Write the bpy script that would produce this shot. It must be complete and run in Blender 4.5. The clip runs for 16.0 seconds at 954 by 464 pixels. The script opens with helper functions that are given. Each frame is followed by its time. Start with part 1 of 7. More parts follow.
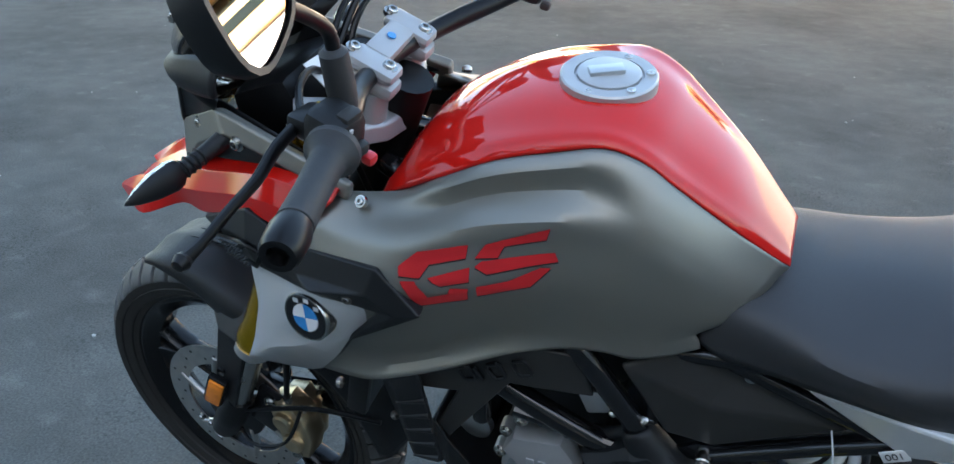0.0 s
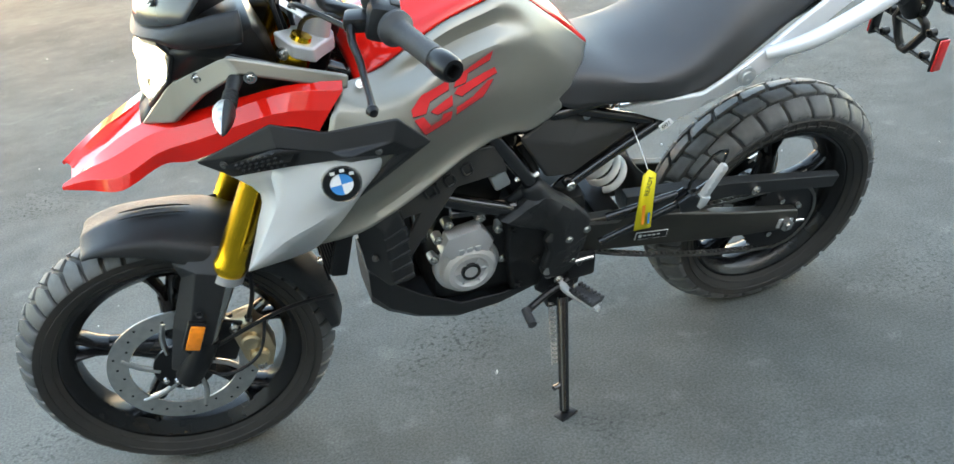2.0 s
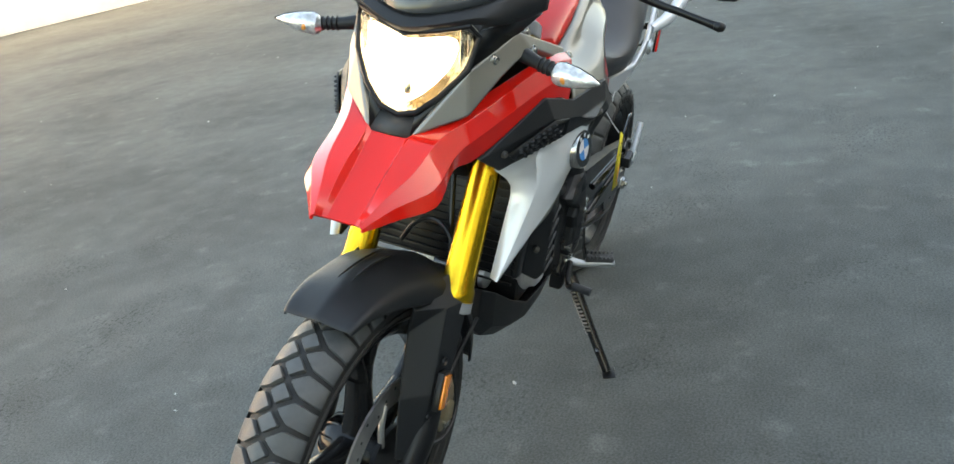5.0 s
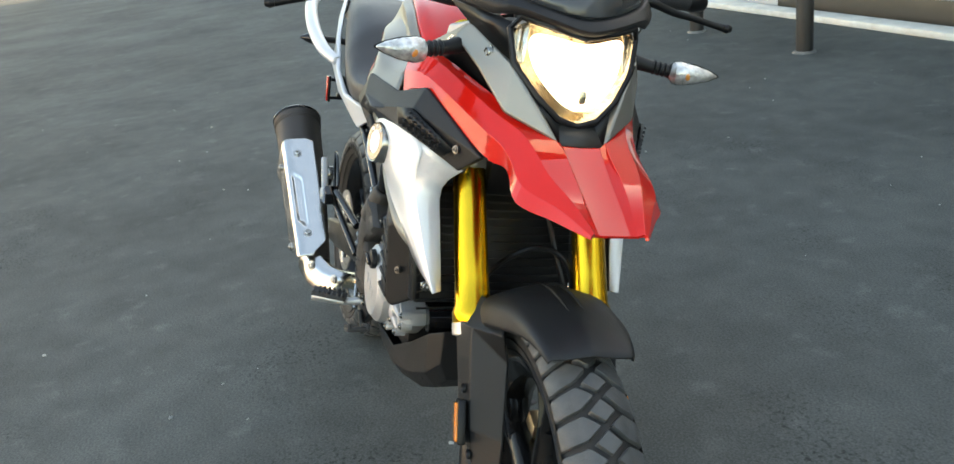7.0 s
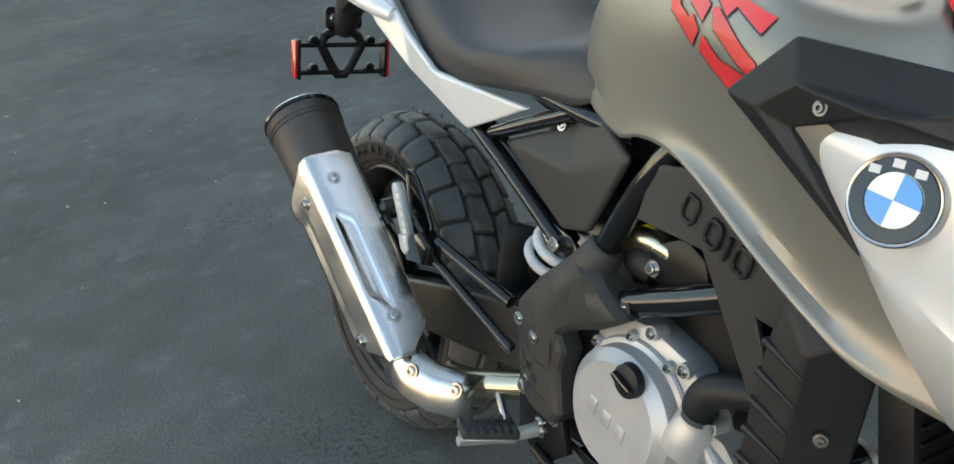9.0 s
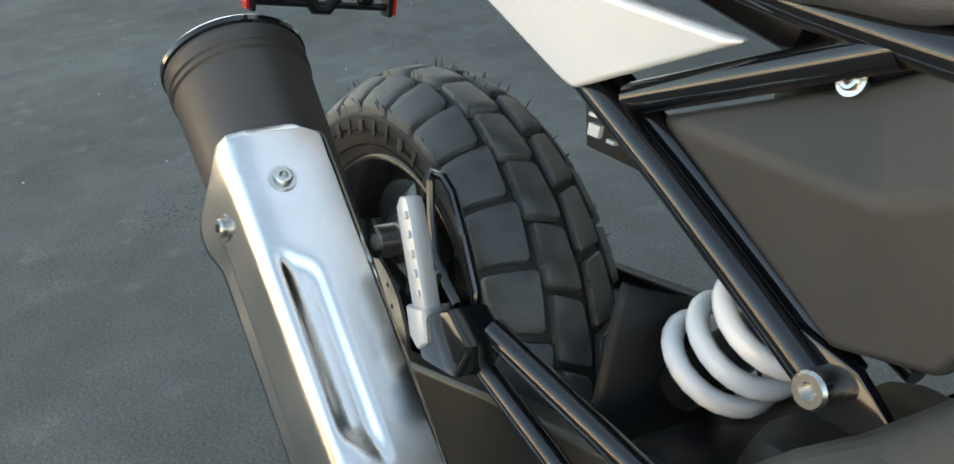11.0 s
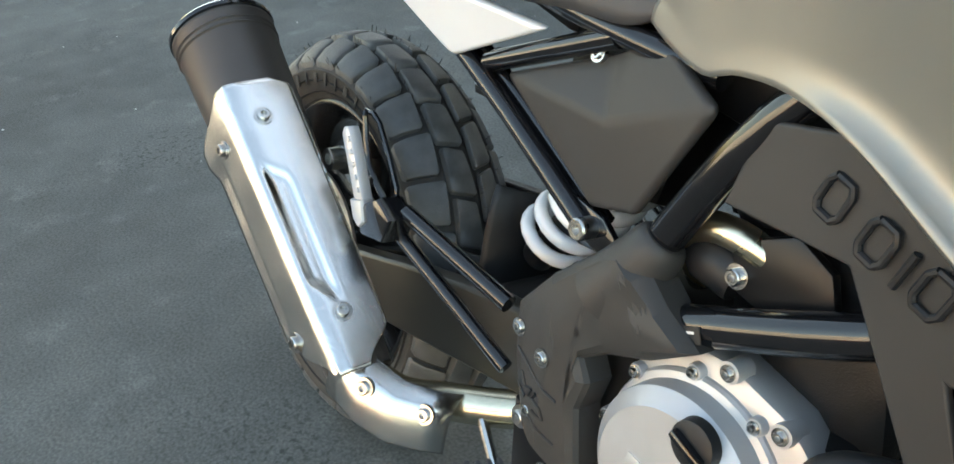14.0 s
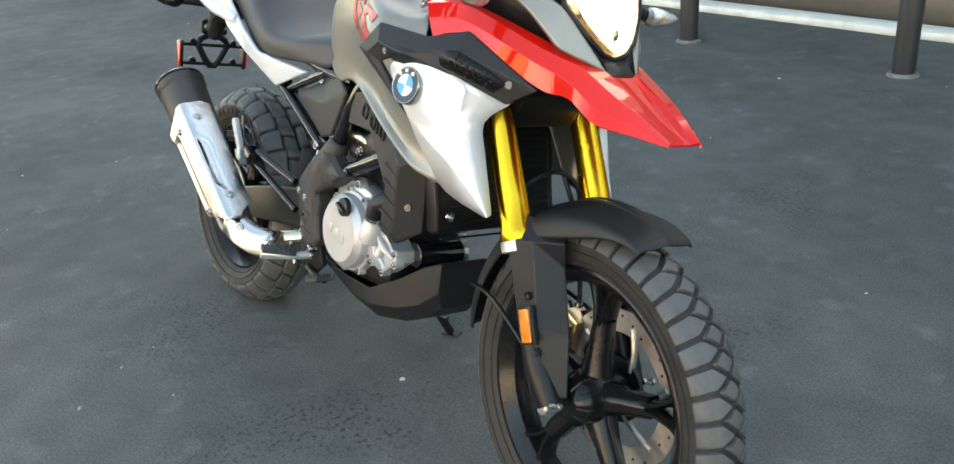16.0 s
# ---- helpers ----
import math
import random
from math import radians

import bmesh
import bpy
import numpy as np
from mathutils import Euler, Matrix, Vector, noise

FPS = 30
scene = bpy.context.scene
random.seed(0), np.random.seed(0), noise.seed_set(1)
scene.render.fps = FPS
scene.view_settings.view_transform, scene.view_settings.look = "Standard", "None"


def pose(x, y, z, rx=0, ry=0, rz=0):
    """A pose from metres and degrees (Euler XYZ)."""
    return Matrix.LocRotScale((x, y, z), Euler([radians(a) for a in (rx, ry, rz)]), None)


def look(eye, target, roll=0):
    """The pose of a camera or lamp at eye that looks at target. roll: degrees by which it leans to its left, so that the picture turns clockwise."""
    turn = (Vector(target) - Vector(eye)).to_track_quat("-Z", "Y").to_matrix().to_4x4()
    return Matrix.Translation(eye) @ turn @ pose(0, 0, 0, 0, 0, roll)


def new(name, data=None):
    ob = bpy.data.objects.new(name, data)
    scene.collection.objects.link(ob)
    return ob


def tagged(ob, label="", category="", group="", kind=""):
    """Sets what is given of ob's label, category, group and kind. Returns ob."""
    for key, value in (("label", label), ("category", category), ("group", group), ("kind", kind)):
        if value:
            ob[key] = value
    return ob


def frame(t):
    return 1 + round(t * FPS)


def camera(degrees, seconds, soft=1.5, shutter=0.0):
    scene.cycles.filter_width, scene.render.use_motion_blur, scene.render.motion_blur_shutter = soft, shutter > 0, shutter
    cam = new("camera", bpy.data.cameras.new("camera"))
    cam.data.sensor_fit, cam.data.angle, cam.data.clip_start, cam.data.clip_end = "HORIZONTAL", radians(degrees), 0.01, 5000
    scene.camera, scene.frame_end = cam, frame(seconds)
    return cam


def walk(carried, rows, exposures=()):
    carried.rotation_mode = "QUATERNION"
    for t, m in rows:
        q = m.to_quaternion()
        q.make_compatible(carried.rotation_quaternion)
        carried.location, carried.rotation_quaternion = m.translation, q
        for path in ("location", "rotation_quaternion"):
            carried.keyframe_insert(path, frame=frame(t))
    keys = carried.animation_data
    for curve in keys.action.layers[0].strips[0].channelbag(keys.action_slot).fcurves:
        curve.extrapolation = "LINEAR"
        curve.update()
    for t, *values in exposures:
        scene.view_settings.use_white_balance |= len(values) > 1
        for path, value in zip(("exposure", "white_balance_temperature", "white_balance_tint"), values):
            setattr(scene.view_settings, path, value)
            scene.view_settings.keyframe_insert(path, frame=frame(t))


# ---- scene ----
cam = camera(58.3, 16.0, soft=1.5)
EXPOSURES = [(0, 2.72, 6500, 10), (0.5, 3.6, 6600, 9), (1.5, 3.9, 7700, 9), (3.5, 3.73, 8200, 10), (6, 3.15, 8300, 10), (6.5, 3.1, 8300, 10), (7, 2.8, 8300, 10), (8, 2.82, 8100, 10), (9, 2.55, 7900, 9), (11.5, 2.9, 8200, 9), (13, 2.78, 8100, 9), (14, 3.05, 8000, 9), (14.5, 2.95, 7900, 9), (15, 2.48, 7900, 10), (15.5, 2.5, 7900, 10), (16, 3.05, 8100, 10)]
PATH = [
    (0, (0.5553, 1.1994, 1.2556), (0.8771, 0.3482, 0.8409), 1.518),
    (0.5, (0.6575, 1.4290, 1.2883), (0.7697, 0.5293, 0.8664), -0.034),
    (1, (0.7754, 1.6186, 1.2906), (0.7598, 0.7192, 0.8537), -2.274),
    (1.5, (0.9830, 1.7038, 1.2699), (0.8678, 0.8127, 0.8310), -4.676),
    (2, (1.2294, 1.7549, 1.2670), (0.9790, 0.8967, 0.8189), -7.157),
    (2.5, (1.4852, 1.7898, 1.2684), (1.1192, 0.9701, 0.8278), -8.142),
    (3, (1.7612, 1.6958, 1.2604), (1.2871, 0.9341, 0.8187), -8.653),
    (3.5, (1.9638, 1.5357, 1.2366), (1.4291, 0.7783, 0.8619), -9.314),
    (6, (2.5580, 0.3085, 1.1591), (1.6330, 0.2289, 0.7875), -8.639),
    (6.5, (2.5211, 0.0283, 1.1800), (1.5876, 0.0739, 0.8241), -8.954),
    (7, (2.4360, -0.2277, 1.1932), (1.5338, 0.0088, 0.8327), -7.744),
    (7.5, (2.2378, -0.4381, 1.1906), (1.3588, -0.1218, 0.8338), -9.096),
    (8, (1.9718, -0.5697, 1.1986), (1.1490, -0.1599, 0.8047), -8.909),
    (8.5, (1.6554, -0.5629, 1.1672), (0.8502, -0.1413, 0.7504), -8.650),
    (9, (1.3748, -0.5250, 1.1351), (0.5989, -0.0894, 0.6787), -8.968),
    (11.5, (0.7515, -0.2534, 0.8706), (-0.0179, 0.1814, 0.4026), -5.956),
    (12, (0.7342, -0.2556, 0.8695), (-0.0415, 0.1955, 0.4281), -4.770),
    (12.5, (0.7347, -0.2521, 0.8687), (-0.0421, 0.2050, 0.4354), -4.823),
    (13, (0.7473, -0.2586, 0.8788), (-0.0232, 0.2074, 0.4438), -4.846),
    (13.5, (0.8320, -0.3020, 0.9166), (0.0836, 0.1814, 0.4624), -5.074),
    (14, (1.0749, -0.3936, 1.0117), (0.3601, 0.0654, 0.4842), -5.472),
    (14.5, (1.3601, -0.5196, 1.1329), (0.6406, -0.0320, 0.6384), -4.922),
    (15, (1.6898, -0.6004, 1.1949), (0.9561, -0.0899, 0.7466), -5.437),
    (15.5, (2.0095, -0.7349, 1.2077), (1.2795, -0.2072, 0.7733), -5.027),
    (16, (2.3172, -0.8232, 1.2371), (1.5908, -0.2807, 0.8151), -4.564),
]
walk(cam, [(t, look(eye, target, roll)) for t, eye, target, roll in PATH], EXPOSURES)

# ---- daylight ----
world = bpy.data.worlds.new("sky")
scene.world = world
world.use_nodes = True
wn = world.node_tree.nodes
sky = wn.new("ShaderNodeTexSky")
sky.sky_type, sky.sun_disc = "NISHITA", False
sky.sun_elevation, sky.sun_rotation = radians(11.5), radians(-15)
sky.air_density, sky.dust_density, sky.ozone_density = 1.0, 2.0, 1.0
world.node_tree.links.new(sky.outputs[0], wn["Background"].inputs[0])
wn["Background"].inputs[1].default_value = 0.15
sun = new("sun", bpy.data.lights.new("sun", "SUN"))
sun.data.energy, sun.data.angle, sun.data.color = 3.2, radians(0.5), (1.0, 0.87, 0.72)
SUN_FROM = Vector((-0.25, 0.92, 0.195))
sun.matrix_world = look(SUN_FROM * 30, (0, 0, 0))

# ---- materials ----
def mat(name, color, rough=0.5, metal=0.0, coat=0.0, scale=0.0, vary=0.0, bump=0.0, bscale=300.0, speck=0.0, rvar=0.0, emit=0.0, alpha_glass=0.0, ior=1.5):
    """Principled material with two scales of noise in colour, roughness and relief (object metres)."""
    m = bpy.data.materials.new(name)
    m.use_nodes = True
    nt = m.node_tree
    b = nt.nodes["Principled BSDF"]
    b.inputs["Base Color"].default_value = (*color, 1)
    b.inputs["Roughness"].default_value = rough
    b.inputs["Metallic"].default_value = metal
    b.inputs["Coat Weight"].default_value = coat
    b.inputs["Coat Roughness"].default_value = 0.04
    b.inputs["IOR"].default_value = ior
    if alpha_glass:
        b.inputs["Transmission Weight"].default_value = alpha_glass
    if emit:
        b.inputs["Emission Color"].default_value = (*color, 1)
        b.inputs["Emission Strength"].default_value = emit
    co = nt.nodes.new("ShaderNodeTexCoord")
    if vary or rvar:
        big = nt.nodes.new("ShaderNodeTexNoise")
        big.inputs["Scale"].default_value, big.inputs["Detail"].default_value = scale or 9.0, 6.0
        nt.links.new(co.outputs["Object"], big.inputs["Vector"])
        if vary:
            ramp = nt.nodes.new("ShaderNodeMapRange")
            ramp.inputs["From Min"].default_value, ramp.inputs["From Max"].default_value = 0.3, 0.7
            ramp.inputs["To Min"].default_value, ramp.inputs["To Max"].default_value = 1 - vary, 1 + vary
            nt.links.new(big.outputs["Fac"], ramp.inputs["Value"])
            mul = nt.nodes.new("ShaderNodeVectorMath")
            mul.operation = "SCALE"
            mul.inputs[0].default_value = color
            nt.links.new(ramp.outputs["Result"], mul.inputs["Scale"])
            nt.links.new(mul.outputs["Vector"], b.inputs["Base Color"])
        if rvar:
            r2 = nt.nodes.new("ShaderNodeMapRange")
            r2.inputs["From Min"].default_value, r2.inputs["From Max"].default_value = 0.3, 0.7
            r2.inputs["To Min"].default_value, r2.inputs["To Max"].default_value = max(0.02, rough - rvar), min(1, rough + rvar)
            nt.links.new(big.outputs["Fac"], r2.inputs["Value"])
            nt.links.new(r2.outputs["Result"], b.inputs["Roughness"])
    if bump:
        fine = nt.nodes.new("ShaderNodeTexNoise")
        fine.inputs["Scale"].default_value, fine.inputs["Detail"].default_value = bscale, 3.0
        nt.links.new(co.outputs["Object"], fine.inputs["Vector"])
        bp = nt.nodes.new("ShaderNodeBump")
        bp.inputs["Strength"].default_value, bp.inputs["Distance"].default_value = bump, 0.002
        nt.links.new(fine.outputs["Fac"], bp.inputs["Height"])
        nt.links.new(bp.outputs["Normal"], b.inputs["Normal"])
    return m


RED = mat("red_gloss_paint", (0.62, 0.010, 0.006), 0.5, coat=1.0, scale=4, vary=0.04, rvar=0.02)
RED.node_tree.nodes["Principled BSDF"].inputs["Specular IOR Level"].default_value = 0.03
RED.node_tree.nodes["Principled BSDF"].inputs["Coat Roughness"].default_value = 0.015
GREY = mat("matte_grey_metallic_paint", (0.265, 0.255, 0.226), 0.40, metal=0.6, scale=5, vary=0.05, rvar=0.04, bump=0.05, bscale=1500)
SILVER = mat("silver_white_paint", (0.67, 0.68, 0.695), 0.30, metal=0.2, coat=0.3, scale=6, vary=0.04, rvar=0.03)
BLACK = mat("black_grained_plastic", (0.012, 0.0125, 0.0138), 0.46, scale=12, vary=0.15, rvar=0.06, bump=0.18, bscale=1400)
DKGREY = mat("dark_grey_plastic", (0.033, 0.032, 0.031), 0.48, scale=12, vary=0.1, rvar=0.05, bump=0.12, bscale=1400)
GLOSSBLACK = mat("gloss_black_enamel", (0.007, 0.007, 0.008), 0.12, coat=0.5, scale=20, vary=0.1, rvar=0.03)
SATIN = mat("satin_black_metal", (0.011, 0.011, 0.012), 0.34, metal=0.3, scale=20, vary=0.15, rvar=0.06)
RUBBER = mat("tyre_rubber", (0.026, 0.024, 0.0225), 0.62, scale=30, vary=0.25, rvar=0.1, bump=0.25, bscale=500)
TREAD = mat("tyre_tread_rubber", (0.066, 0.067, 0.067), 0.47, scale=35, vary=0.3, rvar=0.12, bump=0.25, bscale=500)
GRIP = mat("grip_rubber", (0.03, 0.03, 0.032), 0.6, scale=40, vary=0.15, bump=0.3, bscale=900)
VINYL = mat("seat_vinyl", (0.035, 0.035, 0.037), 0.48, scale=8, vary=0.12, rvar=0.05, bump=0.22, bscale=1100)
GOLD = mat("gold_anodised_aluminium", (0.80, 0.47, 0.03), 0.24, metal=1.0, scale=10, vary=0.06, rvar=0.05)
CALIPER_GOLD = mat("pale_gold_anodised_aluminium", (0.62, 0.50, 0.33), 0.38, metal=1.0, scale=25, vary=0.1, rvar=0.06)
STEEL = mat("brushed_steel", (0.66, 0.65, 0.63), 0.20, metal=1.0, scale=14, vary=0.06, rvar=0.06, bump=0.05, bscale=800)
CHROME = mat("polished_steel", (0.48, 0.47, 0.45), 0.25, metal=1.0, rvar=0.06)
CHAIN = mat("chain_steel", (0.20, 0.19, 0.18), 0.40, metal=0.9, scale=60, vary=0.2, rvar=0.08)
ALU = mat("cast_aluminium", (0.60, 0.60, 0.60), 0.38, metal=0.85, scale=25, vary=0.08, rvar=0.06, bump=0.15, bscale=900)
ALUPAINT = mat("silver_engine_paint", (0.47, 0.47, 0.475), 0.40, metal=0.5, scale=18, vary=0.06, rvar=0.05, bump=0.08, bscale=1200)
DARKMETAL = mat("dark_cast_metal", (0.014, 0.014, 0.0145), 0.45, metal=0.4, scale=30, vary=0.25, rvar=0.1, bump=0.2, bscale=600)
ARMGREY = mat("grey_cast_swingarm", (0.055, 0.052, 0.046), 0.36, metal=0.7, scale=12, vary=0.12, rvar=0.06, bump=0.08, bscale=700)
MUFFLER = mat("muffler_black_paint", (0.05, 0.043, 0.04), 0.48, metal=0.2, scale=20, vary=0.08, rvar=0.05)
DISC = mat("brake_disc_steel", (0.55, 0.54, 0.52), 0.38, metal=1.0, scale=60, vary=0.12, rvar=0.08)
RIM = mat("black_cast_rim", (0.010, 0.010, 0.0105), 0.20, metal=0.2, scale=20, vary=0.1, rvar=0.06)
WHITE_SPRING = mat("white_spring_enamel", (0.78, 0.79, 0.80), 0.25, coat=0.5, scale=12, vary=0.03)
LENS = mat("clear_lens_plastic", (0.97, 0.97, 0.97), 0.04, alpha_glass=1.0, ior=1.2)
LAMP = mat("lit_headlight", (1.0, 0.90, 0.72), 0.4, emit=0.5)
REFLECTOR = mat("headlight_reflector", (0.62, 0.56, 0.46), 0.14, metal=1.0, scale=30, vary=0.3, bump=1.0, bscale=55)
AMBER = mat("amber_reflector", (0.80, 0.22, 0.01), 0.25, coat=0.8, scale=60, vary=0.15, bump=0.5, bscale=350)
REDREFL = mat("red_reflector", (0.55, 0.012, 0.012), 0.22, coat=0.8, scale=60, vary=0.15, bump=0.4, bscale=350)
SCREEN = mat("smoked_screen", (0.035, 0.038, 0.042), 0.22, coat=0.5, scale=6, vary=0.06)
DISPLAY = mat("display_glass", (0.25, 0.33, 0.40), 0.05, coat=1.0, scale=40, vary=0.1)
MIRROR = mat("mirror_glass", (0.9, 0.9, 0.9), 0.01, metal=1.0)
LOGO_RED = mat("red_decal", (0.62, 0.020, 0.025), 0.35, coat=0.2, scale=20, vary=0.05)
LOGO_EDGE = mat("black_decal", (0.02, 0.02, 0.02), 0.4)
BLUE = mat("blue_enamel", (0.03, 0.25, 0.62), 0.15, coat=1.0)
WHITE = mat("white_enamel", (0.80, 0.80, 0.80), 0.2, coat=0.6)
YELLOW = mat("yellow_tag_card", (0.80, 0.66, 0.02), 0.5, scale=20, vary=0.05)
ORANGE_INK = mat("orange_ink", (0.8, 0.25, 0.02), 0.5)
LABEL_WHITE = mat("white_print", (0.6, 0.6, 0.6), 0.5)
CRYSTAL = mat("faceted_clear_lens", (0.62, 0.62, 0.61), 0.12, metal=0.6, scale=90, vary=0.35, bump=0.9, bscale=160)
for m_ in (BLACK, DKGREY, SATIN, DARKMETAL, RUBBER, RIM, GLOSSBLACK):
    m_.node_tree.nodes["Principled BSDF"].inputs["Specular IOR Level"].default_value = 0.34
BULB = mat("amber_bulb", (0.60, 0.22, 0.04), 0.2, coat=0.8)
BRASS = mat("heat_tinted_pipe", (0.60, 0.54, 0.40), 0.24, metal=1.0, scale=8, vary=0.2, rvar=0.06)

from mathutils.bvhtree import BVHTree

# ---- modelling helpers ----
def smooth_path(pts, n):
    """Catmull-Rom through the points, n steps a stretch."""
    p = [Vector(q) for q in pts]
    if n < 2 or len(p) < 3:
        return p
    out = []
    for i in range(len(p) - 1):
        a, b, c, d = p[max(i - 1, 0)], p[i], p[i + 1], p[min(i + 2, len(p) - 1)]
        for k in range(n):
            u = k / n
            out.append(0.5 * ((2 * b) + (c - a) * u + (2 * a - 5 * b + 4 * c - d) * u * u + (3 * b - a - 3 * c + d) * u ** 3))
    return out + [p[-1]]


def tube(bm, pts, r, seg=12, n=5, closed=False, squash=1.0):
    """A round bar swept along the points; r may be a list with one radius a point."""
    rs = list(r) if isinstance(r, (list, tuple)) else [r] * len(pts)
    if closed:
        path, rad = [Vector(q) for q in pts], rs
    else:
        path = smooth_path(pts, n)
        step = n if (n >= 2 and len(pts) > 2) else 1
        rad = []
        for i in range(len(path)):
            k, f = divmod(i, step)
            rad.append(rs[k] if k >= len(rs) - 1 else rs[k] + (rs[k + 1] - rs[k]) * f / step)
    up = None
    rings = []
    for i, q in enumerate(path):
        a = path[i - 1] if (i or closed) else path[0]
        b = path[(i + 1) % len(path)] if (i < len(path) - 1 or closed) else path[-1]
        t = (b - a).normalized()
        if up is None:
            up = t.orthogonal().normalized() if abs(t.z) > 0.95 else Vector((0, 0, 1))
        side = t.cross(up).normalized()
        up = side.cross(t).normalized()
        rings.append([bm.verts.new(q + (side * math.cos(w) * squash + up * math.sin(w)) * rad[i]) for w in (2 * math.pi * k / seg for k in range(seg))])
    pairs = list(zip(rings, rings[1:])) + ([(rings[-1], rings[0])] if closed else [])
    for a, b in pairs:
        for k in range(seg):
            bm.faces.new((a[k], a[(k + 1) % seg], b[(k + 1) % seg], b[k]))
    if not closed:
        bm.faces.new(rings[0][::-1])
        bm.faces.new(rings[-1])
    return bm


def frame_of(axis):
    z = Vector(axis).normalized()
    x = z.orthogonal().normalized()
    return x, z.cross(x), z


def lathe(bm, profile, origin, axis, seg=32, cap=True):
    """Turns a profile of (along the axis, radius)."""
    x, y, z = frame_of(axis)
    o = Vector(origin)
    rings = []
    for a, r in profile:
        if r < 1e-6:
            rings.append([bm.verts.new(o + z * a)])
        else:
            rings.append([bm.verts.new(o + z * a + (x * math.cos(w) + y * math.sin(w)) * r) for w in (2 * math.pi * k / seg for k in range(seg))])
    for a, b in zip(rings, rings[1:]):
        for k in range(seg):
            q = (a[k % len(a)], a[(k + 1) % len(a)], b[(k + 1) % len(b)], b[k % len(b)])
            q = list(dict.fromkeys(q))
            if len(q) > 2:
                bm.faces.new(q)
    if cap:
        for r in (rings[0], rings[-1]):
            if len(r) > 2:
                bm.faces.new(r)
    return bm


def box(bm, c, s, rot=(0, 0, 0), bev=0.0):
    m = pose(*c, *rot) @ Matrix.Diagonal((*s, 1))
    made = bmesh.ops.create_cube(bm, size=1.0, matrix=m)
    if bev:
        edges = list({e for v in made["verts"] for e in v.link_edges})
        bmesh.ops.bevel(bm, geom=edges, offset=bev, segments=2, profile=0.5, affect="EDGES")
    return bm


def plate(bm, outline, y, thick, bev=0.0):
    """A plate in the x-z plane, from y to y + thick."""
    a = [bm.verts.new((x, y, z)) for x, z in outline]
    b = [bm.verts.new((x, y + thick, z)) for x, z in outline]
    n = len(a)
    faces = [bm.faces.new(a), bm.faces.new(b[::-1])]
    for i in range(n):
        faces.append(bm.faces.new((a[i], a[(i + 1) % n], b[(i + 1) % n], b[i])))
    if bev:
        edges = list({e for f in faces[:2] for e in f.edges})
        bmesh.ops.bevel(bm, geom=edges, offset=bev, segments=2, profile=0.5, affect="EDGES")
    return bm


def sheet(bm, points, faces):
    v = [bm.verts.new(p) for p in points]
    for f in faces:
        bm.faces.new([v[i] for i in f])
    return bm


def grid(bm, rows, nu=4, nv=4, close=False):
    """A smooth sheet through rows of points (all rows of one length)."""
    rows = [smooth_path(r, nu) for r in rows]
    cols = [smooth_path([r[i] for r in rows], nv) for i in range(len(rows[0]))]
    v = [[bm.verts.new(p) for p in c] for c in cols]
    for a, b in zip(v, v[1:]):
        for k in range(len(a) - 1):
            bm.faces.new((a[k], a[k + 1], b[k + 1], b[k]))
    return bm


def flip(bm, s):
    """Mirrors to the other side of the machine when s is -1."""
    if s < 0:
        for v in bm.verts:
            v.co.y = -v.co.y
    return bm


def part(name, bm, material, parent, label="", solid=0.0, bevel=0.0, sub=0, angle=35, out=0, even=True):
    bmesh.ops.remove_doubles(bm, verts=bm.verts, dist=1e-5)
    bmesh.ops.recalc_face_normals(bm, faces=bm.faces)
    if out:  # open sheets face outwards: to a side (1, -1) or up (2)
        lean = sum((f.normal.z if out == 2 else f.normal.y * out) * f.calc_area() for f in bm.faces)
        if lean < 0:
            bmesh.ops.reverse_faces(bm, faces=bm.faces)
    me = bpy.data.meshes.new(name)
    bm.to_mesh(me)
    bm.free()
    me.materials.append(material)
    me.polygons.foreach_set("use_smooth", [True] * len(me.polygons))
    if not bevel and not sub:
        me.set_sharp_from_angle(angle=radians(angle))
    ob = new(name, me)
    ob.parent = parent
    tagged(ob, label=label)
    if sub:
        ob.modifiers.new("round", "SUBSURF").levels = sub
        ob.modifiers["round"].render_levels = sub
    if solid:
        s = ob.modifiers.new("thick", "SOLIDIFY")
        s.thickness, s.offset, s.use_even_offset = solid, -1.0, even
    if bevel:
        b = ob.modifiers.new("edge", "BEVEL")
        b.width, b.segments, b.limit_method, b.angle_limit, b.harden_normals = bevel, 3, "ANGLE", radians(12), True
    return ob


def holder(name, parent=None, label="", category="", group="", kind=""):
    ob = new(name)
    ob.parent = parent
    ob.empty_display_size = 0.05
    return tagged(ob, label, category, group, kind)


def bolt(bm, at, axis, r=0.008, h=0.006):
    """A socket-head bolt: washer, head and recess."""
    lathe(bm, [(-0.004, r * 1.5), (0.0015, r * 1.5), (0.0016, r), (h - 0.001, r), (h, r * 0.85), (h, r * 0.5), (h * 0.3, r * 0.45), (h * 0.3, 0)], at, axis, 16, cap=False)
    return bm


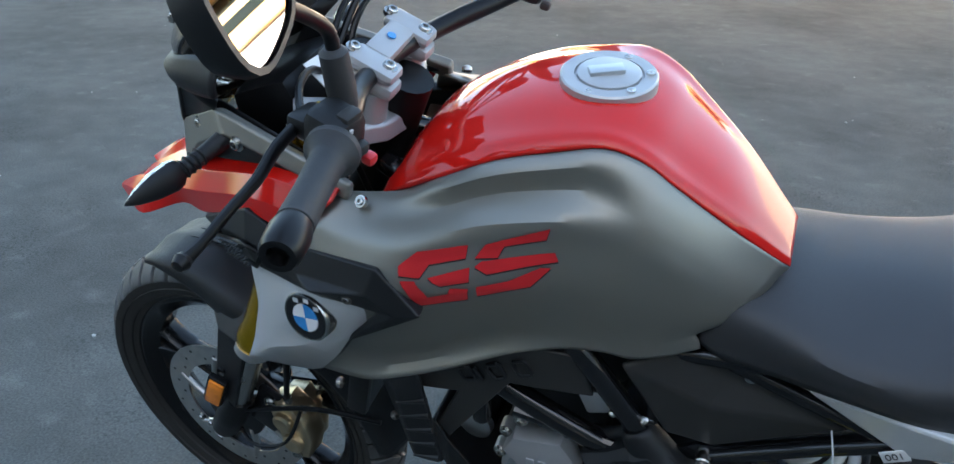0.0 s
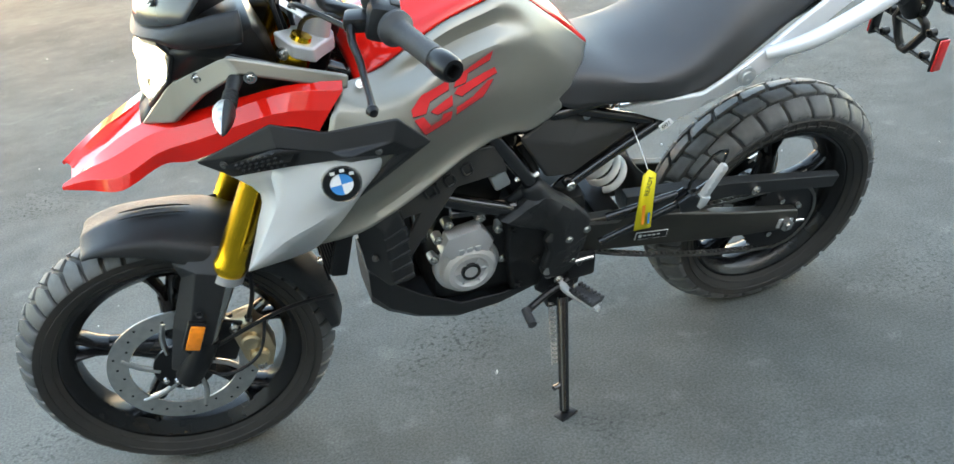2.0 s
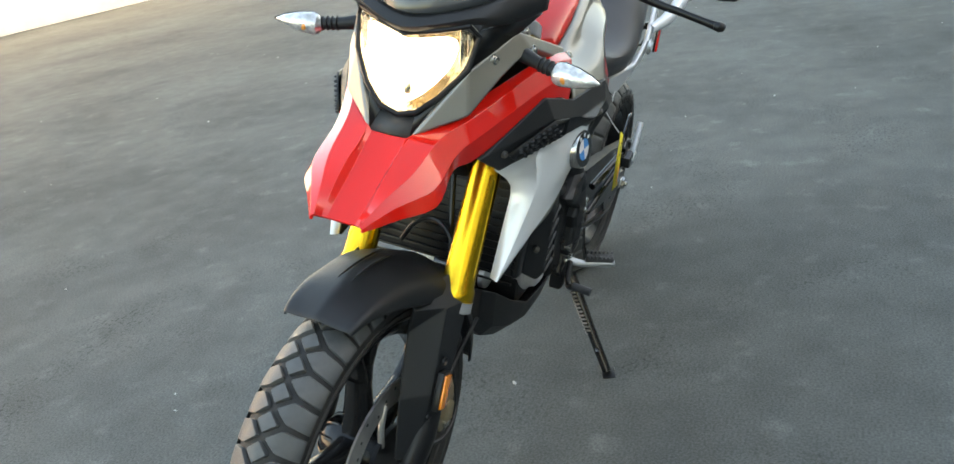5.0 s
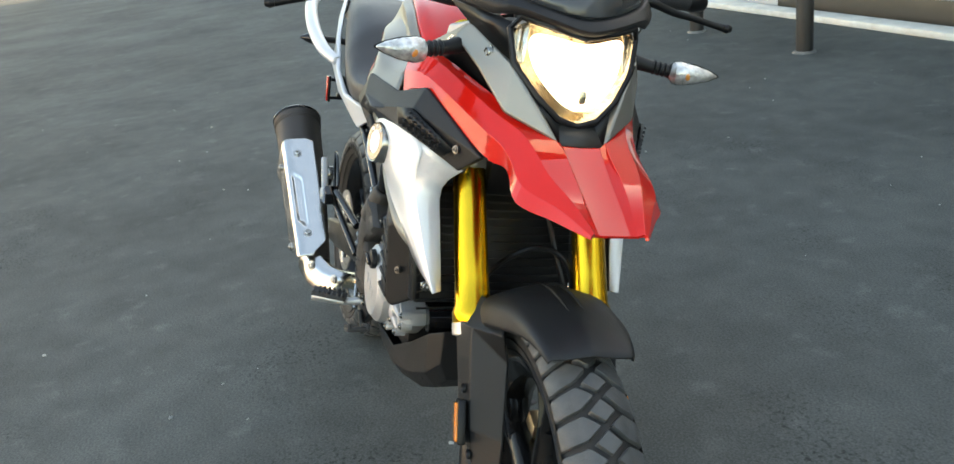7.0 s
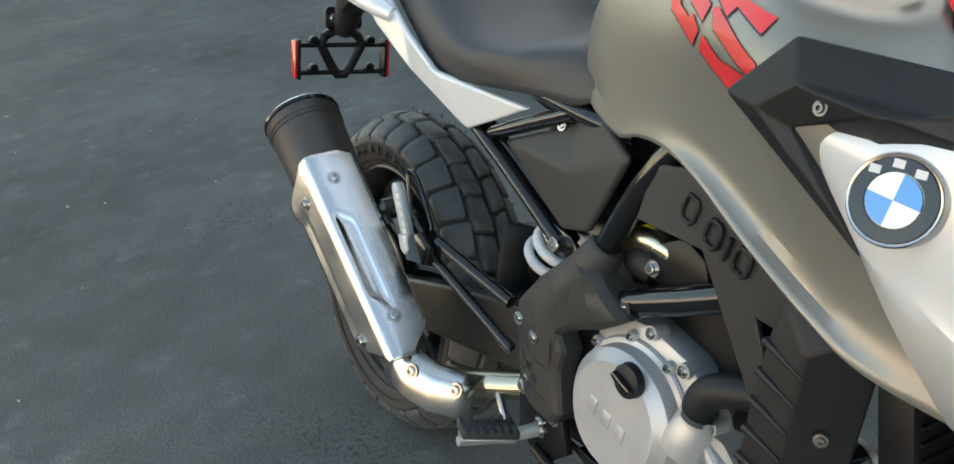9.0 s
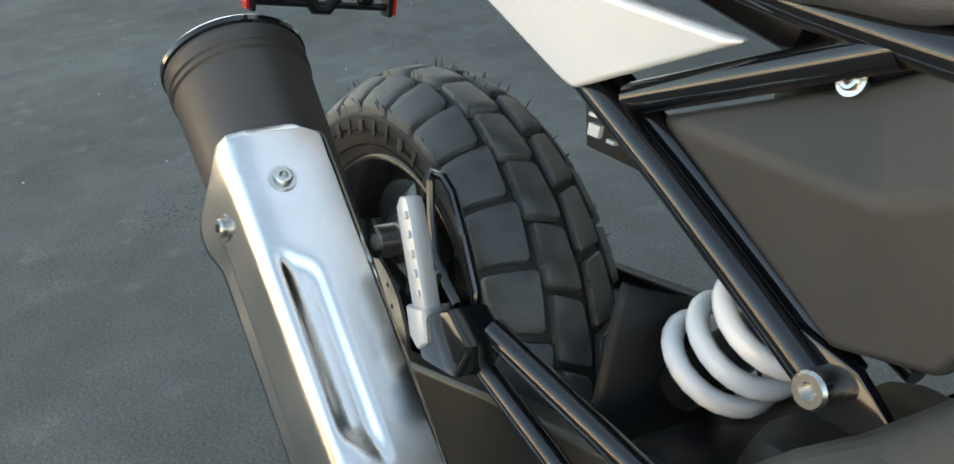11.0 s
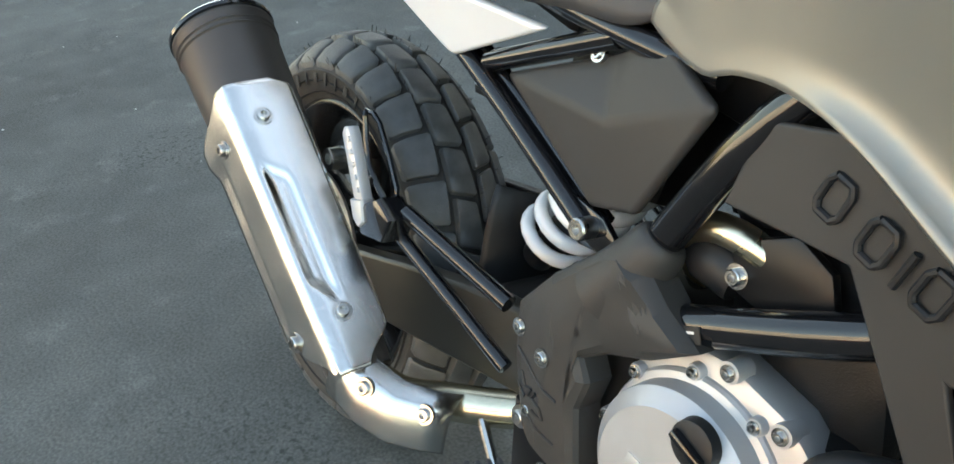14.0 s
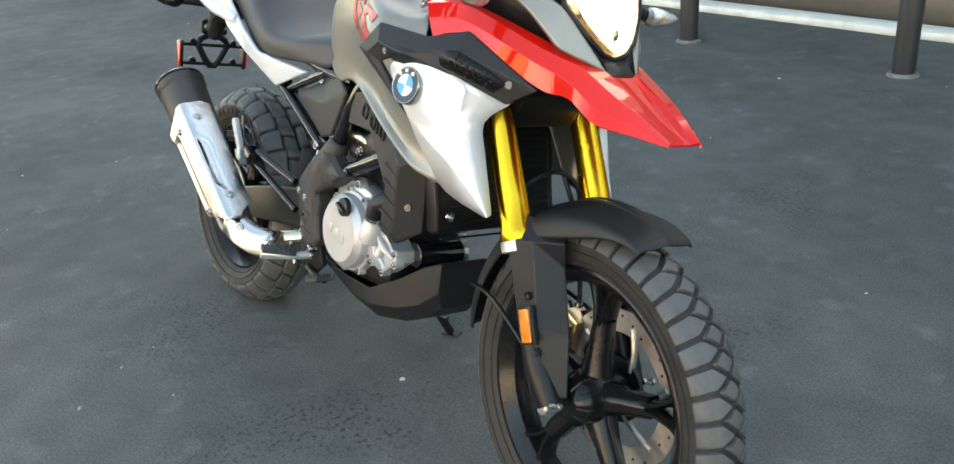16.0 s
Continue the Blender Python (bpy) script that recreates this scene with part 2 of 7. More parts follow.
def lettering(text, size, m, material, parent, name="lettering"):
    """Flat printed letters as a mesh."""
    cu = bpy.data.curves.new(name, "FONT")
    cu.body, cu.size, cu.extrude, cu.align_x, cu.align_y = text, size, 0.0002, "CENTER", "CENTER"
    tmp = bpy.data.objects.new(name, cu)
    me = bpy.data.meshes.new_from_object(tmp)
    bpy.data.objects.remove(tmp)
    bpy.data.curves.remove(cu)
    me.materials.clear()
    me.materials.append(material)
    ob = new(name, me)
    ob.parent = parent
    ob.matrix_basis = m
    return ob


def bolts(parent, spots, name="bolt", material=None):
    for at, axis, r in spots:
        part(name, bolt(bmesh.new(), at, axis, r, r * 0.75), material or CHROME, parent)

# ---- the yard ----
def asphalt():
    m = bpy.data.materials.new("asphalt")
    m.use_nodes = True
    nt = m.node_tree
    b = nt.nodes["Principled BSDF"]
    b.inputs["Specular IOR Level"].default_value = 0.16
    co = nt.nodes.new("ShaderNodeTexCoord")

    def noise_at(scale, detail, lo, hi, a, c):
        n = nt.nodes.new("ShaderNodeTexNoise")
        n.inputs["Scale"].default_value, n.inputs["Detail"].default_value = scale, detail
        nt.links.new(co.outputs["Object"], n.inputs["Vector"])
        r = nt.nodes.new("ShaderNodeMapRange")
        for k, v in zip(("From Min", "From Max", "To Min", "To Max"), (lo, hi, a, c)):
            r.inputs[k].default_value = v
        nt.links.new(n.outputs["Fac"], r.inputs["Value"])
        return r.outputs["Result"], n

    def times(a, c):
        k = nt.nodes.new("ShaderNodeMath")
        k.operation = "MULTIPLY"
        nt.links.new(a, k.inputs[0])
        nt.links.new(c, k.inputs[1])
        return k.outputs[0]

    stain, _ = noise_at(0.8, 9, 0.3, 0.7, 0.76, 1.24)
    patch, _ = noise_at(7.0, 8, 0.32, 0.7, 0.88, 1.12)
    grain, _ = noise_at(170, 7, 0.34, 0.68, 0.74, 1.26)
    worn, _ = noise_at(9.0, 10, 0.59, 0.79, 1.0, 1.5)
    # open-pored zones with dark pits
    zone, _ = noise_at(1.9, 8, 0.50, 0.68, 0.04, 1.0)
    pore, _ = noise_at(75, 5, 0.52, 0.66, 0.0, 0.60)
    pits = nt.nodes.new("ShaderNodeMath")
    pits.operation = "SUBTRACT"
    pits.inputs[0].default_value = 1.04
    nt.links.new(times(zone, pore), pits.inputs[1])
    f = times(times(times(stain, patch), times(grain, worn)), pits.outputs[0])
    col = nt.nodes.new("ShaderNodeVectorMath")
    col.operation = "SCALE"
    col.inputs[0].default_value = (0.0865, 0.0905, 0.085)
    nt.links.new(f, col.inputs["Scale"])
    nt.links.new(col.outputs["Vector"], b.inputs["Base Color"])
    rough, _ = noise_at(1.2, 6, 0.3, 0.7, 0.80, 0.95)
    nt.links.new(rough, b.inputs["Roughness"])
    n2 = nt.nodes.new("ShaderNodeTexNoise")
    n2.inputs["Scale"].default_value, n2.inputs["Detail"].default_value = 105, 8
    nt.links.new(co.outputs["Object"], n2.inputs["Vector"])
    bp = nt.nodes.new("ShaderNodeBump")
    bp.inputs["Strength"].default_value, bp.inputs["Distance"].default_value = 0.36, 0.004
    nt.links.new(n2.outputs["Fac"], bp.inputs["Height"])
    nt.links.new(bp.outputs["Normal"], b.inputs["Normal"])
    return m


ASPHALT = asphalt()
WALLWHITE = mat("white_wall_paint", (0.66, 0.655, 0.64), 0.7, scale=1.5, vary=0.05, bump=0.2, bscale=60)
CONCRETE = mat("pale_concrete", (0.50, 0.50, 0.48), 0.8, scale=1.2, vary=0.14, bump=0.3, bscale=40)
REDWALL = mat("red_masonry_paint", (0.42, 0.03, 0.025), 0.6, scale=6, vary=0.12, bump=0.2, bscale=60)
POSTBLACK = mat("black_post_paint", (0.022, 0.022, 0.022), 0.45, scale=6, vary=0.2, rvar=0.08, bump=0.1, bscale=90)
KERBWHITE = mat("worn_white_kerb_paint", (0.66, 0.64, 0.58), 0.75, scale=9, vary=0.14, bump=0.4, bscale=70)
FRAMEBROWN = mat("dark_bronze_aluminium", (0.085, 0.072, 0.058), 0.4, metal=0.4, scale=8, vary=0.08)
SHOPGLASS = mat("dark_shop_glass", (0.012, 0.018, 0.018), 0.04, coat=1.0)
PALEBEAM = mat("pale_wood", (0.45, 0.27, 0.10), 0.55, scale=4, vary=0.15)
FOOTGREY = mat("dirty_concrete", (0.16, 0.16, 0.15), 0.9, scale=30, vary=0.3, bump=0.5, bscale=80)
CHALK = mat("pale_grit", (0.40, 0.40, 0.38), 0.9)


def structure(name, bm, material, label="", bevel=0.0, parent=None):
    ob = part(name, bm, material, parent, label, bevel=bevel)
    if parent is None:
        tagged(ob, label, kind="structure")
    return ob


bm = bmesh.new()
sheet(bm, [(-400, -400, 0), (400, -400, 0), (400, 400, 0), (-400, 400, 0)], [(0, 1, 2, 3)])
tagged(structure("ground", bm, ASPHALT), "dark grey asphalt yard with worn pale patches", "ground", kind="structure")

# white wall with its red base on the far side, and the concrete wall that carries on
WALL_Y = -11.75
bm = box(bmesh.new(), (3.35, WALL_Y - 0.15, 2.2), (14.0, 0.3, 3.84), bev=0.01)
tagged(structure("wall_south", bm, WALLWHITE), "white painted wall in low sun", "wall", kind="structure")
bm = box(bmesh.new(), (3.4, WALL_Y - 0.1, 0.14), (14.1, 0.45, 0.28), bev=0.012)
tagged(structure("wall_base_south", bm, REDWALL), "red painted base along the white wall", "wall base", kind="structure")
bm = box(bmesh.new(), (-13.6, WALL_Y - 0.45, 1.6), (19.8, 0.3, 3.2), bev=0.01)
tagged(structure("wall_southwest", bm, CONCRETE), "pale grey concrete wall with faint stains", "wall", kind="structure")
bm = box(bmesh.new(), (0.17, -9.75, 1.1), (0.13, 0.13, 2.2), bev=0.01)
tagged(part("post", bm, REDWALL, None), "red painted square post standing on asphalt", "post")

# timber posts and eave of the white building
for k in range(5):
    bm = box(bmesh.new(), (-1.2 + 2.4 * k, WALL_Y + 0.09, 2.1), (0.26, 0.22, 3.6), bev=0.01)
    tagged(part("timber_post", bm, PALEBEAM, None), "brown timber post fixed to the white wall", "post", "timber posts on the wall")
bm = box(bmesh.new(), (3.35, WALL_Y + 0.3, 3.62), (14.2, 0.9, 0.42), bev=0.01)
tagged(structure("eave", bm, PALEBEAM), "brown timber eave above the white wall", "eave", kind="structure")

# timber rail with a dark window band over it
bm = box(bmesh.new(), (0.3, WALL_Y + 0.08, 2.80), (7.6, 0.18, 0.26), bev=0.01)
tagged(structure("trim", bm, PALEBEAM), "brown timber rail across the white wall", "trim", kind="structure")
bm = box(bmesh.new(), (-1.0, WALL_Y + 0.02, 3.17), (4.6, 0.06, 0.46), bev=0.005)
tagged(structure("window_2", bm, SHOPGLASS), "dark window band under the timber eave", "window", kind="structure")

# shop front behind the posts
KERB_Y = 4.08
bm = box(bmesh.new(), (-1.0, KERB_Y + 0.09, 0.025), (26, 0.18, 0.05), bev=0.012)
for v in bm.verts:
    if v.co.y < KERB_Y + 0.05:
        v.co.y += 0.02 * noise.noise(Vector((v.co.x * 3, 0, 0)))
tagged(structure("kerb_strip", bm, KERBWHITE), "worn white painted kerb strip along the shop front", "kerb", kind="structure")
FRONT_Y = KERB_Y + 0.20
# unseen upper wall: height and length set to keep low sun off the yard
bm = box(bmesh.new(), (-8.0, FRONT_Y + 0.2, 3.25), (44, 0.3, 1.1), bev=0.01)
tagged(structure("wall_north", bm, CONCRETE), "unseen pale wall above the shop windows, added height to block the low sun", "wall", kind="structure")
# only its near end is in view; the rest is added under the sun-blocking wall
bm = box(bmesh.new(), (-16.95, FRONT_Y + 0.2, 1.34), (26.06, 0.3, 2.68), bev=0.01)
tagged(structure("wall_north_west", bm, WALLWHITE), "white painted wall beside the shop windows", "wall", kind="structure")
bm = box(bmesh.new(), (9.0, FRONT_Y + 0.2, 1.34), (10.0, 0.3, 2.68), bev=0.01)
tagged(structure("wall_north_east", bm, WALLWHITE), "white painted wall beside the shop windows", "wall", kind="structure")
bm = box(bmesh.new(), (-1.0, FRONT_Y + 8.4, 1.45), (26, 0.3, 2.9))
tagged(structure("wall_back", bm, CONCRETE), "plain rear wall of the shop", "wall", kind="structure")
bm = box(bmesh.new(), (-1.0, FRONT_Y + 4.4, 2.96), (26, 8.6, 0.12))
tagged(structure("roof", bm, CONCRETE), "flat roof of the shop", "roof", kind="structure")
shopfront = holder("window_front", None, "dark shop windows in bronze aluminium frames", "window", kind="structure")
x0, pane_w = -3.9, 1.3
bm = box(bmesh.new(), (0.05, FRONT_Y + 0.07, 0.10), (7.9, 0.12, 0.20), bev=0.006)
part("sill", bm, FRAMEBROWN, shopfront)
bm = box(bmesh.new(), (0.05, FRONT_Y + 0.03, 0.215), (7.9, 0.05, 0.03), bev=0.004)
part("sill_bead", bm, ALU, shopfront, "pale aluminium bead on the sill")
for k in range(7):
    bm = box(bmesh.new(), (x0 + k * pane_w, FRONT_Y + 0.07, 1.45), (0.09, 0.13, 2.5), bev=0.006)
    part("mullion", bm, FRAMEBROWN, shopfront)
    if k < 6:
        bm = box(bmesh.new(), (x0 + (k + 0.5) * pane_w, FRONT_Y + 0.10, 1.45), (pane_w - 0.09, 0.012, 2.46))
        part("pane", bm, SHOPGLASS, shopfront)

# bollards before the shop
for k in range(6):
    px_ = -3.63 + 1.32 * k
    post = holder("bollard", None, "black painted round steel bollard on asphalt", "bollard", "bollards before the shop")
    part("shaft", lathe(bmesh.new(), [(0, 0.055), (1.02, 0.055), (1.05, 0.045), (1.065, 0.02), (1.067, 0)], (px_, 3.36, 0), (0, 0, 1), 24), POSTBLACK, post)
    part("foot_ring", lathe(bmesh.new(), [(0, 0.075), (0.012, 0.07), (0.016, 0.055)], (px_, 3.36, 0), (0, 0, 1), 20), FOOTGREY, post, "crumbled concrete ring at the foot")

# loose grit on the asphalt
random.seed(4)
bm = bmesh.new()
for _ in range(170):
    gx, gy, r = random.uniform(-5, 5), random.uniform(-5, 3.5), random.choice((0.002, 0.003, 0.004, 0.006))
    bmesh.ops.create_icosphere(bm, subdivisions=1, radius=r, matrix=pose(gx, gy, r * 0.3, random.uniform(0, 90), 0, random.uniform(0, 360)) @ Matrix.Diagonal((1.4, 1, 0.6, 1)))
tagged(part("grit", bm, CHALK, None), "pale bits of grit scattered on asphalt", "grit", kind="stuff")

# ---- the motorcycle: x forward from the rear axle, y to its left, z up, before it leans on its stand ----
LEAN = 14.588
bike = holder("motorcycle", None, "red, grey and silver adventure motorcycle leaning on its side stand", "motorcycle")
bike.matrix_world = pose(0, 0, -0.006, -LEAN, 0, 0)

# tank shell: half section from the middle to the lower edge at each station
TANK = [  # x, middle z, shoulder y z, edge y z
    (1.000, 0.945, 0.070, 0.943, 0.118, 0.935),
    (0.968, 0.990, 0.080, 0.981, 0.132, 0.957),
    (0.907, 1.030, 0.088, 1.014, 0.136, 0.990),
    (0.845, 1.051, 0.090, 1.036, 0.131, 1.019),
    (0.780, 1.061, 0.088, 1.050, 0.122, 1.034),
    (0.730, 1.060, 0.084, 1.052, 0.115, 1.042),
    (0.690, 1.042, 0.078, 1.034, 0.107, 1.026),
    (0.655, 1.012, 0.072, 1.004, 0.100, 0.996),
    (0.597, 0.962, 0.058, 0.955, 0.082, 0.942),
    (0.550, 0.908, 0.042, 0.904, 0.058, 0.894),
    (0.530, 0.884, 0.034, 0.882, 0.047, 0.875),
]
rows = []
for x, zc, ys, zs, ye, ze in TANK:
    half = [(x, 0, zc), (x, ys * 0.55, zc * 0.75 + zs * 0.25), (x, ys, zs), (x, (ys + ye) * 0.53, (zs + ze) * 0.5 + 0.003), (x, ye, ze)]
    rows.append([(px, -py, pz) for px, py, pz in half[:0:-1]] + half)
bm = grid(bmesh.new(), rows, 3, 4)
tank = part("fuel_tank", bm, RED, bike, "glossy red fuel tank", solid=0.006, out=2)
front = [(x, y, z) for x, y, z in rows[0]]
bm = sheet(bmesh.new(), front + [(0.99, 0.10, 0.86), (0.99, -0.10, 0.86)], [list(range(len(front))) + [len(front), len(front) + 1]])
part("tank_front", bm, RED, tank)

# filler cap
CAP = Vector((0.755, 0, 1.061))
cap = holder("filler_cap", bike, "round silver filler cap with bolted flange")
up = Vector((-0.05, 0, 1))
part("flange", lathe(bmesh.new(), [(-0.01, 0.055), (0.003, 0.055), (0.005, 0.053), (0.005, 0.039), (0.002, 0.038), (0.002, 0)], CAP, up, 48, cap=False), ALUPAINT, cap)
part("lid", lathe(bmesh.new(), [(0, 0.036), (0.006, 0.036), (0.008, 0.033), (0.009, 0)], CAP, up, 40, cap=False), ALUPAINT, cap)
part("lock_flap", box(bmesh.new(), tuple(CAP + Vector((0.002, 0.004, 0.0105))), (0.04, 0.02, 0.006), (0, 0, 25), 0.002), ALU, cap)
for k in range(6):
    w = math.radians(60 * k + 15)
    part("bolt", bolt(bmesh.new(), CAP + Vector((0.046 * math.cos(w), 0.046 * math.sin(w), 0.004)), up, 0.0035, 0.002), STEEL, cap)


def body_side(s):
    # matte grey tank cover: rows from the red edge down to the lower hem
    R0 = [(1.035, 0.150, 0.955)] + [(x, ye + 0.0005, ze - 0.001) for x, _, _, _, ye, ze in TANK[1:9]] + [(0.530, 0.0475, 0.874)]
    R1 = [(1.038, 0.166, 0.953), (0.972, 0.148, 0.953), (0.908, 0.152, 0.981), (0.845, 0.147, 1.008), (0.780, 0.138, 1.022), (0.730, 0.131, 1.028), (0.688, 0.124, 1.008), (0.652, 0.117, 0.982), (0.598, 0.096, 0.928), (0.540, 0.060, 0.868)]
    R1B = [(1.045, 0.180, 0.944), (0.980, 0.170, 0.943), (0.912, 0.160, 0.960), (0.848, 0.146, 0.982), (0.780, 0.137, 0.995), (0.730, 0.136, 1.000), (0.686, 0.140, 0.985), (0.648, 0.131, 0.958), (0.599, 0.109, 0.912), (0.548, 0.074, 0.860)]
    R1C = [(1.052, 0.190, 0.935), (0.988, 0.192, 0.935), (0.920, 0.202, 0.946), (0.852, 0.187, 0.968), (0.780, 0.172, 0.978), (0.728, 0.160, 0.978), (0.684, 0.149, 0.966), (0.645, 0.138, 0.938), (0.600, 0.117, 0.896), (0.560, 0.087, 0.853)]
    R2 = [(1.062, 0.197, 0.922), (0.995, 0.207, 0.922), (0.930, 0.217, 0.924), (0.855, 0.194, 0.938), (0.780, 0.172, 0.945), (0.725, 0.162, 0.945), (0.680, 0.153, 0.935), (0.640, 0.142, 0.912), (0.602, 0.122, 0.876), (0.572, 0.098, 0.846)]
    R3 = [(1.078, 0.206, 0.880), (1.010, 0.222, 0.880), (0.935, 0.229, 0.880), (0.860, 0.206, 0.890), (0.790, 0.180, 0.895), (0.735, 0.166, 0.890), (0.690, 0.154, 0.880), (0.650, 0.142, 0.862), (0.615, 0.128, 0.842), (0.588, 0.110, 0.828)]
    R4 = [(1.120, 0.176, 0.778), (1.030, 0.198, 0.780), (0.961, 0.203, 0.792), (0.893, 0.189, 0.817), (0.822, 0.172, 0.832), (0.760, 0.157, 0.824), (0.710, 0.147, 0.816), (0.670, 0.138, 0.806), (0.642, 0.130, 0.806), (0.616, 0.119, 0.812)]
    R4B = [(1.142, 0.160, 0.686), (1.040, 0.168, 0.692), (0.977, 0.167, 0.712), (0.904, 0.165, 0.749), (0.830, 0.159, 0.783), (0.766, 0.153, 0.796), (0.716, 0.144, 0.793), (0.680, 0.137, 0.785), (0.642, 0.129, 0.793), (0.612, 0.119, 0.801)]
    R5 = [(1.150, 0.160, 0.640), (1.045, 0.176, 0.655), (0.988, 0.181, 0.682), (0.912, 0.180, 0.722), (0.834, 0.170, 0.761), (0.768, 0.154, 0.776), (0.720, 0.144, 0.775), (0.685, 0.136, 0.766), (0.642, 0.128, 0.777), (0.610, 0.118, 0.789)]
    bm = flip(grid(bmesh.new(), [R0, R1, R1B, R1C, R2, R3, R4, R4B, R5], 4, 3), s)
    cover = part("tank_cover", bm, GREY, bike, "matte grey metallic tank side cover", solid=0.005, out=s)
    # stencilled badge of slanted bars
    def on_cover(u, v):
        """A place on the cover by share along the badge and up it."""
        a, b = Vector((0.930, 0.2295, 0.925)).lerp(Vector((0.771, 0.174, 0.972)), u), Vector((0.915, 0.2315, 0.868)).lerp(Vector((0.772, 0.186, 0.918)), u)
        p = b.lerp(a, v)
        return p
    strokes = [((-0.02, 0.94), (0.13, 1.14), (0.46, 1.03), (0.43, 0.76), (0.19, 0.84), (0.11, 0.64), (-0.03, 0.77)),
               ((-0.03, 0.67), (0.02, -0.02), (0.37, -0.21), (0.41, 0.1), (0.29, 0.24), (0.26, 0.12), (0.12, 0.17), (0.07, 0.61)),
               ((0.16, 0.6), (0.45, 0.56), (0.43, 0.26), (0.23, 0.35)),
               ((0.49, 0.71), (0.57, 0.94), (1.0, 1.0), (0.97, 0.73), (0.69, 0.8), (0.64, 0.59)),
               ((0.48, 0.54), (0.53, 0.61), (1.03, 0.37), (1.06, 0.13), (0.56, 0.31)),
               ((0.45, -0.18), (0.47, 0.09), (0.7, 0.0), (0.93, 0.1), (1.01, 0.02), (0.85, -0.32))]
    tree = BVHTree.FromPolygons([tuple(v.co) for v in cover.data.vertices], [tuple(p.vertices) for p in cover.data.polygons])
    for q in strokes:
        for material, name, drop, lift in ((LOGO_EDGE, "decal_edge", 0.0022, 0.0010), (LOGO_RED, "decal_bar", 0.0, 0.0016)):
            bm = bmesh.new()
            sheet(bm, [on_cover(u if s > 0 else 1 - u, v) for u, v in q], [tuple(range(len(q)))])
            bmesh.ops.triangulate(bm, faces=bm.faces)
            bmesh.ops.subdivide_edges(bm, edges=bm.edges, cuts=4, use_grid_fill=True)
            for vert in bm.verts:
                hit = tree.ray_cast(Vector((vert.co.x, 0.4 * s, vert.co.z - drop)), Vector((0, -s, 0)))
                vert.co = hit[0] + Vector((0, s * lift, 0)) if hit[0] else Vector((vert.co.x, s * vert.co.y, vert.co.z))
            part(name, bm, material, cover, out=s)
    # black side wing with its grille
    W = [(1.284, 0.122, 0.846), (1.158, 0.180, 0.926), (1.078, 0.205, 0.906), (0.958, 0.228, 0.916), (0.905, 0.237, 0.864), (1.034, 0.202, 0.755),
         (0.968, 0.226, 0.846), (1.045, 0.242, 0.872), (1.150, 0.196, 0.848), (1.230, 0.138, 0.812), (0.972, 0.238, 0.882), (1.075, 0.222, 0.876), (0.938, 0.240, 0.858), (1.020, 0.212, 0.778), (1.155, 0.198, 0.890)]
    F = [(0, 9, 8, 14), (0, 14, 1), (1, 14, 11, 2), (14, 8, 7, 11), (2, 11, 10, 3), (11, 7, 10), (3, 10, 12, 4), (10, 7, 6, 12), (12, 6, 13), (4, 12, 13, 5)]
    wing = part("side_wing", flip(sheet(bmesh.new(), W, F), s), BLACK, bike, "black grained plastic side wing with a grille", solid=0.018, bevel=0.006, out=s)
    G = [(1.240, 0.150, 0.848), (1.160, 0.199, 0.892), (1.120, 0.211, 0.886), (1.135, 0.210, 0.862), (1.222, 0.158, 0.832)]
    bm = sheet(bmesh.new(), [(x, y + 0.004, z) for x, y, z in G], [(0, 1, 2, 3, 4)])
    part("grille_pocket", flip(bm, s), SATIN, wing, solid=0.003, out=s)
    run = (Vector(G[0]) - Vector(G[1])).normalized()
    face = run.cross(Vector(G[4]) - Vector(G[0])).normalized()
    face = face if face.y > 0 else -face
    rise = face.cross(run)
    for i in range(7):
        for j in range(4):
            u, v = (i + 0.7 + 0.25 * (j % 2)) / 8, (j + 0.5) / 4
            c = (Vector(G[4]).lerp(Vector(G[3]), 0.12 + 0.95 * u)).lerp(Vector(G[0]).lerp(Vector(G[1]), 0.12 + 0.95 * u), v) + face * 0.0068
            bm = bmesh.new()
            foot = [bm.verts.new(c + run * a * 0.0045 + rise * b * 0.0024 - face * 0.002) for a, b in ((-1, 0), (0, -1), (1, 0), (0, 1))]
            crest = [bm.verts.new(c + run * a * 0.0024 + rise * b * 0.0012 + face * 0.0022) for a, b in ((-1, 0), (0, -1), (1, 0), (0, 1))]
            bm.faces.new(crest)
            for k in range(4):
                bm.faces.new((foot[k], foot[(k + 1) % 4], crest[(k + 1) % 4], crest[k]))
            part("grille_tooth", flip(bm, s), BLACK, wing)
    part("bolt", flip(bolt(bmesh.new(), (1.241, 0.148, 0.848), (0.45, 0.85, 0.1), 0.0042, 0.004), s), CHAIN, wing)
    part("bolt", flip(bolt(bmesh.new(), (0.997, 0.237, 0.868), (0, 1, 0.1), 0.0042, 0.004), s), CHAIN, wing)
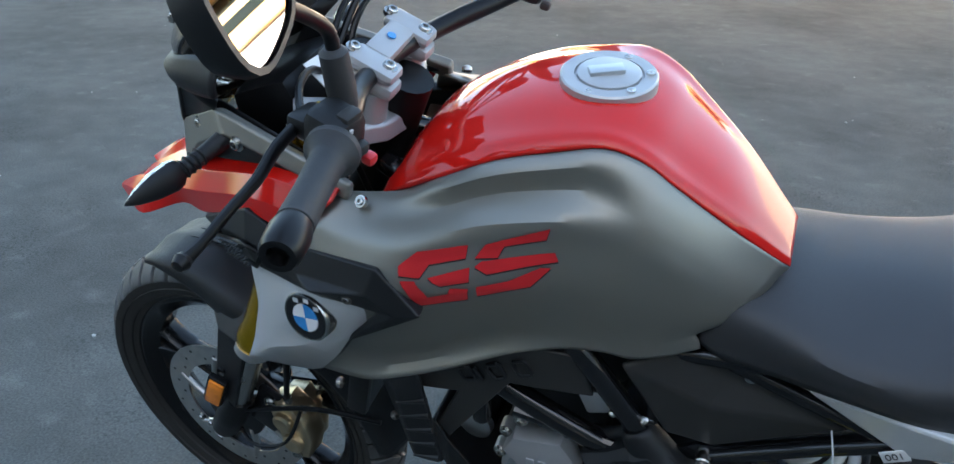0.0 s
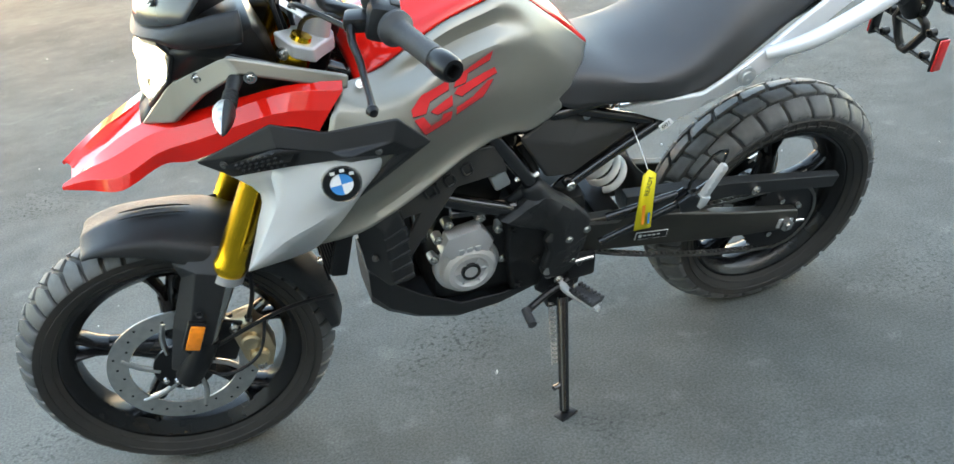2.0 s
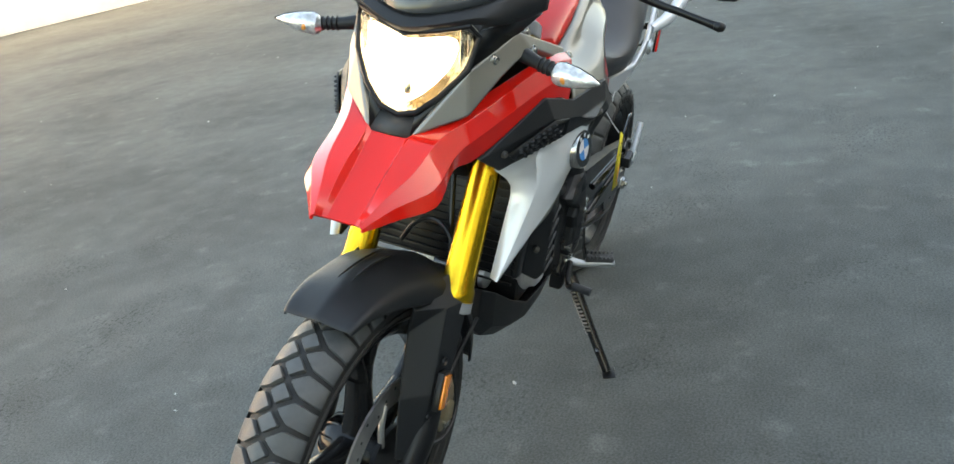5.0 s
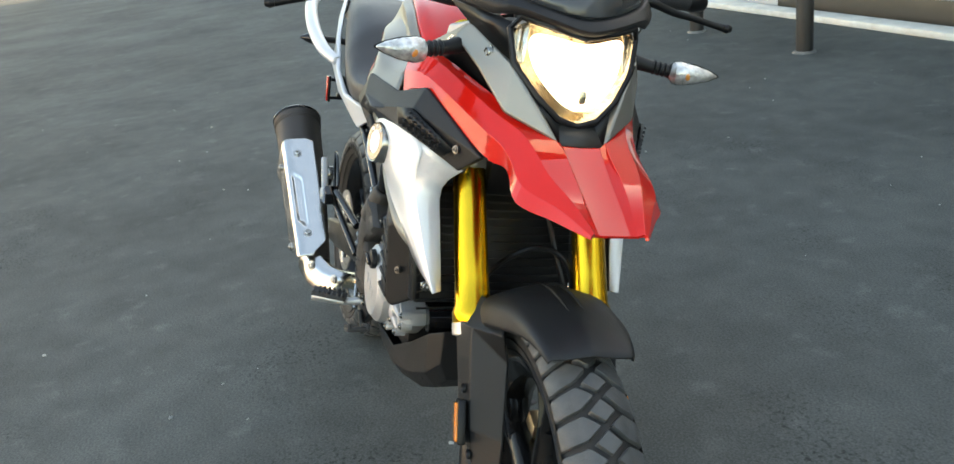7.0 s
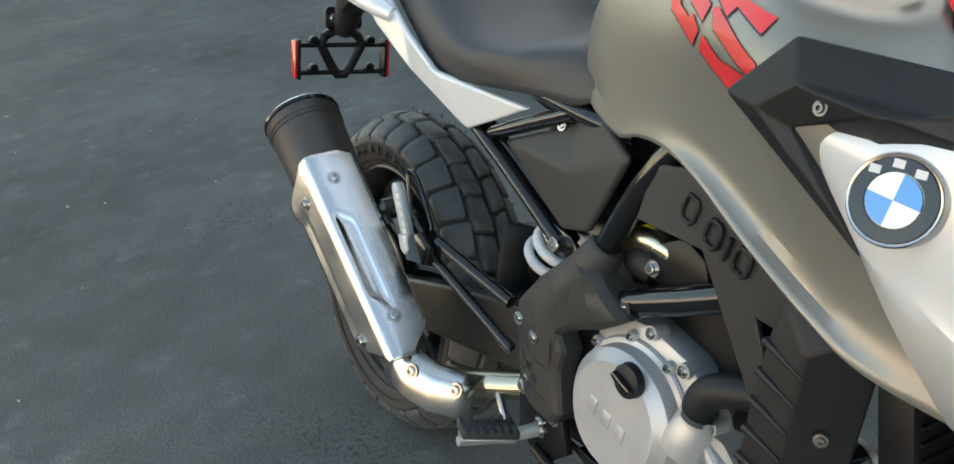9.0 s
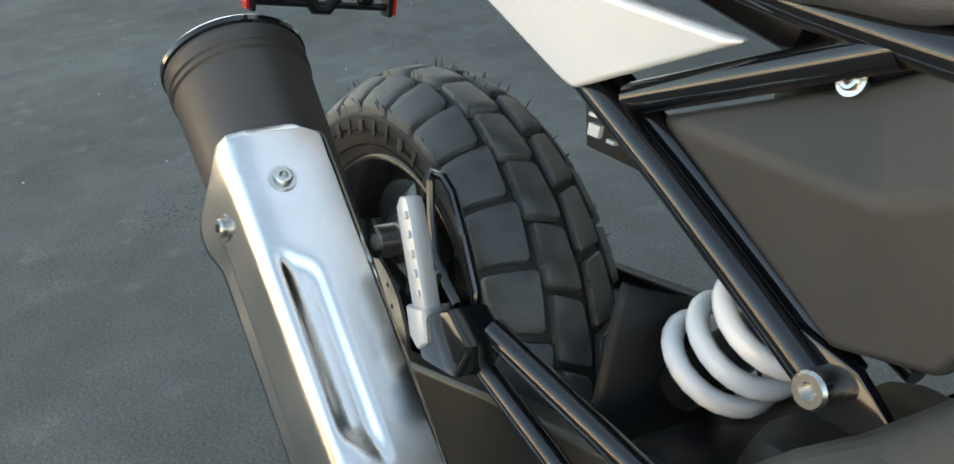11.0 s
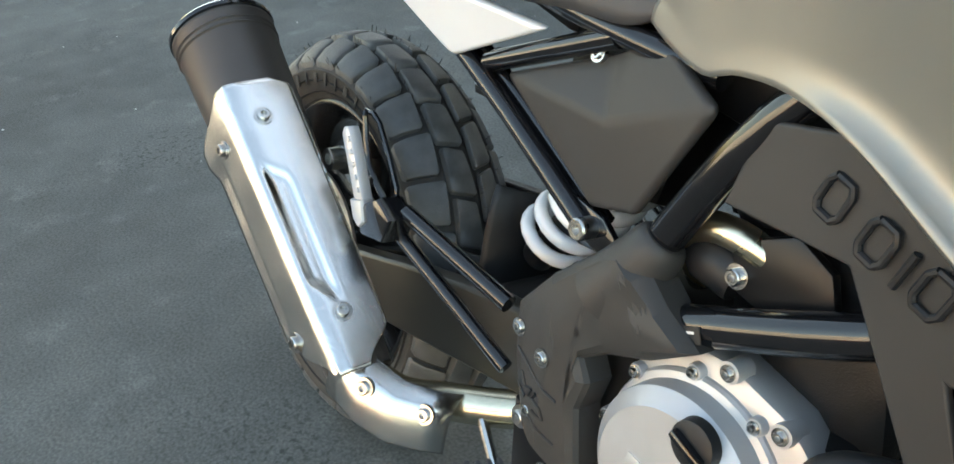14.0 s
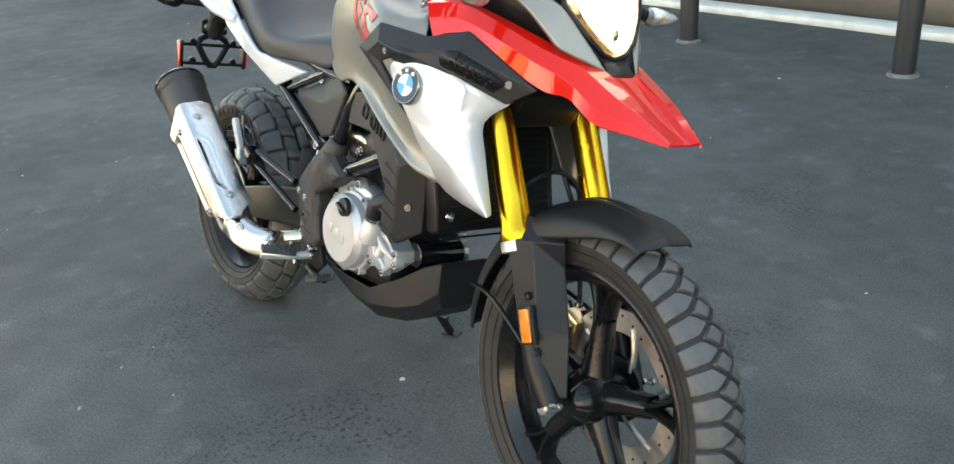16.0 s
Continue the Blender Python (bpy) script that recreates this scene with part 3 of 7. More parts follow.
    # silver air scoop
    S = [  # rear hem, crease, two rows of the face, front edge
        [(0.9655, 0.211, 0.8405), (0.995, 0.208, 0.802), (1.031, 0.201, 0.760), (1.060, 0.190, 0.715), (1.090, 0.178, 0.675), (1.132, 0.166, 0.635), (1.236, 0.158, 0.6165)],
        [(0.970, 0.2125, 0.844), (1.000, 0.2115, 0.806), (1.0343, 0.206, 0.765), (1.0736, 0.208, 0.747), (1.1216, 0.204, 0.722), (1.175, 0.191, 0.690), (1.240, 0.163, 0.621)],
        [(0.976, 0.216, 0.848), (1.020, 0.221, 0.815), (1.066, 0.217, 0.780), (1.105, 0.207, 0.752), (1.145, 0.199, 0.720), (1.186, 0.187, 0.687), (1.243, 0.163, 0.621)],
        [(0.988, 0.215, 0.853), (1.050, 0.229, 0.842), (1.105, 0.215, 0.800), (1.142, 0.201, 0.757), (1.167, 0.193, 0.720), (1.199, 0.182, 0.682), (1.246, 0.162, 0.621)],
        [(0.998, 0.211, 0.858), (1.085, 0.217, 0.868), (1.165, 0.183, 0.846), (1.172, 0.188, 0.777), (1.193, 0.181, 0.725), (1.216, 0.172, 0.675), (1.247, 0.161, 0.620)],
    ]
    bm = grid(bmesh.new(), S[1:], 3, 3)
    grid(bm, S[:2], 3, 3)
    lip = [(1.165, 0.183, 0.846), (1.172, 0.188, 0.777), (1.193, 0.181, 0.725), (1.216, 0.172, 0.675), (1.247, 0.161, 0.620)]
    back = [(1.235, 0.133, 0.814), (1.194, 0.150, 0.775), (1.208, 0.150, 0.720), (1.224, 0.148, 0.672), (1.242, 0.147, 0.622)]
    grid(bm, [[a, b] for a, b in zip(lip, back)], 2, 3)
    scoop = part("air_scoop", flip(bm, s), SILVER, bike, "silver painted air scoop with a round badge", solid=0.005, angle=28, out=s)
    liner = [[(x - 0.004, y - 0.010, z) for x, y, z in r] for r in S]
    part("liner", flip(grid(bmesh.new(), liner, 2, 2), s), BLACK, scoop, "black plastic liner inside the scoop", solid=0.003, out=s)
    # round badge
    n = Vector((0.15, 0.97, 0.17)).normalized()
    o = Vector((1.064, 0.2275, 0.816))
    bdg = part("badge", flip(lathe(bmesh.new(), [(-0.012, 0.034), (0.004, 0.034), (0.0065, 0.0325), (0.006, 0.031), (0.005, 0.031), (0.005, 0)], o, n, 40, cap=False), s), CHROME, bike, "round enamel badge, blue and white quarters in a black ring")
    part("ring", flip(lathe(bmesh.new(), [(0.0052, 0.0308), (0.0062, 0.030), (0.0062, 0.0205), (0.0052, 0.020)], o, n, 40, cap=False), s), GLOSSBLACK, bdg)
    x, z = Vector((1, 0, 0)), Vector((0, 0, 1))
    ax = (x - n * x.dot(n)).normalized()
    az = (z - n * z.dot(n)).normalized()
    for k in range(4):
        bm = bmesh.new()
        pts = [o + n * 0.0064] + [o + n * 0.0064 + (ax * math.cos(w) + az * math.sin(w)) * 0.0195 for w in (math.radians(90 * k + 15 * j - 8) for j in range(7))]
        sheet(bm, pts, [tuple(range(8))])
        part("quarter", flip(bm, s), BLUE if (k % 2) == (s > 0) else WHITE, bdg)
    for k in (-1, 0, 1):
        w = math.radians(97 + 38 * k)
        c = o + n * 0.0066 + (ax * math.cos(w) + az * math.sin(w)) * 0.0255
        bm = sheet(bmesh.new(), [c + ax * a + az * b for a, b in ((-0.004, -0.003), (0.004, -0.003), (0.004, 0.003), (-0.004, 0.003))], [(0, 1, 2, 3)])
        part("mark", flip(bm, s), LABEL_WHITE, bdg)
    # grey headlight bracket
    P = [(1.357, 0.036, 0.888), (1.292, 0.093, 0.984), (1.200, 0.135, 1.034), (1.015, 0.160, 0.974), (1.020, 0.164, 0.950), (1.185, 0.153, 1.008), (1.245, 0.132, 0.972), (1.300, 0.104, 0.918)]
    part("headlight_bracket", flip(sheet(bmesh.new(), P, [(0, 1, 7), (1, 6, 7), (1, 2, 5, 6), (2, 3, 4, 5)]), s), GREY, bike, "matte grey bracket beside the headlight", solid=0.016, bevel=0.005, out=s)
    # front indicator
    ind = holder("front_indicator", bike, "clear-lens indicator on a black rubber stalk")
    part("stalk", flip(tube(bmesh.new(), [(1.185, 0.130, 1.000), (1.200, 0.168, 0.992), (1.211, 0.206, 0.987)], [0.014, 0.0105, 0.0098], 14), s), BLACK, ind)
    for name, material, grow, keep in (("housing", BLACK, 1.0, -1), ("lens", CRYSTAL, 0.96, 1)):
        bm = lathe(bmesh.new(), [(-0.008, 0.010), (0.0, 0.022), (0.010, 0.0245), (0.035, 0.0205), (0.060, 0.0115), (0.074, 0.003), (0.076, 0)], (0, 0, 0), (0, 1, 0), 24, cap=False)
        for v in bm.verts:
            v.co *= grow
            v.co.z *= 0.8
            v.co.x = 0.5 * min(v.co.x, 0.0) - 0.001 if keep < 0 else 0.9 * max(v.co.x, 0.0)
        bm.transform(pose(1.214, 0.208, 0.986, 1, 0, -14))
        part(name, flip(bm, s), material, ind)
    for k in range(4):
        part("stalk_ring", flip(lathe(bmesh.new(), [(-0.002, 0.0105), (0.0, 0.0125), (0.002, 0.0105)], (1.2035 + 0.0022 * k, 0.178 + 0.008 * k, 0.9908 - 0.001 * k), (0.28, 0.95, -0.12), 16), s), BLACK, ind)
    part("bulb", flip(lathe(bmesh.new(), [(-0.004, 0.0075), (0.003, 0.007), (0.005, 0.0045), (0.006, 0)], (1.2325, 0.224, 0.984), (0.9, 0.35, 0.0), 16, cap=False), s), BULB, ind, "amber bulb behind the lens")


for s in (1, -1):
    body_side(s)

# red beak: long faces that meet in ridges, two pointed tips and a sunken middle
BEAK = [  # lower hem, side crease, top face, inner edge
    [(1.082, 0.198, 0.905), (1.058, 0.193, 0.936), (1.032, 0.180, 0.960), (1.028, 0.164, 0.969)],
    [(1.150, 0.178, 0.916), (1.143, 0.177, 0.941), (1.128, 0.161, 0.965), (1.118, 0.146, 0.970)],
    [(1.280, 0.120, 0.851), (1.266, 0.127, 0.893), (1.262, 0.110, 0.916), (1.262, 0.090, 0.926)],
    [(1.335, 0.101, 0.843), (1.335, 0.105, 0.870), (1.337, 0.080, 0.893), (1.352, 0.038, 0.892)],
    [(1.4075, 0.110, 0.8165), (1.402, 0.101, 0.838), (1.410, 0.069, 0.858), (1.425, 0.034, 0.855)],
    [(1.462, 0.075, 0.807), (1.460, 0.069, 0.824), (1.462, 0.051, 0.833), (1.462, 0.033, 0.829)],
    [(1.509, 0.042, 0.798), (1.508, 0.041, 0.803), (1.506, 0.036, 0.806), (1.497, 0.030, 0.800)],
]
bm = bmesh.new()
for sgn in (1, -1):
    for i in range(3):
        grid(bm, [[(x, y * sgn, z) for x, y, z in row[i:i + 2]] for row in BEAK], 2, 5)
    inner = [row[3] for row in BEAK[3:]]
    middle = [(1.354, 0, 0.884), (1.425, 0, 0.839), (1.462, 0, 0.817), (1.494, 0, 0.799)]
    foot = [(x, 0.75 * p[1], 0.15 * p[2] + 0.85 * z) for p, (x, _, z) in zip(inner, middle)]
    for a, b in ((inner, foot), (foot, middle)):
        grid(bm, [[(x, y * sgn, z) for x, y, z in (p, q)] for p, q in zip(a, b)], 2, 5)
part("beak", bm, RED, bike, "glossy red front beak", solid=0.005, bevel=0.003, out=2)

# headlight
head = holder("headlight", bike, "lit headlight behind a clear lens")
HL = [(1.318, 0.0, 1.031), (1.310, 0.046, 1.041), (1.289, 0.088, 1.051), (1.274, 0.099, 1.034), (1.289, 0.092, 0.986), (1.316, 0.060, 0.944), (1.329, 0.030, 0.918), (1.329, 0.0, 0.909)]
ring = HL + [(x, -y, z) for x, y, z in HL[-2:0:-1]]


def lens_bowl(deep, shrink):
    bm = bmesh.new()
    c = Vector((1.300, 0, 0.985))
    outer = [Vector(p) for p in ring]
    mid = [c + (p - c) * 0.62 * shrink + Vector((deep * 0.75, 0, 0)) for p in outer]
    cen = c + Vector((deep, 0, 0))
    v0 = [bm.verts.new(c + (p - c) * shrink) for p in outer]
    v1 = [bm.verts.new(p) for p in mid]
    v2 = bm.verts.new(cen)
    for i in range(len(v0)):
        j = (i + 1) % len(v0)
        bm.faces.new((v0[i], v0[j], v1[j], v1[i]))
        bm.faces.new((v1[i], v1[j], v2))
    return bm


part("lens", lens_bowl(0.034, 1.0), LENS, head, "clear curved lens", sub=2)
part("reflector", lens_bowl(-0.05, 0.97), REFLECTOR, head, sub=1)
part("lit_bowl", lens_bowl(-0.012, 0.74), LAMP, head, "glowing headlight bowl", sub=2)
part("bulb_shield", box(bmesh.new(), (1.308, 0.008, 0.948), (0.014, 0.012, 0.020), (0, 0, 0), 0.004), BRASS, head)
for s in (1, -1):
    # stepped side facets of the reflector
    for k in (2, 3):
        y = 0.056 + 0.0105 * k
        part("reflector_step", flip(box(bmesh.new(), (1.283 - 0.0035 * k, y, 1.004 + 0.004 * k), (0.016, 0.005, 0.074 - 0.012 * k), (8, 0, -38), 0.0015), s), REFLECTOR, head)
part("rim_gasket", tube(bmesh.new(), [Vector(p) for p in ring], 0.005, 8, closed=True), SATIN, head)
bm = sheet(bmesh.new(), [(1.355, 0.034, 0.886), (1.355, -0.034, 0.886), (1.328, -0.030, 0.912), (1.328, 0.030, 0.912)], [(0, 1, 2, 3)])
part("chin_panel", bm, DKGREY, head, solid=0.004)
for s in (1, -1):
    part("chin_cheek", flip(sheet(bmesh.new(), [(1.355, 0.034, 0.886), (1.328, 0.028, 0.914), (1.312, 0.058, 0.942), (1.286, 0.090, 0.984), (1.272, 0.088, 0.966), (1.302, 0.064, 0.920)], [(0, 1, 2, 5), (2, 3, 4, 5)]), s), SATIN, head, solid=0.004)

# nose fairing over the headlight
NOSE = [  # lower edge, bulge, upper edge
    [(1.319, 0.0, 1.032), (1.311, 0.047, 1.042), (1.290, 0.090, 1.053), (1.258, 0.121, 1.050), (1.212, 0.146, 1.056), (1.169, 0.166, 1.066)],
    [(1.328, 0.0, 1.042), (1.318, 0.049, 1.052), (1.292, 0.096, 1.064), (1.260, 0.127, 1.066), (1.214, 0.150, 1.078), (1.166, 0.165, 1.086)],
    [(1.315, 0.0, 1.058), (1.302, 0.050, 1.066), (1.274, 0.093, 1.078), (1.244, 0.123, 1.092), (1.205, 0.138, 1.104), (1.164, 0.148, 1.110)],
]
nose = part("nose_fairing", grid(bmesh.new(), [[(x, -y, z) for x, y, z in r[:0:-1]] + r for r in NOSE], 4, 3), BLACK, bike, "black grained nose fairing above the headlight", solid=0.006, out=2)
for s in (1, -1):
    N = [(1.276, 0.101, 1.042), (1.291, 0.093, 0.986), (1.205, 0.132, 1.026), (1.172, 0.160, 1.060), (1.256, 0.117, 1.048)]
    part("fairing_infill", flip(sheet(bmesh.new(), N, [(0, 1, 2, 4), (4, 2, 3)]), s), SATIN, nose, solid=0.004, out=s)
# windscreen
SC = [[(1.304, 0, 1.050), (1.293, 0.045, 1.057), (1.264, 0.090, 1.069), (1.238, 0.118, 1.086)], [(1.318, 0, 1.070), (1.305, 0.047, 1.076), (1.272, 0.096, 1.090), (1.236, 0.124, 1.102)], [(1.280, 0, 1.14), (1.268, 0.045, 1.145), (1.235, 0.092, 1.149), (1.192, 0.118, 1.150)], [(1.20, 0, 1.225), (1.193, 0.04, 1.226), (1.175, 0.078, 1.222), (1.15, 0.098, 1.212)]]
rows = [[(x, -y, z) for x, y, z in r[:0:-1]] + r for r in SC]
screen = part("windscreen", grid(bmesh.new(), rows, 3, 4), SCREEN, bike, "small smoked grey windscreen", solid=0.004, out=2)
for s in (1, -1):
    part("bolt", bolt(bmesh.new(), (1.2845, 0.066 * s, 1.112), (0.8, 0.3 * s, 0.5), 0.006, 0.004), CHROME, screen)
# instrument cluster
dash = holder("instrument_cluster", bike, "black instrument cluster with a grey display")
part("housing", box(bmesh.new(), (1.135, 0, 1.150), (0.035, 0.175, 0.115), (0, -28, 0), 0.012), BLACK, dash)
part("display", box(bmesh.new(), (1.118, 0, 1.158), (0.004, 0.120, 0.075), (0, -28, 0), 0.002), DISPLAY, dash)
part("button", box(bmesh.new(), (1.133, 0.074, 1.118), (0.012, 0.014, 0.010), (0, -28, 0), 0.003), DKGREY, dash)

# seat
SEAT = [  # x, middle z, shoulder y z, flank y z, hem y z
    (0.615, 0.842, 0.050, 0.840, 0.100, 0.824, 0.112, 0.794),
    (0.585, 0.862, 0.055, 0.858, 0.108, 0.840, 0.119, 0.780),
    (0.535, 0.862, 0.068, 0.857, 0.122, 0.836, 0.128, 0.781),
    (0.455, 0.850, 0.094, 0.840, 0.146, 0.822, 0.140, 0.777),
    (0.370, 0.867, 0.108, 0.852, 0.158, 0.826, 0.150, 0.774),
    (0.300, 0.913, 0.108, 0.895, 0.156, 0.852, 0.152, 0.784),
    (0.240, 0.956, 0.102, 0.940, 0.150, 0.890, 0.152, 0.824),
    (0.120, 0.988, 0.092, 0.980, 0.132, 0.940, 0.136, 0.888),
    (0.000, 0.996, 0.080, 0.990, 0.112, 0.964, 0.114, 0.936),
    (-0.130, 0.998, 0.062, 0.994, 0.085, 0.978, 0.086, 0.962),
    (-0.160, 0.985, 0.050, 0.984, 0.075, 0.975, 0.076, 0.965),
]
rows = []
for x, zc, y1, z1, y2, z2, y3, z3 in SEAT:
    half = [(x, 0, zc), (x, y1, z1), (x, y2, z2), (x, y3, z3)]
    rows.append([(a, -b, c) for a, b, c in half[:0:-1]] + half)
seat = part("seat", grid(bmesh.new(), rows, 4, 4), VINYL, bike, "black grained vinyl seat", solid=0.01, out=2)
part("seat_front", sheet(bmesh.new(), rows[0], [tuple(range(7))]), VINYL, seat)

for s in (1, -1):
    # tail panel
    T = [(0.490, 0.116, 0.755), (0.325, 0.169, 0.779), (0.250, 0.176, 0.826), (0.110, 0.158, 0.898), (-0.020, 0.132, 0.950), (-0.200, 0.095, 0.985), (0.374, 0.136, 0.703), (0.262, 0.168, 0.768), (0.150, 0.172, 0.822), (0.030, 0.148, 0.880), (-0.100, 0.120, 0.930), (-0.220, 0.085, 0.955)]
    F = [(0, 1, 6), (1, 2, 7, 6), (2, 3, 8, 7), (3, 4, 9, 8), (4, 5, 11, 10, 9)]
    tail = part("tail_panel", flip(sheet(bmesh.new(), T, F), s), SILVER, bike, "silver painted tail side panel", solid=0.012, bevel=0.005, out=s)
    if s > 0:
        part("bolt", bolt(bmesh.new(), (0.243, 0.180, 0.806), (0, 1, 0), 0.013, 0.006), ALU, tail)
    # grab rail
    part("grab_rail", flip(tube(bmesh.new(), [(0.20, 0.168, 0.842), (0.13, 0.198, 0.868), (0.02, 0.212, 0.918), (-0.12, 0.198, 0.968), (-0.24, 0.150, 0.990), (-0.27, 0.085, 0.985)], [0.012, 0.017, 0.018, 0.017, 0.016, 0.014], 12), s), SILVER, bike, "silver passenger grab rail")
    # rear indicator
    ind = holder("rear_indicator", bike, "black rear indicator on a short stalk")
    part("stalk", flip(tube(bmesh.new(), [(-0.255, 0.03, 0.845), (-0.262, 0.10, 0.85), (-0.265, 0.145, 0.85)], 0.010, 10), s), BLACK, ind)
    part("housing", flip(lathe(bmesh.new(), [(-0.012, 0.008), (0, 0.019), (0.012, 0.021), (0.04, 0.015), (0.065, 0.003), (0.066, 0)], (-0.262, 0.145, 0.850), (-0.2, 1, 0), 16, cap=False), s), GLOSSBLACK, ind)
part("seat_tray", box(bmesh.new(), (0.20, 0, 0.845), (0.62, 0.17, 0.05), (0, 14, 0), 0.015), SATIN, bike, "black tray under the seat")
# tail underside, rear lamp and plate holder
part("tail_unit", box(bmesh.new(), (-0.17, 0, 0.945), (0.26, 0.17, 0.07), (0, 8, 0), 0.015), BLACK, bike, "black tail unit under the seat")
part("rear_lamp", box(bmesh.new(), (-0.305, 0, 0.955), (0.03, 0.10, 0.05), (0, -20, 0), 0.008), REDREFL, bike, "red rear lamp")
part("tail_stem", box(bmesh.new(), (-0.245, 0, 0.862), (0.10, 0.10, 0.11), (0, -32, 0), 0.018), BLACK, bike, "black plastic stem under the tail")
holder_ob = holder("plate_holder", bike, "black plate holder with red side reflectors")
holder_ob.location = (-0.004, 0, 0.012)
part("stem", tube(bmesh.new(), [(-0.20, 0, 0.905), (-0.262, 0, 0.855), (-0.305, 0, 0.785), (-0.335, 0, 0.735)], [0.04, 0.04, 0.030, 0.022], 12), BLACK, holder_ob)
for z in (0.706, 0.648):
    part("bar", tube(bmesh.new(), [(-0.338, -0.098, z), (-0.338, 0.098, z)], 0.0055, 10), SATIN, holder_ob)
    for s in (1, -1):
        part("boss", lathe(bmesh.new(), [(-0.008, 0.010), (0.008, 0.010), (0.009, 0.007), (0.004, 0.005), (0.004, 0)], (-0.338, 0.066 * s, z + 0.009), (1, 0, 0), 16), SATIN, holder_ob)
part("triangle", tube(bmesh.new(), [Vector((-0.34, y, z)) for y, z in ((-0.048, 0.706), (-0.040, 0.724), (-0.018, 0.736), (0.018, 0.736), (0.040, 0.724), (0.048, 0.706), (0.022, 0.660), (0.008, 0.642), (-0.008, 0.642), (-0.022, 0.660))], 0.0105, 10, closed=True), SATIN, holder_ob)
part("mount_plate", box(bmesh.new(), (-0.334, 0, 0.762), (0.012, 0.082, 0.046), (0, -12, 0), 0.010), SATIN, holder_ob)
for s in (1, -1):
    part("bolt", bolt(bmesh.new(), (-0.327, 0.026 * s, 0.764), (1, 0, 0.2), 0.007, 0.006), CHROME, holder_ob)
    part("side_bar", box(bmesh.new(), (-0.338, 0.101 * s, 0.677), (0.027, 0.007, 0.084), (0, 0, 0), 0.002), SATIN, holder_ob)
    part("reflector", box(bmesh.new(), (-0.338, 0.108 * s, 0.677), (0.025, 0.006, 0.078), (0, 0, 0), 0.002), REDREFL, holder_ob, "red side reflector")

# ---- the front end is steered a little to the right ----
AXIS_FOOT, AXIS = Vector((1.518, 0, 0)), Vector((-0.449, 0, 0.893))
STEERED = 5.0


def turned(share=1.0):
    return Matrix.Translation(AXIS_FOOT + Vector((0, 0.006 * min(share, 1.0), 0))) @ Matrix.Rotation(radians(-STEERED * share), 4, AXIS) @ Matrix.Translation(-AXIS_FOOT)


def steer(ob, share=1.0):
    ob.matrix_basis = turned(share) @ ob.matrix_basis
    return ob


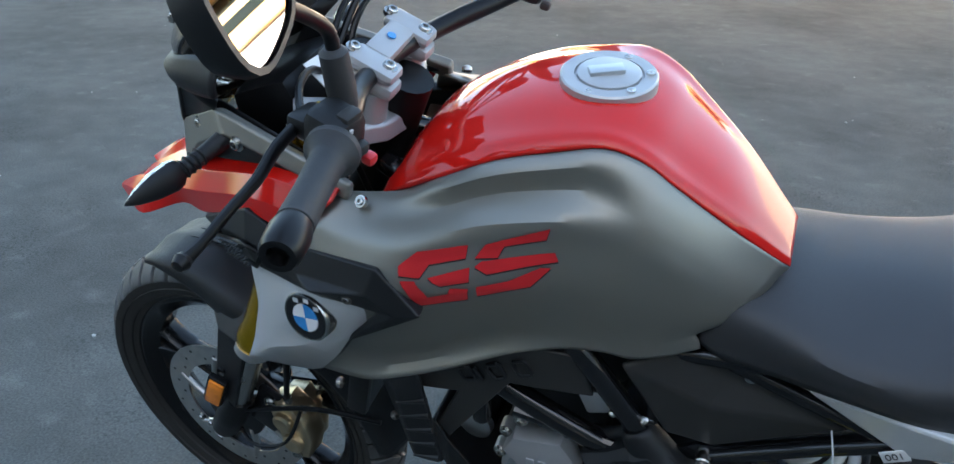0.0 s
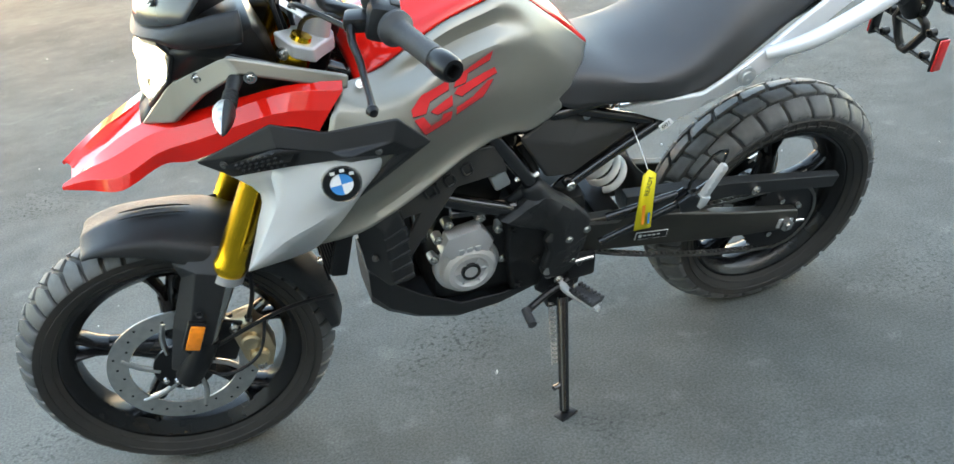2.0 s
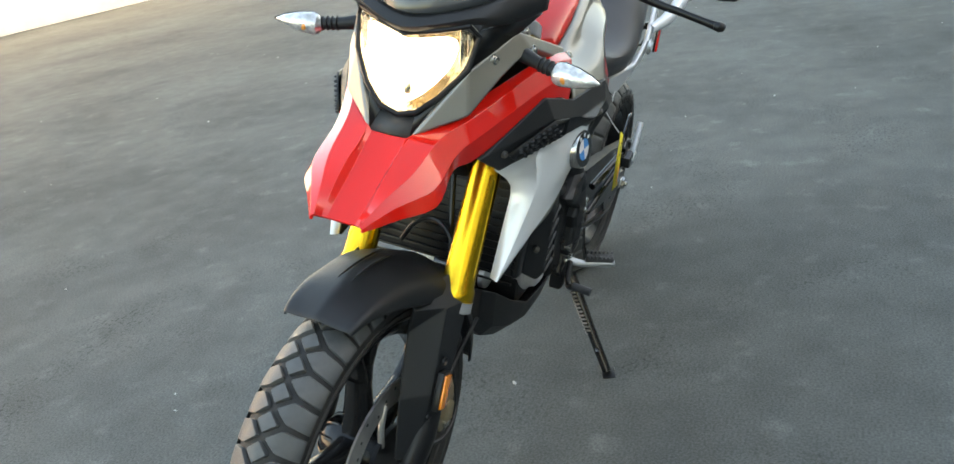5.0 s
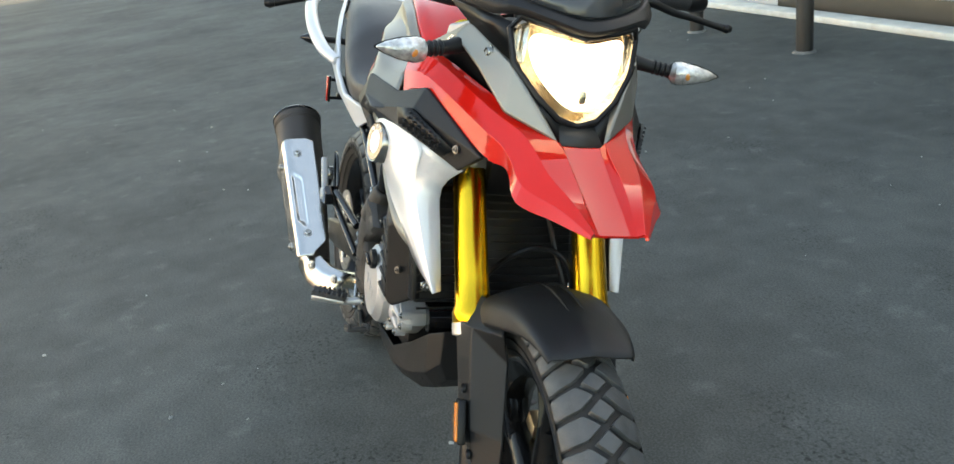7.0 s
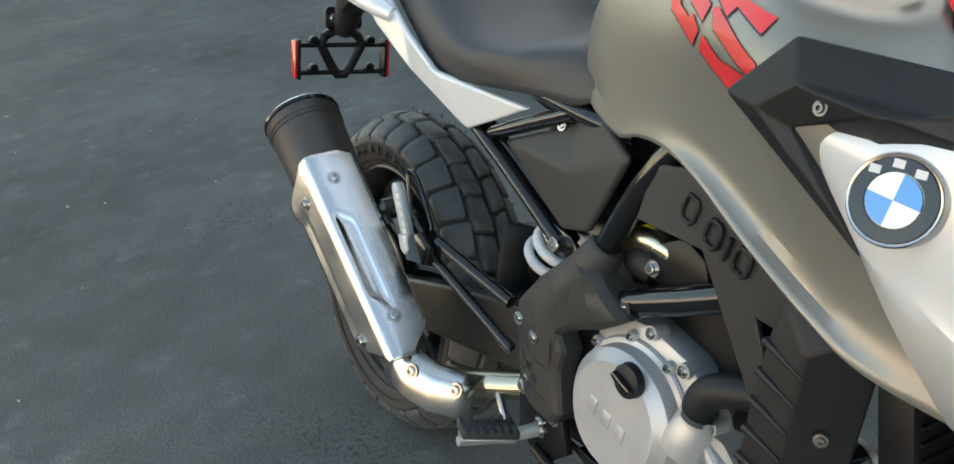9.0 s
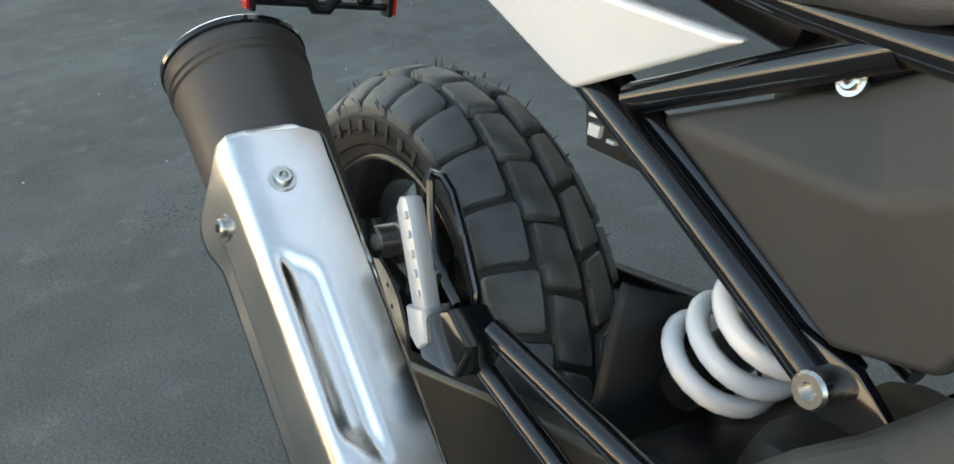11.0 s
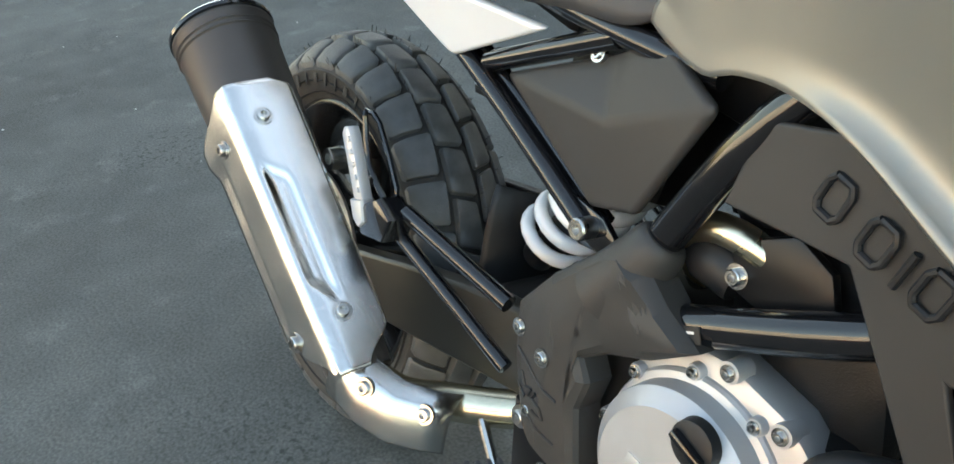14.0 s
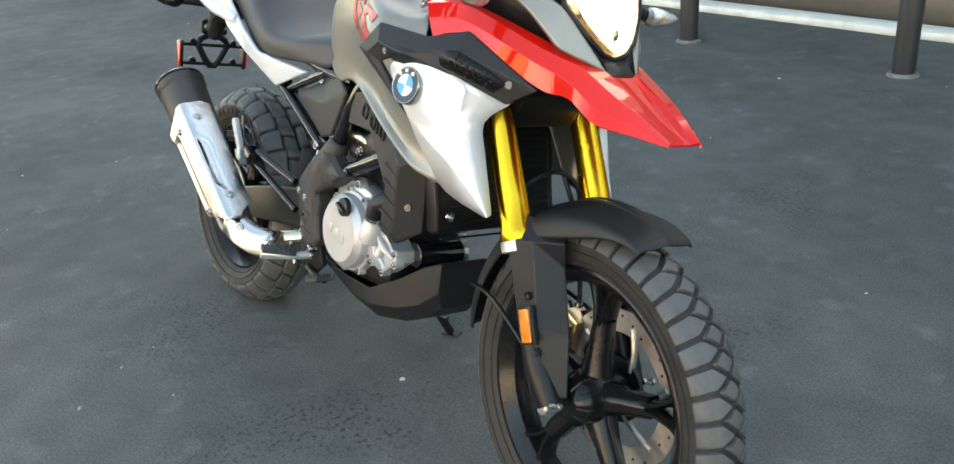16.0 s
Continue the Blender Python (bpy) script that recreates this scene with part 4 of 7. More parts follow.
# ---- wheels ----
def wheel(name, c, R, half, rim_r, spokes, hub_r, label):
    """Cast wheel with tyre: half is half the tyre's width."""
    root = holder(name, bike, label)
    base = R - 0.006
    drop = (0.62 if half < 0.07 else 0.56) * half
    prof = [(-half * 0.70, rim_r - 0.002), (-half * 0.94, rim_r + 0.022), (-half, rim_r + 0.045), (-half * 0.97, base - drop), (-half * 0.80, base - drop * 0.62), (-half * 0.5, base - drop * 0.22), (0, base)]
    prof = prof + [(-a, r) for a, r in prof[-2::-1]]
    axis = (0, 1, 0)
    part("tyre", lathe(bmesh.new(), [(a, r) for a, r in prof], c, axis, 96, cap=False), RUBBER, root, "black treaded tyre")
    for r, y in ((rim_r + 0.030, half * 0.985), (rim_r + 0.012, half * 0.86)):
        for s in (1, -1):
            part("sidewall_rib", lathe(bmesh.new(), [(-0.0015, r - 0.001), (0.0015, r), (-0.0015, r + 0.001)], (c[0], c[1] + s * y, c[2]), (0, s, 0), 72, cap=False), RUBBER, root)
    w = half * 0.74
    part("rim", lathe(bmesh.new(), [(-w, rim_r + 0.006), (-w, rim_r - 0.006), (-w * 0.86, rim_r - 0.014), (-w * 0.5, rim_r - 0.030), (0, rim_r - 0.034), (w * 0.5, rim_r - 0.030), (w * 0.86, rim_r - 0.014), (w, rim_r - 0.006), (w, rim_r + 0.006)], c, axis, 96, cap=False), RIM, root, "gloss black cast rim", solid=0.004)
    part("hub", lathe(bmesh.new(), [(-0.052, 0.022), (-0.050, hub_r * 0.8), (-0.02, hub_r), (0.02, hub_r), (0.050, hub_r * 0.8), (0.052, 0.022)], c, axis, 32), RIM, root)
    for k in range(spokes):
        w0 = math.radians(360 / spokes * k + 18)
        d = Vector((math.cos(w0), 0, math.sin(w0)))
        o = Vector(c)
        n = Vector((0, 1, 0))

        def strut(stations):
            """A ribbed bar: stations of (radius, angle off the spoke, half width, half depth)."""
            bm, sec = bmesh.new(), []
            for rr, off, wide, deep in stations:
                w1 = w0 + math.radians(off)
                e, t = Vector((math.cos(w1), 0, math.sin(w1))), Vector((-math.sin(w1), 0, math.cos(w1)))
                sec.append([bm.verts.new(o + e * rr + t * a + n * b) for a, b in ((-wide, -deep * 0.5), (-wide * 0.3, -deep), (wide * 0.3, -deep), (wide, -deep * 0.5), (wide, deep * 0.5), (wide * 0.3, deep), (-wide * 0.3, deep), (-wide, deep * 0.5))])
            for a, b in zip(sec, sec[1:]):
                for i in range(8):
                    bm.faces.new((a[i], a[(i + 1) % 8], b[(i + 1) % 8], b[i]))
            return bm

        R1 = rim_r - 0.028
        spoke = part("spoke", strut([(hub_r * 0.8, 0, 0.029, 0.032), (hub_r + 0.035, 0, 0.021, 0.026), (hub_r + 0.6 * (R1 - hub_r), 0, 0.018, 0.022)]), RIM, root, angle=50)
        for sgn in (1, -1):
            part("spoke_arm", strut([(hub_r + 0.5 * (R1 - hub_r), 1.5 * sgn, 0.009, 0.022), (hub_r + 0.75 * (R1 - hub_r), 3.2 * sgn, 0.0075, 0.021), (R1 - 0.010, 6.0 * sgn, 0.009, 0.022), (R1 + 0.006, 7.5 * sgn, 0.018, 0.024)]), RIM, spoke, angle=50)
    # ribbed hub flare away from the brake
    part("hub_flare", lathe(bmesh.new(), [(0.030, hub_r * 0.9), (0.052, hub_r * 0.82), (0.066, hub_r * 0.55), (0.068, 0.018)], c, (0, -1, 0), 32), RIM, root)
    for k in range(10):
        w0 = math.radians(36 * k)
        e = Vector((math.cos(w0), 0, math.sin(w0)))
        part("hub_rib", tube(bmesh.new(), [Vector(c) + e * hub_r * 0.9 - n * 0.030, Vector(c) + e * hub_r * 0.84 - n * 0.050, Vector(c) + e * hub_r * 0.52 - n * 0.0655], 0.0035, 6, n=2), RIM, root)
    return root, base, drop


def tread(root, c, base, drop, half, rows, count, lift=0.007):
    """Tread blocks: rows of (outline in share of half width and share of the pitch); each is an object on one shared mesh."""
    pitch = 2 * math.pi / count

    def crown(a):
        s = abs(a)
        z = base - drop * (0.22 * (s / 0.5) ** 2 if s < 0.5 else 0.22 + (s - 0.5) / 0.30 * 0.40 if s < 0.8 else 0.62 + (s - 0.8) / 0.17 * 0.38)
        return z

    def spot(a, u, h):
        """A place over the tyre by share of the half width, share of the pitch and height."""
        w, tilt = u * pitch, max(0.0, abs(a) - 0.6) * 0.7
        d = Vector((math.cos(w), 0, math.sin(w)))
        up = (d * (1 - 0.5 * tilt) + Vector((0, math.copysign(tilt, a), 0))).normalized()
        return d * crown(a) + Vector((0, a * half, 0)) + up * h

    for outline in rows:
        bm = bmesh.new()
        n = len(outline)
        mid = (sum(a for a, _ in outline) / n, sum(u for _, u in outline) / n)
        rim = []
        for k in range(n):
            (a0, u0), (a1, u1) = outline[k], outline[(k + 1) % n]
            rim += [(a0 + (a1 - a0) * f, u0 + (u1 - u0) * f) for f in (0.07, 0.36, 0.64, 0.93)]
        draw = lambda share, h: [bm.verts.new(spot(mid[0] + (a - mid[0]) * share, mid[1] + (u - mid[1]) * share, h)) for a, u in rim]
        rings = [draw(1.06, -0.004), draw(1.0, lift - 0.0012), draw(0.95, lift), draw(0.5, lift)]
        for p, q in zip(rings, rings[1:]):
            for k in range(len(rim)):
                bm.faces.new((p[k], p[(k + 1) % len(rim)], q[(k + 1) % len(rim)], q[k]))
        top = bm.verts.new(spot(*mid, lift))
        for k in range(len(rim)):
            bm.faces.new((rings[-1][k], rings[-1][(k + 1) % len(rim)], top))
        first = part("tread_block", bm, TREAD, root, angle=40)
        me = first.data
        first.matrix_local = Matrix.Translation(c)
        for k in range(1, count):
            ob = new("tread_block", me)
            ob.parent = root
            ob.matrix_local = Matrix.Translation(c) @ Matrix.Rotation(-k * pitch, 4, "Y")


FC, RC = (1.415, 0, 0.325), (-0.002, 0.013, 0.320)
fw, fbase, fdrop = wheel("front_wheel", FC, 0.318, 0.055, 0.239, 5, 0.052, "front wheel with black five-spoke rim and treaded tyre")
rw, rbase, rdrop = wheel("rear_wheel", RC, 0.317, 0.080, 0.217, 5, 0.055, "rear wheel with black five-spoke rim and treaded tyre")
tread(fw, FC, fbase, fdrop, 0.056, [[(0.0, 0.13), (0.31, 0.50), (0.0, 0.87), (-0.31, 0.50)]], 46)
for s in (1, -1):
    o = 0.5 if s < 0 else 0.0
    tread(fw, FC, fbase, fdrop, 0.056, [[(s * 0.12, 0.0), (s * 0.47, 0.40), (s * 0.95, 0.30), (s * 0.95, -0.48), (s * 0.47, -0.38)]], 46)
    tread(rw, RC, rbase, rdrop, 0.080, [[(s * 0.05, 0.05 + o), (s * 0.46, 0.19 + o), (s * 0.42, 1.06 + o), (s * 0.09, 0.91 + o)], [(s * 0.55, 0.57 + o), (s * 0.97, 0.67 + o), (s * 0.97, 1.52 + o), (s * 0.50, 1.43 + o)]], 28, 0.008)
# raised moulded marks on the rear sidewall
for k, width in enumerate((0.013, 0.006, 0.009, 0.004, 0.010, 0.007, 0.005, 0.011, 0.006, 0.008)):
    w = math.radians(132 - 7.2 * k)
    for s in (1, -1):
        part("sidewall_mark", box(bmesh.new(), (RC[0] + 0.250 * math.cos(w), RC[1] + s * 0.0795, RC[2] + 0.250 * math.sin(w)), ((0.020, 0.014, 0.018)[k % 3], 0.002, width), (0, -math.degrees(w), 0), 0.0006), RUBBER, rw)
# moulding whiskers on the rear tyre
random.seed(9)
bm = bmesh.new()
for _ in range(170):
    w, a = random.uniform(0.2, 2.9), random.choice((-0.96, -0.5, 0.04, 0.5, 0.96)) + random.uniform(-0.03, 0.03)
    d = Vector((math.cos(w), 0, math.sin(w)))
    r = rbase + 0.006 - (rdrop if abs(a) > 0.9 else rdrop * 0.22 if abs(a) > 0.4 else 0)
    q = Vector(RC) + d * r + Vector((0, a * 0.080, 0))
    tube(bm, [q, q + (d + Vector((0, a * 0.6, random.uniform(-0.2, 0.2)))) * random.uniform(0.005, 0.011)], 0.0005, 4)
tagged(part("whisker_fringe", bm, RUBBER, rw), kind="stuff")

steer(fw)

# brake discs
def disc(name, c, y, r_out, r_in, carrier, parent, label):
    root = holder(name, parent, label)
    o = (c[0], y, c[2])
    part("rotor", lathe(bmesh.new(), [(-0.002, r_in), (-0.002, r_out), (0.002, r_out), (0.002, r_in), (-0.002, r_in)], o, (0, 1, 0), 72, cap=False), DISC, root, "drilled steel rotor")
    part("carrier", lathe(bmesh.new(), [(-0.004, 0.03), (-0.004, carrier), (0.004, carrier), (0.004, 0.03)], o, (0, 1, 0), 40), SATIN, root)
    for k in range(6):
        w = math.radians(60 * k)
        a = Vector((math.cos(w), 0, math.sin(w)))
        t = Vector((-a.z, 0, a.x))
        q = Vector(o)
        part("arm", tube(bmesh.new(), [q + a * carrier * 0.8, q + a * (carrier + r_in) * 0.5 + t * 0.02, q + a * (r_in + 0.006) + t * 0.05], 0.006, 8), DISC, root)
    for k in range(30):
        w = math.radians(12 * k)
        rr = r_in + (r_out - r_in) * (0.3 + 0.22 * (k % 3))
        for sgn in (1, -1):
            part("drill_hole", lathe(bmesh.new(), [(0, 0.003), (0.0004, 0.0028), (0.0004, 0)], (o[0] + rr * math.cos(w), y + sgn * 0.0021, o[2] + rr * math.sin(w)), (0, sgn, 0), 8, cap=False), SATIN, root)


disc("front_brake_disc", FC, 0.060, 0.150, 0.108, 0.062, fw, "drilled steel front brake disc")
disc("rear_brake_disc", RC, -0.075, 0.120, 0.085, 0.055, rw, "drilled steel rear brake disc")

# ---- fork, fender and fork guards ----
FTOP, FBOT = Vector((1.054, 0, 1.045)), Vector((1.276, 0, 0.578))
fd = (FBOT - FTOP).normalized()
for s in (1, -1):
    y = Vector((0, 0.099 * s, 0))
    leg = steer(holder("fork_leg", bike, "gold anodised upside-down fork leg"))
    part("outer_tube", lathe(bmesh.new(), [(0.045, 0.024), (0.048, 0.0265), (0.30, 0.0265), (0.44, 0.0275), (0.485, 0.0285), (0.495, 0.032), (0.512, 0.032), (0.517, 0.029)], FTOP + y, fd, 36), GOLD, leg)
    part("collar", lathe(bmesh.new(), [(0.512, 0.033), (0.530, 0.033), (0.533, 0.026)], FTOP + y, fd, 36), ALU, leg, "bare aluminium collar")
    part("inner_tube", lathe(bmesh.new(), [(0.52, 0.0205), (0.76, 0.0205)], FTOP + y, fd, 28), CHROME, leg)
    part("top_cap", lathe(bmesh.new(), [(0.022, 0.010), (0.023, 0.017), (0.034, 0.018), (0.045, 0.024)], FTOP + y, fd, 24), GOLD, leg)
    part("axle_lug", tube(bmesh.new(), [tuple(FBOT + fd * 0.17 + y), (1.378, 0.100 * s, 0.372), (1.409, 0.096 * s, 0.324)], [0.024, 0.028, 0.026], 14), SATIN, leg)
    part("axle_nut", lathe(bmesh.new(), [(0, 0.014), (0.008, 0.014), (0.010, 0.011), (0.006, 0.008), (0.006, 0)], (1.409, 0.108 * s, 0.323), (0, s, 0), 24, cap=False), ALU, leg)
    bolts(leg, [((1.408 + 0.020 * k, 0.112 * s, 0.326 + 0.008 * k), (0, s, 0), 0.0045) for k in (1, 2)])
    # fork guard
    V = [(1.272, 0.092, 0.632), (1.353, 0.070, 0.634), (1.275, 0.127, 0.588), (1.332, 0.117, 0.602), (1.374, 0.078, 0.604), (1.368, 0.064, 0.556), (1.410, 0.074, 0.450), (1.376, 0.118, 0.455), (1.338, 0.124, 0.428), (1.438, 0.086, 0.346), (1.404, 0.106, 0.336)]
    F = [(0, 1, 4, 3, 2), (2, 3, 7, 8), (3, 4, 5), (3, 5, 6, 7), (7, 6, 9, 10), (8, 7, 10)]
    guard = part("fork_guard", flip(sheet(bmesh.new(), V, F), s), BLACK, bike, "black plastic fork guard with an amber reflector", solid=0.006, bevel=0.005, out=s)
    steer(guard)
    part("reflector_base", flip(box(bmesh.new(), (1.366, 0.129, 0.462), (0.034, 0.012, 0.066), (0, -24, 6), 0.002), s), SATIN, guard)
    part("reflector", flip(box(bmesh.new(), (1.364, 0.136, 0.461), (0.028, 0.006, 0.058), (0, -24, 6), 0.002), s), AMBER, guard, "amber side reflector")
    for q in ((1.346, 0.122, 0.507), (1.384, 0.116, 0.416)):
        part("bolt_hole", flip(lathe(bmesh.new(), [(0, 0.0075), (0.004, 0.007), (0.001, 0.005), (0.001, 0)], q, (0, 1, 0), 14, cap=False), s), SATIN, guard)
# fender arch: sections round the wheel from the front tip to the rear flap
rows = []
for deg, rad, hw, fall in ((70.5, 0.338, 0.060, 0.010), (72, 0.342, 0.064, 0.012), (76, 0.346, 0.069, 0.018), (82, 0.349, 0.075, 0.030), (90, 0.350, 0.080, 0.046), (98, 0.350, 0.088, 0.056), (106, 0.349, 0.097, 0.058), (114, 0.348, 0.099, 0.058), (124, 0.347, 0.086, 0.054), (140, 0.344, 0.074, 0.045), (156, 0.341, 0.068, 0.040), (168, 0.339, 0.064, 0.036), (178, 0.337, 0.058, 0.028)):
    w = math.radians(deg)
    d = Vector((math.cos(w), 0, math.sin(w)))
    prof = ((-1, -fall), (-0.97, -fall * 0.62), (-0.86, -fall * 0.34), (-0.55, -0.002 - 0.10 * fall), (-0.2, 0.0), (0, 0.002), (0.2, 0.0), (0.55, -0.002 - 0.10 * fall), (0.86, -fall * 0.34), (0.97, -fall * 0.62), (1, -fall))
    rows.append([tuple(Vector(FC) + d * (rad + h) + Vector((0, a * hw, 0))) for a, h in prof])
steer(part("front_fender", grid(bmesh.new(), rows, 3, 4), BLACK, bike, "black grained plastic front fender", solid=0.004, out=2, even=False))
crest = [[tuple(Vector(FC) + Vector((math.cos(math.radians(w)), 0, math.sin(math.radians(w)))) * 0.3545 + Vector((0, y, 0))) for w in (84, 88, 94, 100, 105)] for y in (-0.012, 0.012)]
for line in crest:
    steer(part("fender_ridge", tube(bmesh.new(), line, [0.0005, 0.002, 0.0025, 0.002, 0.0005], 8), BLACK, bike))
for s in (1, -1):
    steer(part("fender_stay", tube(bmesh.new(), [(1.09, 0.060 * s, 0.43), (1.20, 0.085 * s, 0.44), (1.34, 0.105 * s, 0.40)], 0.0045, 8), SATIN, bike))
# caliper
cal = steer(holder("front_caliper", bike, "pale gold radial brake caliper"))
part("body", plate(bmesh.new(), [(1.305, 0.412), (1.268, 0.428), (1.238, 0.400), (1.226, 0.345), (1.240, 0.298), (1.275, 0.290), (1.292, 0.330)], 0.040, 0.048, 0.006), CALIPER_GOLD, cal)
part("inner_half", plate(bmesh.new(), [(1.300, 0.405), (1.262, 0.415), (1.236, 0.350), (1.246, 0.302), (1.276, 0.298)], 0.012, 0.026, 0.005), CALIPER_GOLD, cal)
for x, z in ((1.262, 0.335), (1.272, 0.382)):
    part("piston_boss", lathe(bmesh.new(), [(0, 0.021), (0.010, 0.020), (0.013, 0.015), (0.011, 0.010), (0.011, 0)], (x, 0.087, z), (0, 1, 0), 24, cap=False), CALIPER_GOLD, cal)
part("bleed_nipple", lathe(bmesh.new(), [(0, 0.005), (0.016, 0.004), (0.018, 0.002)], (1.240, 0.072, 0.405), (-0.6, 0.3, 0.7), 10), CHROME, cal)
part("bracket", box(bmesh.new(), (1.315, 0.075, 0.385), (0.055, 0.014, 0.10), (0, -24, 0), 0.004), SATIN, cal)
bolts(cal, [((1.295, 0.088, 0.420), (0, 1, 0), 0.008), ((1.262, 0.090, 0.306), (0, 1, 0), 0.007)])
part("brake_hose", tube(bmesh.new(), [(1.27, 0.075, 0.42), (1.245, 0.085, 0.50), (1.235, 0.075, 0.58), (1.20, 0.05, 0.68), (1.16, 0.03, 0.78)], 0.005, 8), SATIN, cal)
part("hose_fitting", lathe(bmesh.new(), [(0, 0.008), (0.03, 0.008)], (1.268, 0.076, 0.405), (-0.1, 0, 1), 12), CHROME, cal)
part("sensor_cable", tube(bmesh.new(), [(1.40, 0.085, 0.345), (1.34, 0.125, 0.335), (1.27, 0.12, 0.36), (1.24, 0.09, 0.43)], 0.0035, 8), SATIN, bike)
part("cable", tube(bmesh.new(), [(1.16, -0.06, 0.60), (1.19, -0.02, 0.66), (1.21, 0.03, 0.685), (1.23, 0.07, 0.66), (1.24, 0.085, 0.59)], 0.0045, 8), SATIN, bike)

# triple clamps
for z, name, th in ((1.006, "upper_clamp", 0.026), (0.815, "lower_clamp", 0.032)):
    k = (z - FTOP.z) / (FBOT.z - FTOP.z)
    x = FTOP.x + k * (FBOT.x - FTOP.x)
    bm = bmesh.new()
    plan = [(x + 0.037, 0.095), (x + 0.012, 0.131), (x - 0.022, 0.127), (x - 0.038, 0.095), (x - 0.062, 0.050), (x - 0.068, 0.0), (x - 0.062, -0.050), (x - 0.038, -0.095), (x - 0.022, -0.127), (x + 0.012, -0.131), (x + 0.037, -0.095), (x + 0.008, -0.060), (x - 0.004, 0), (x + 0.008, 0.060)]
    a = [bm.verts.new((px, py, z + th / 2 + 0.45 * (px - x))) for px, py in plan]
    b = [bm.verts.new((px, py, z - th / 2 + 0.45 * (px - x))) for px, py in plan]
    bm.faces.new(a)
    bm.faces.new(b[::-1])
    for i in range(len(a)):
        bm.faces.new((a[i], b[i], b[(i + 1) % len(a)], a[(i + 1) % len(a)]))
    tc = steer(part(name, bm, ALUPAINT, bike, "cast silver triple clamp", bevel=0.005))
    for s in (1, -1):
        part("pinch_bolt", bolt(bmesh.new(), (x + 0.028, 0.117 * s, z - 0.002), (0.7, 0.7 * s, 0), 0.007, 0.006), CHROME, tc)
steer(part("clamp_cover", box(bmesh.new(), (1.178, 0, 0.806), (0.050, 0.150, 0.075), (0, 26, 0), 0.012), SATIN, bike, "black plastic cover before the lower clamp"))
part("stem_nut", lathe(bmesh.new(), [(0, 0.020), (0.014, 0.020), (0.016, 0.015), (0.016, 0)], (1.012, 0, 1.004), (-0.44, 0, 0.9), 24, cap=False), CHROME, bike)

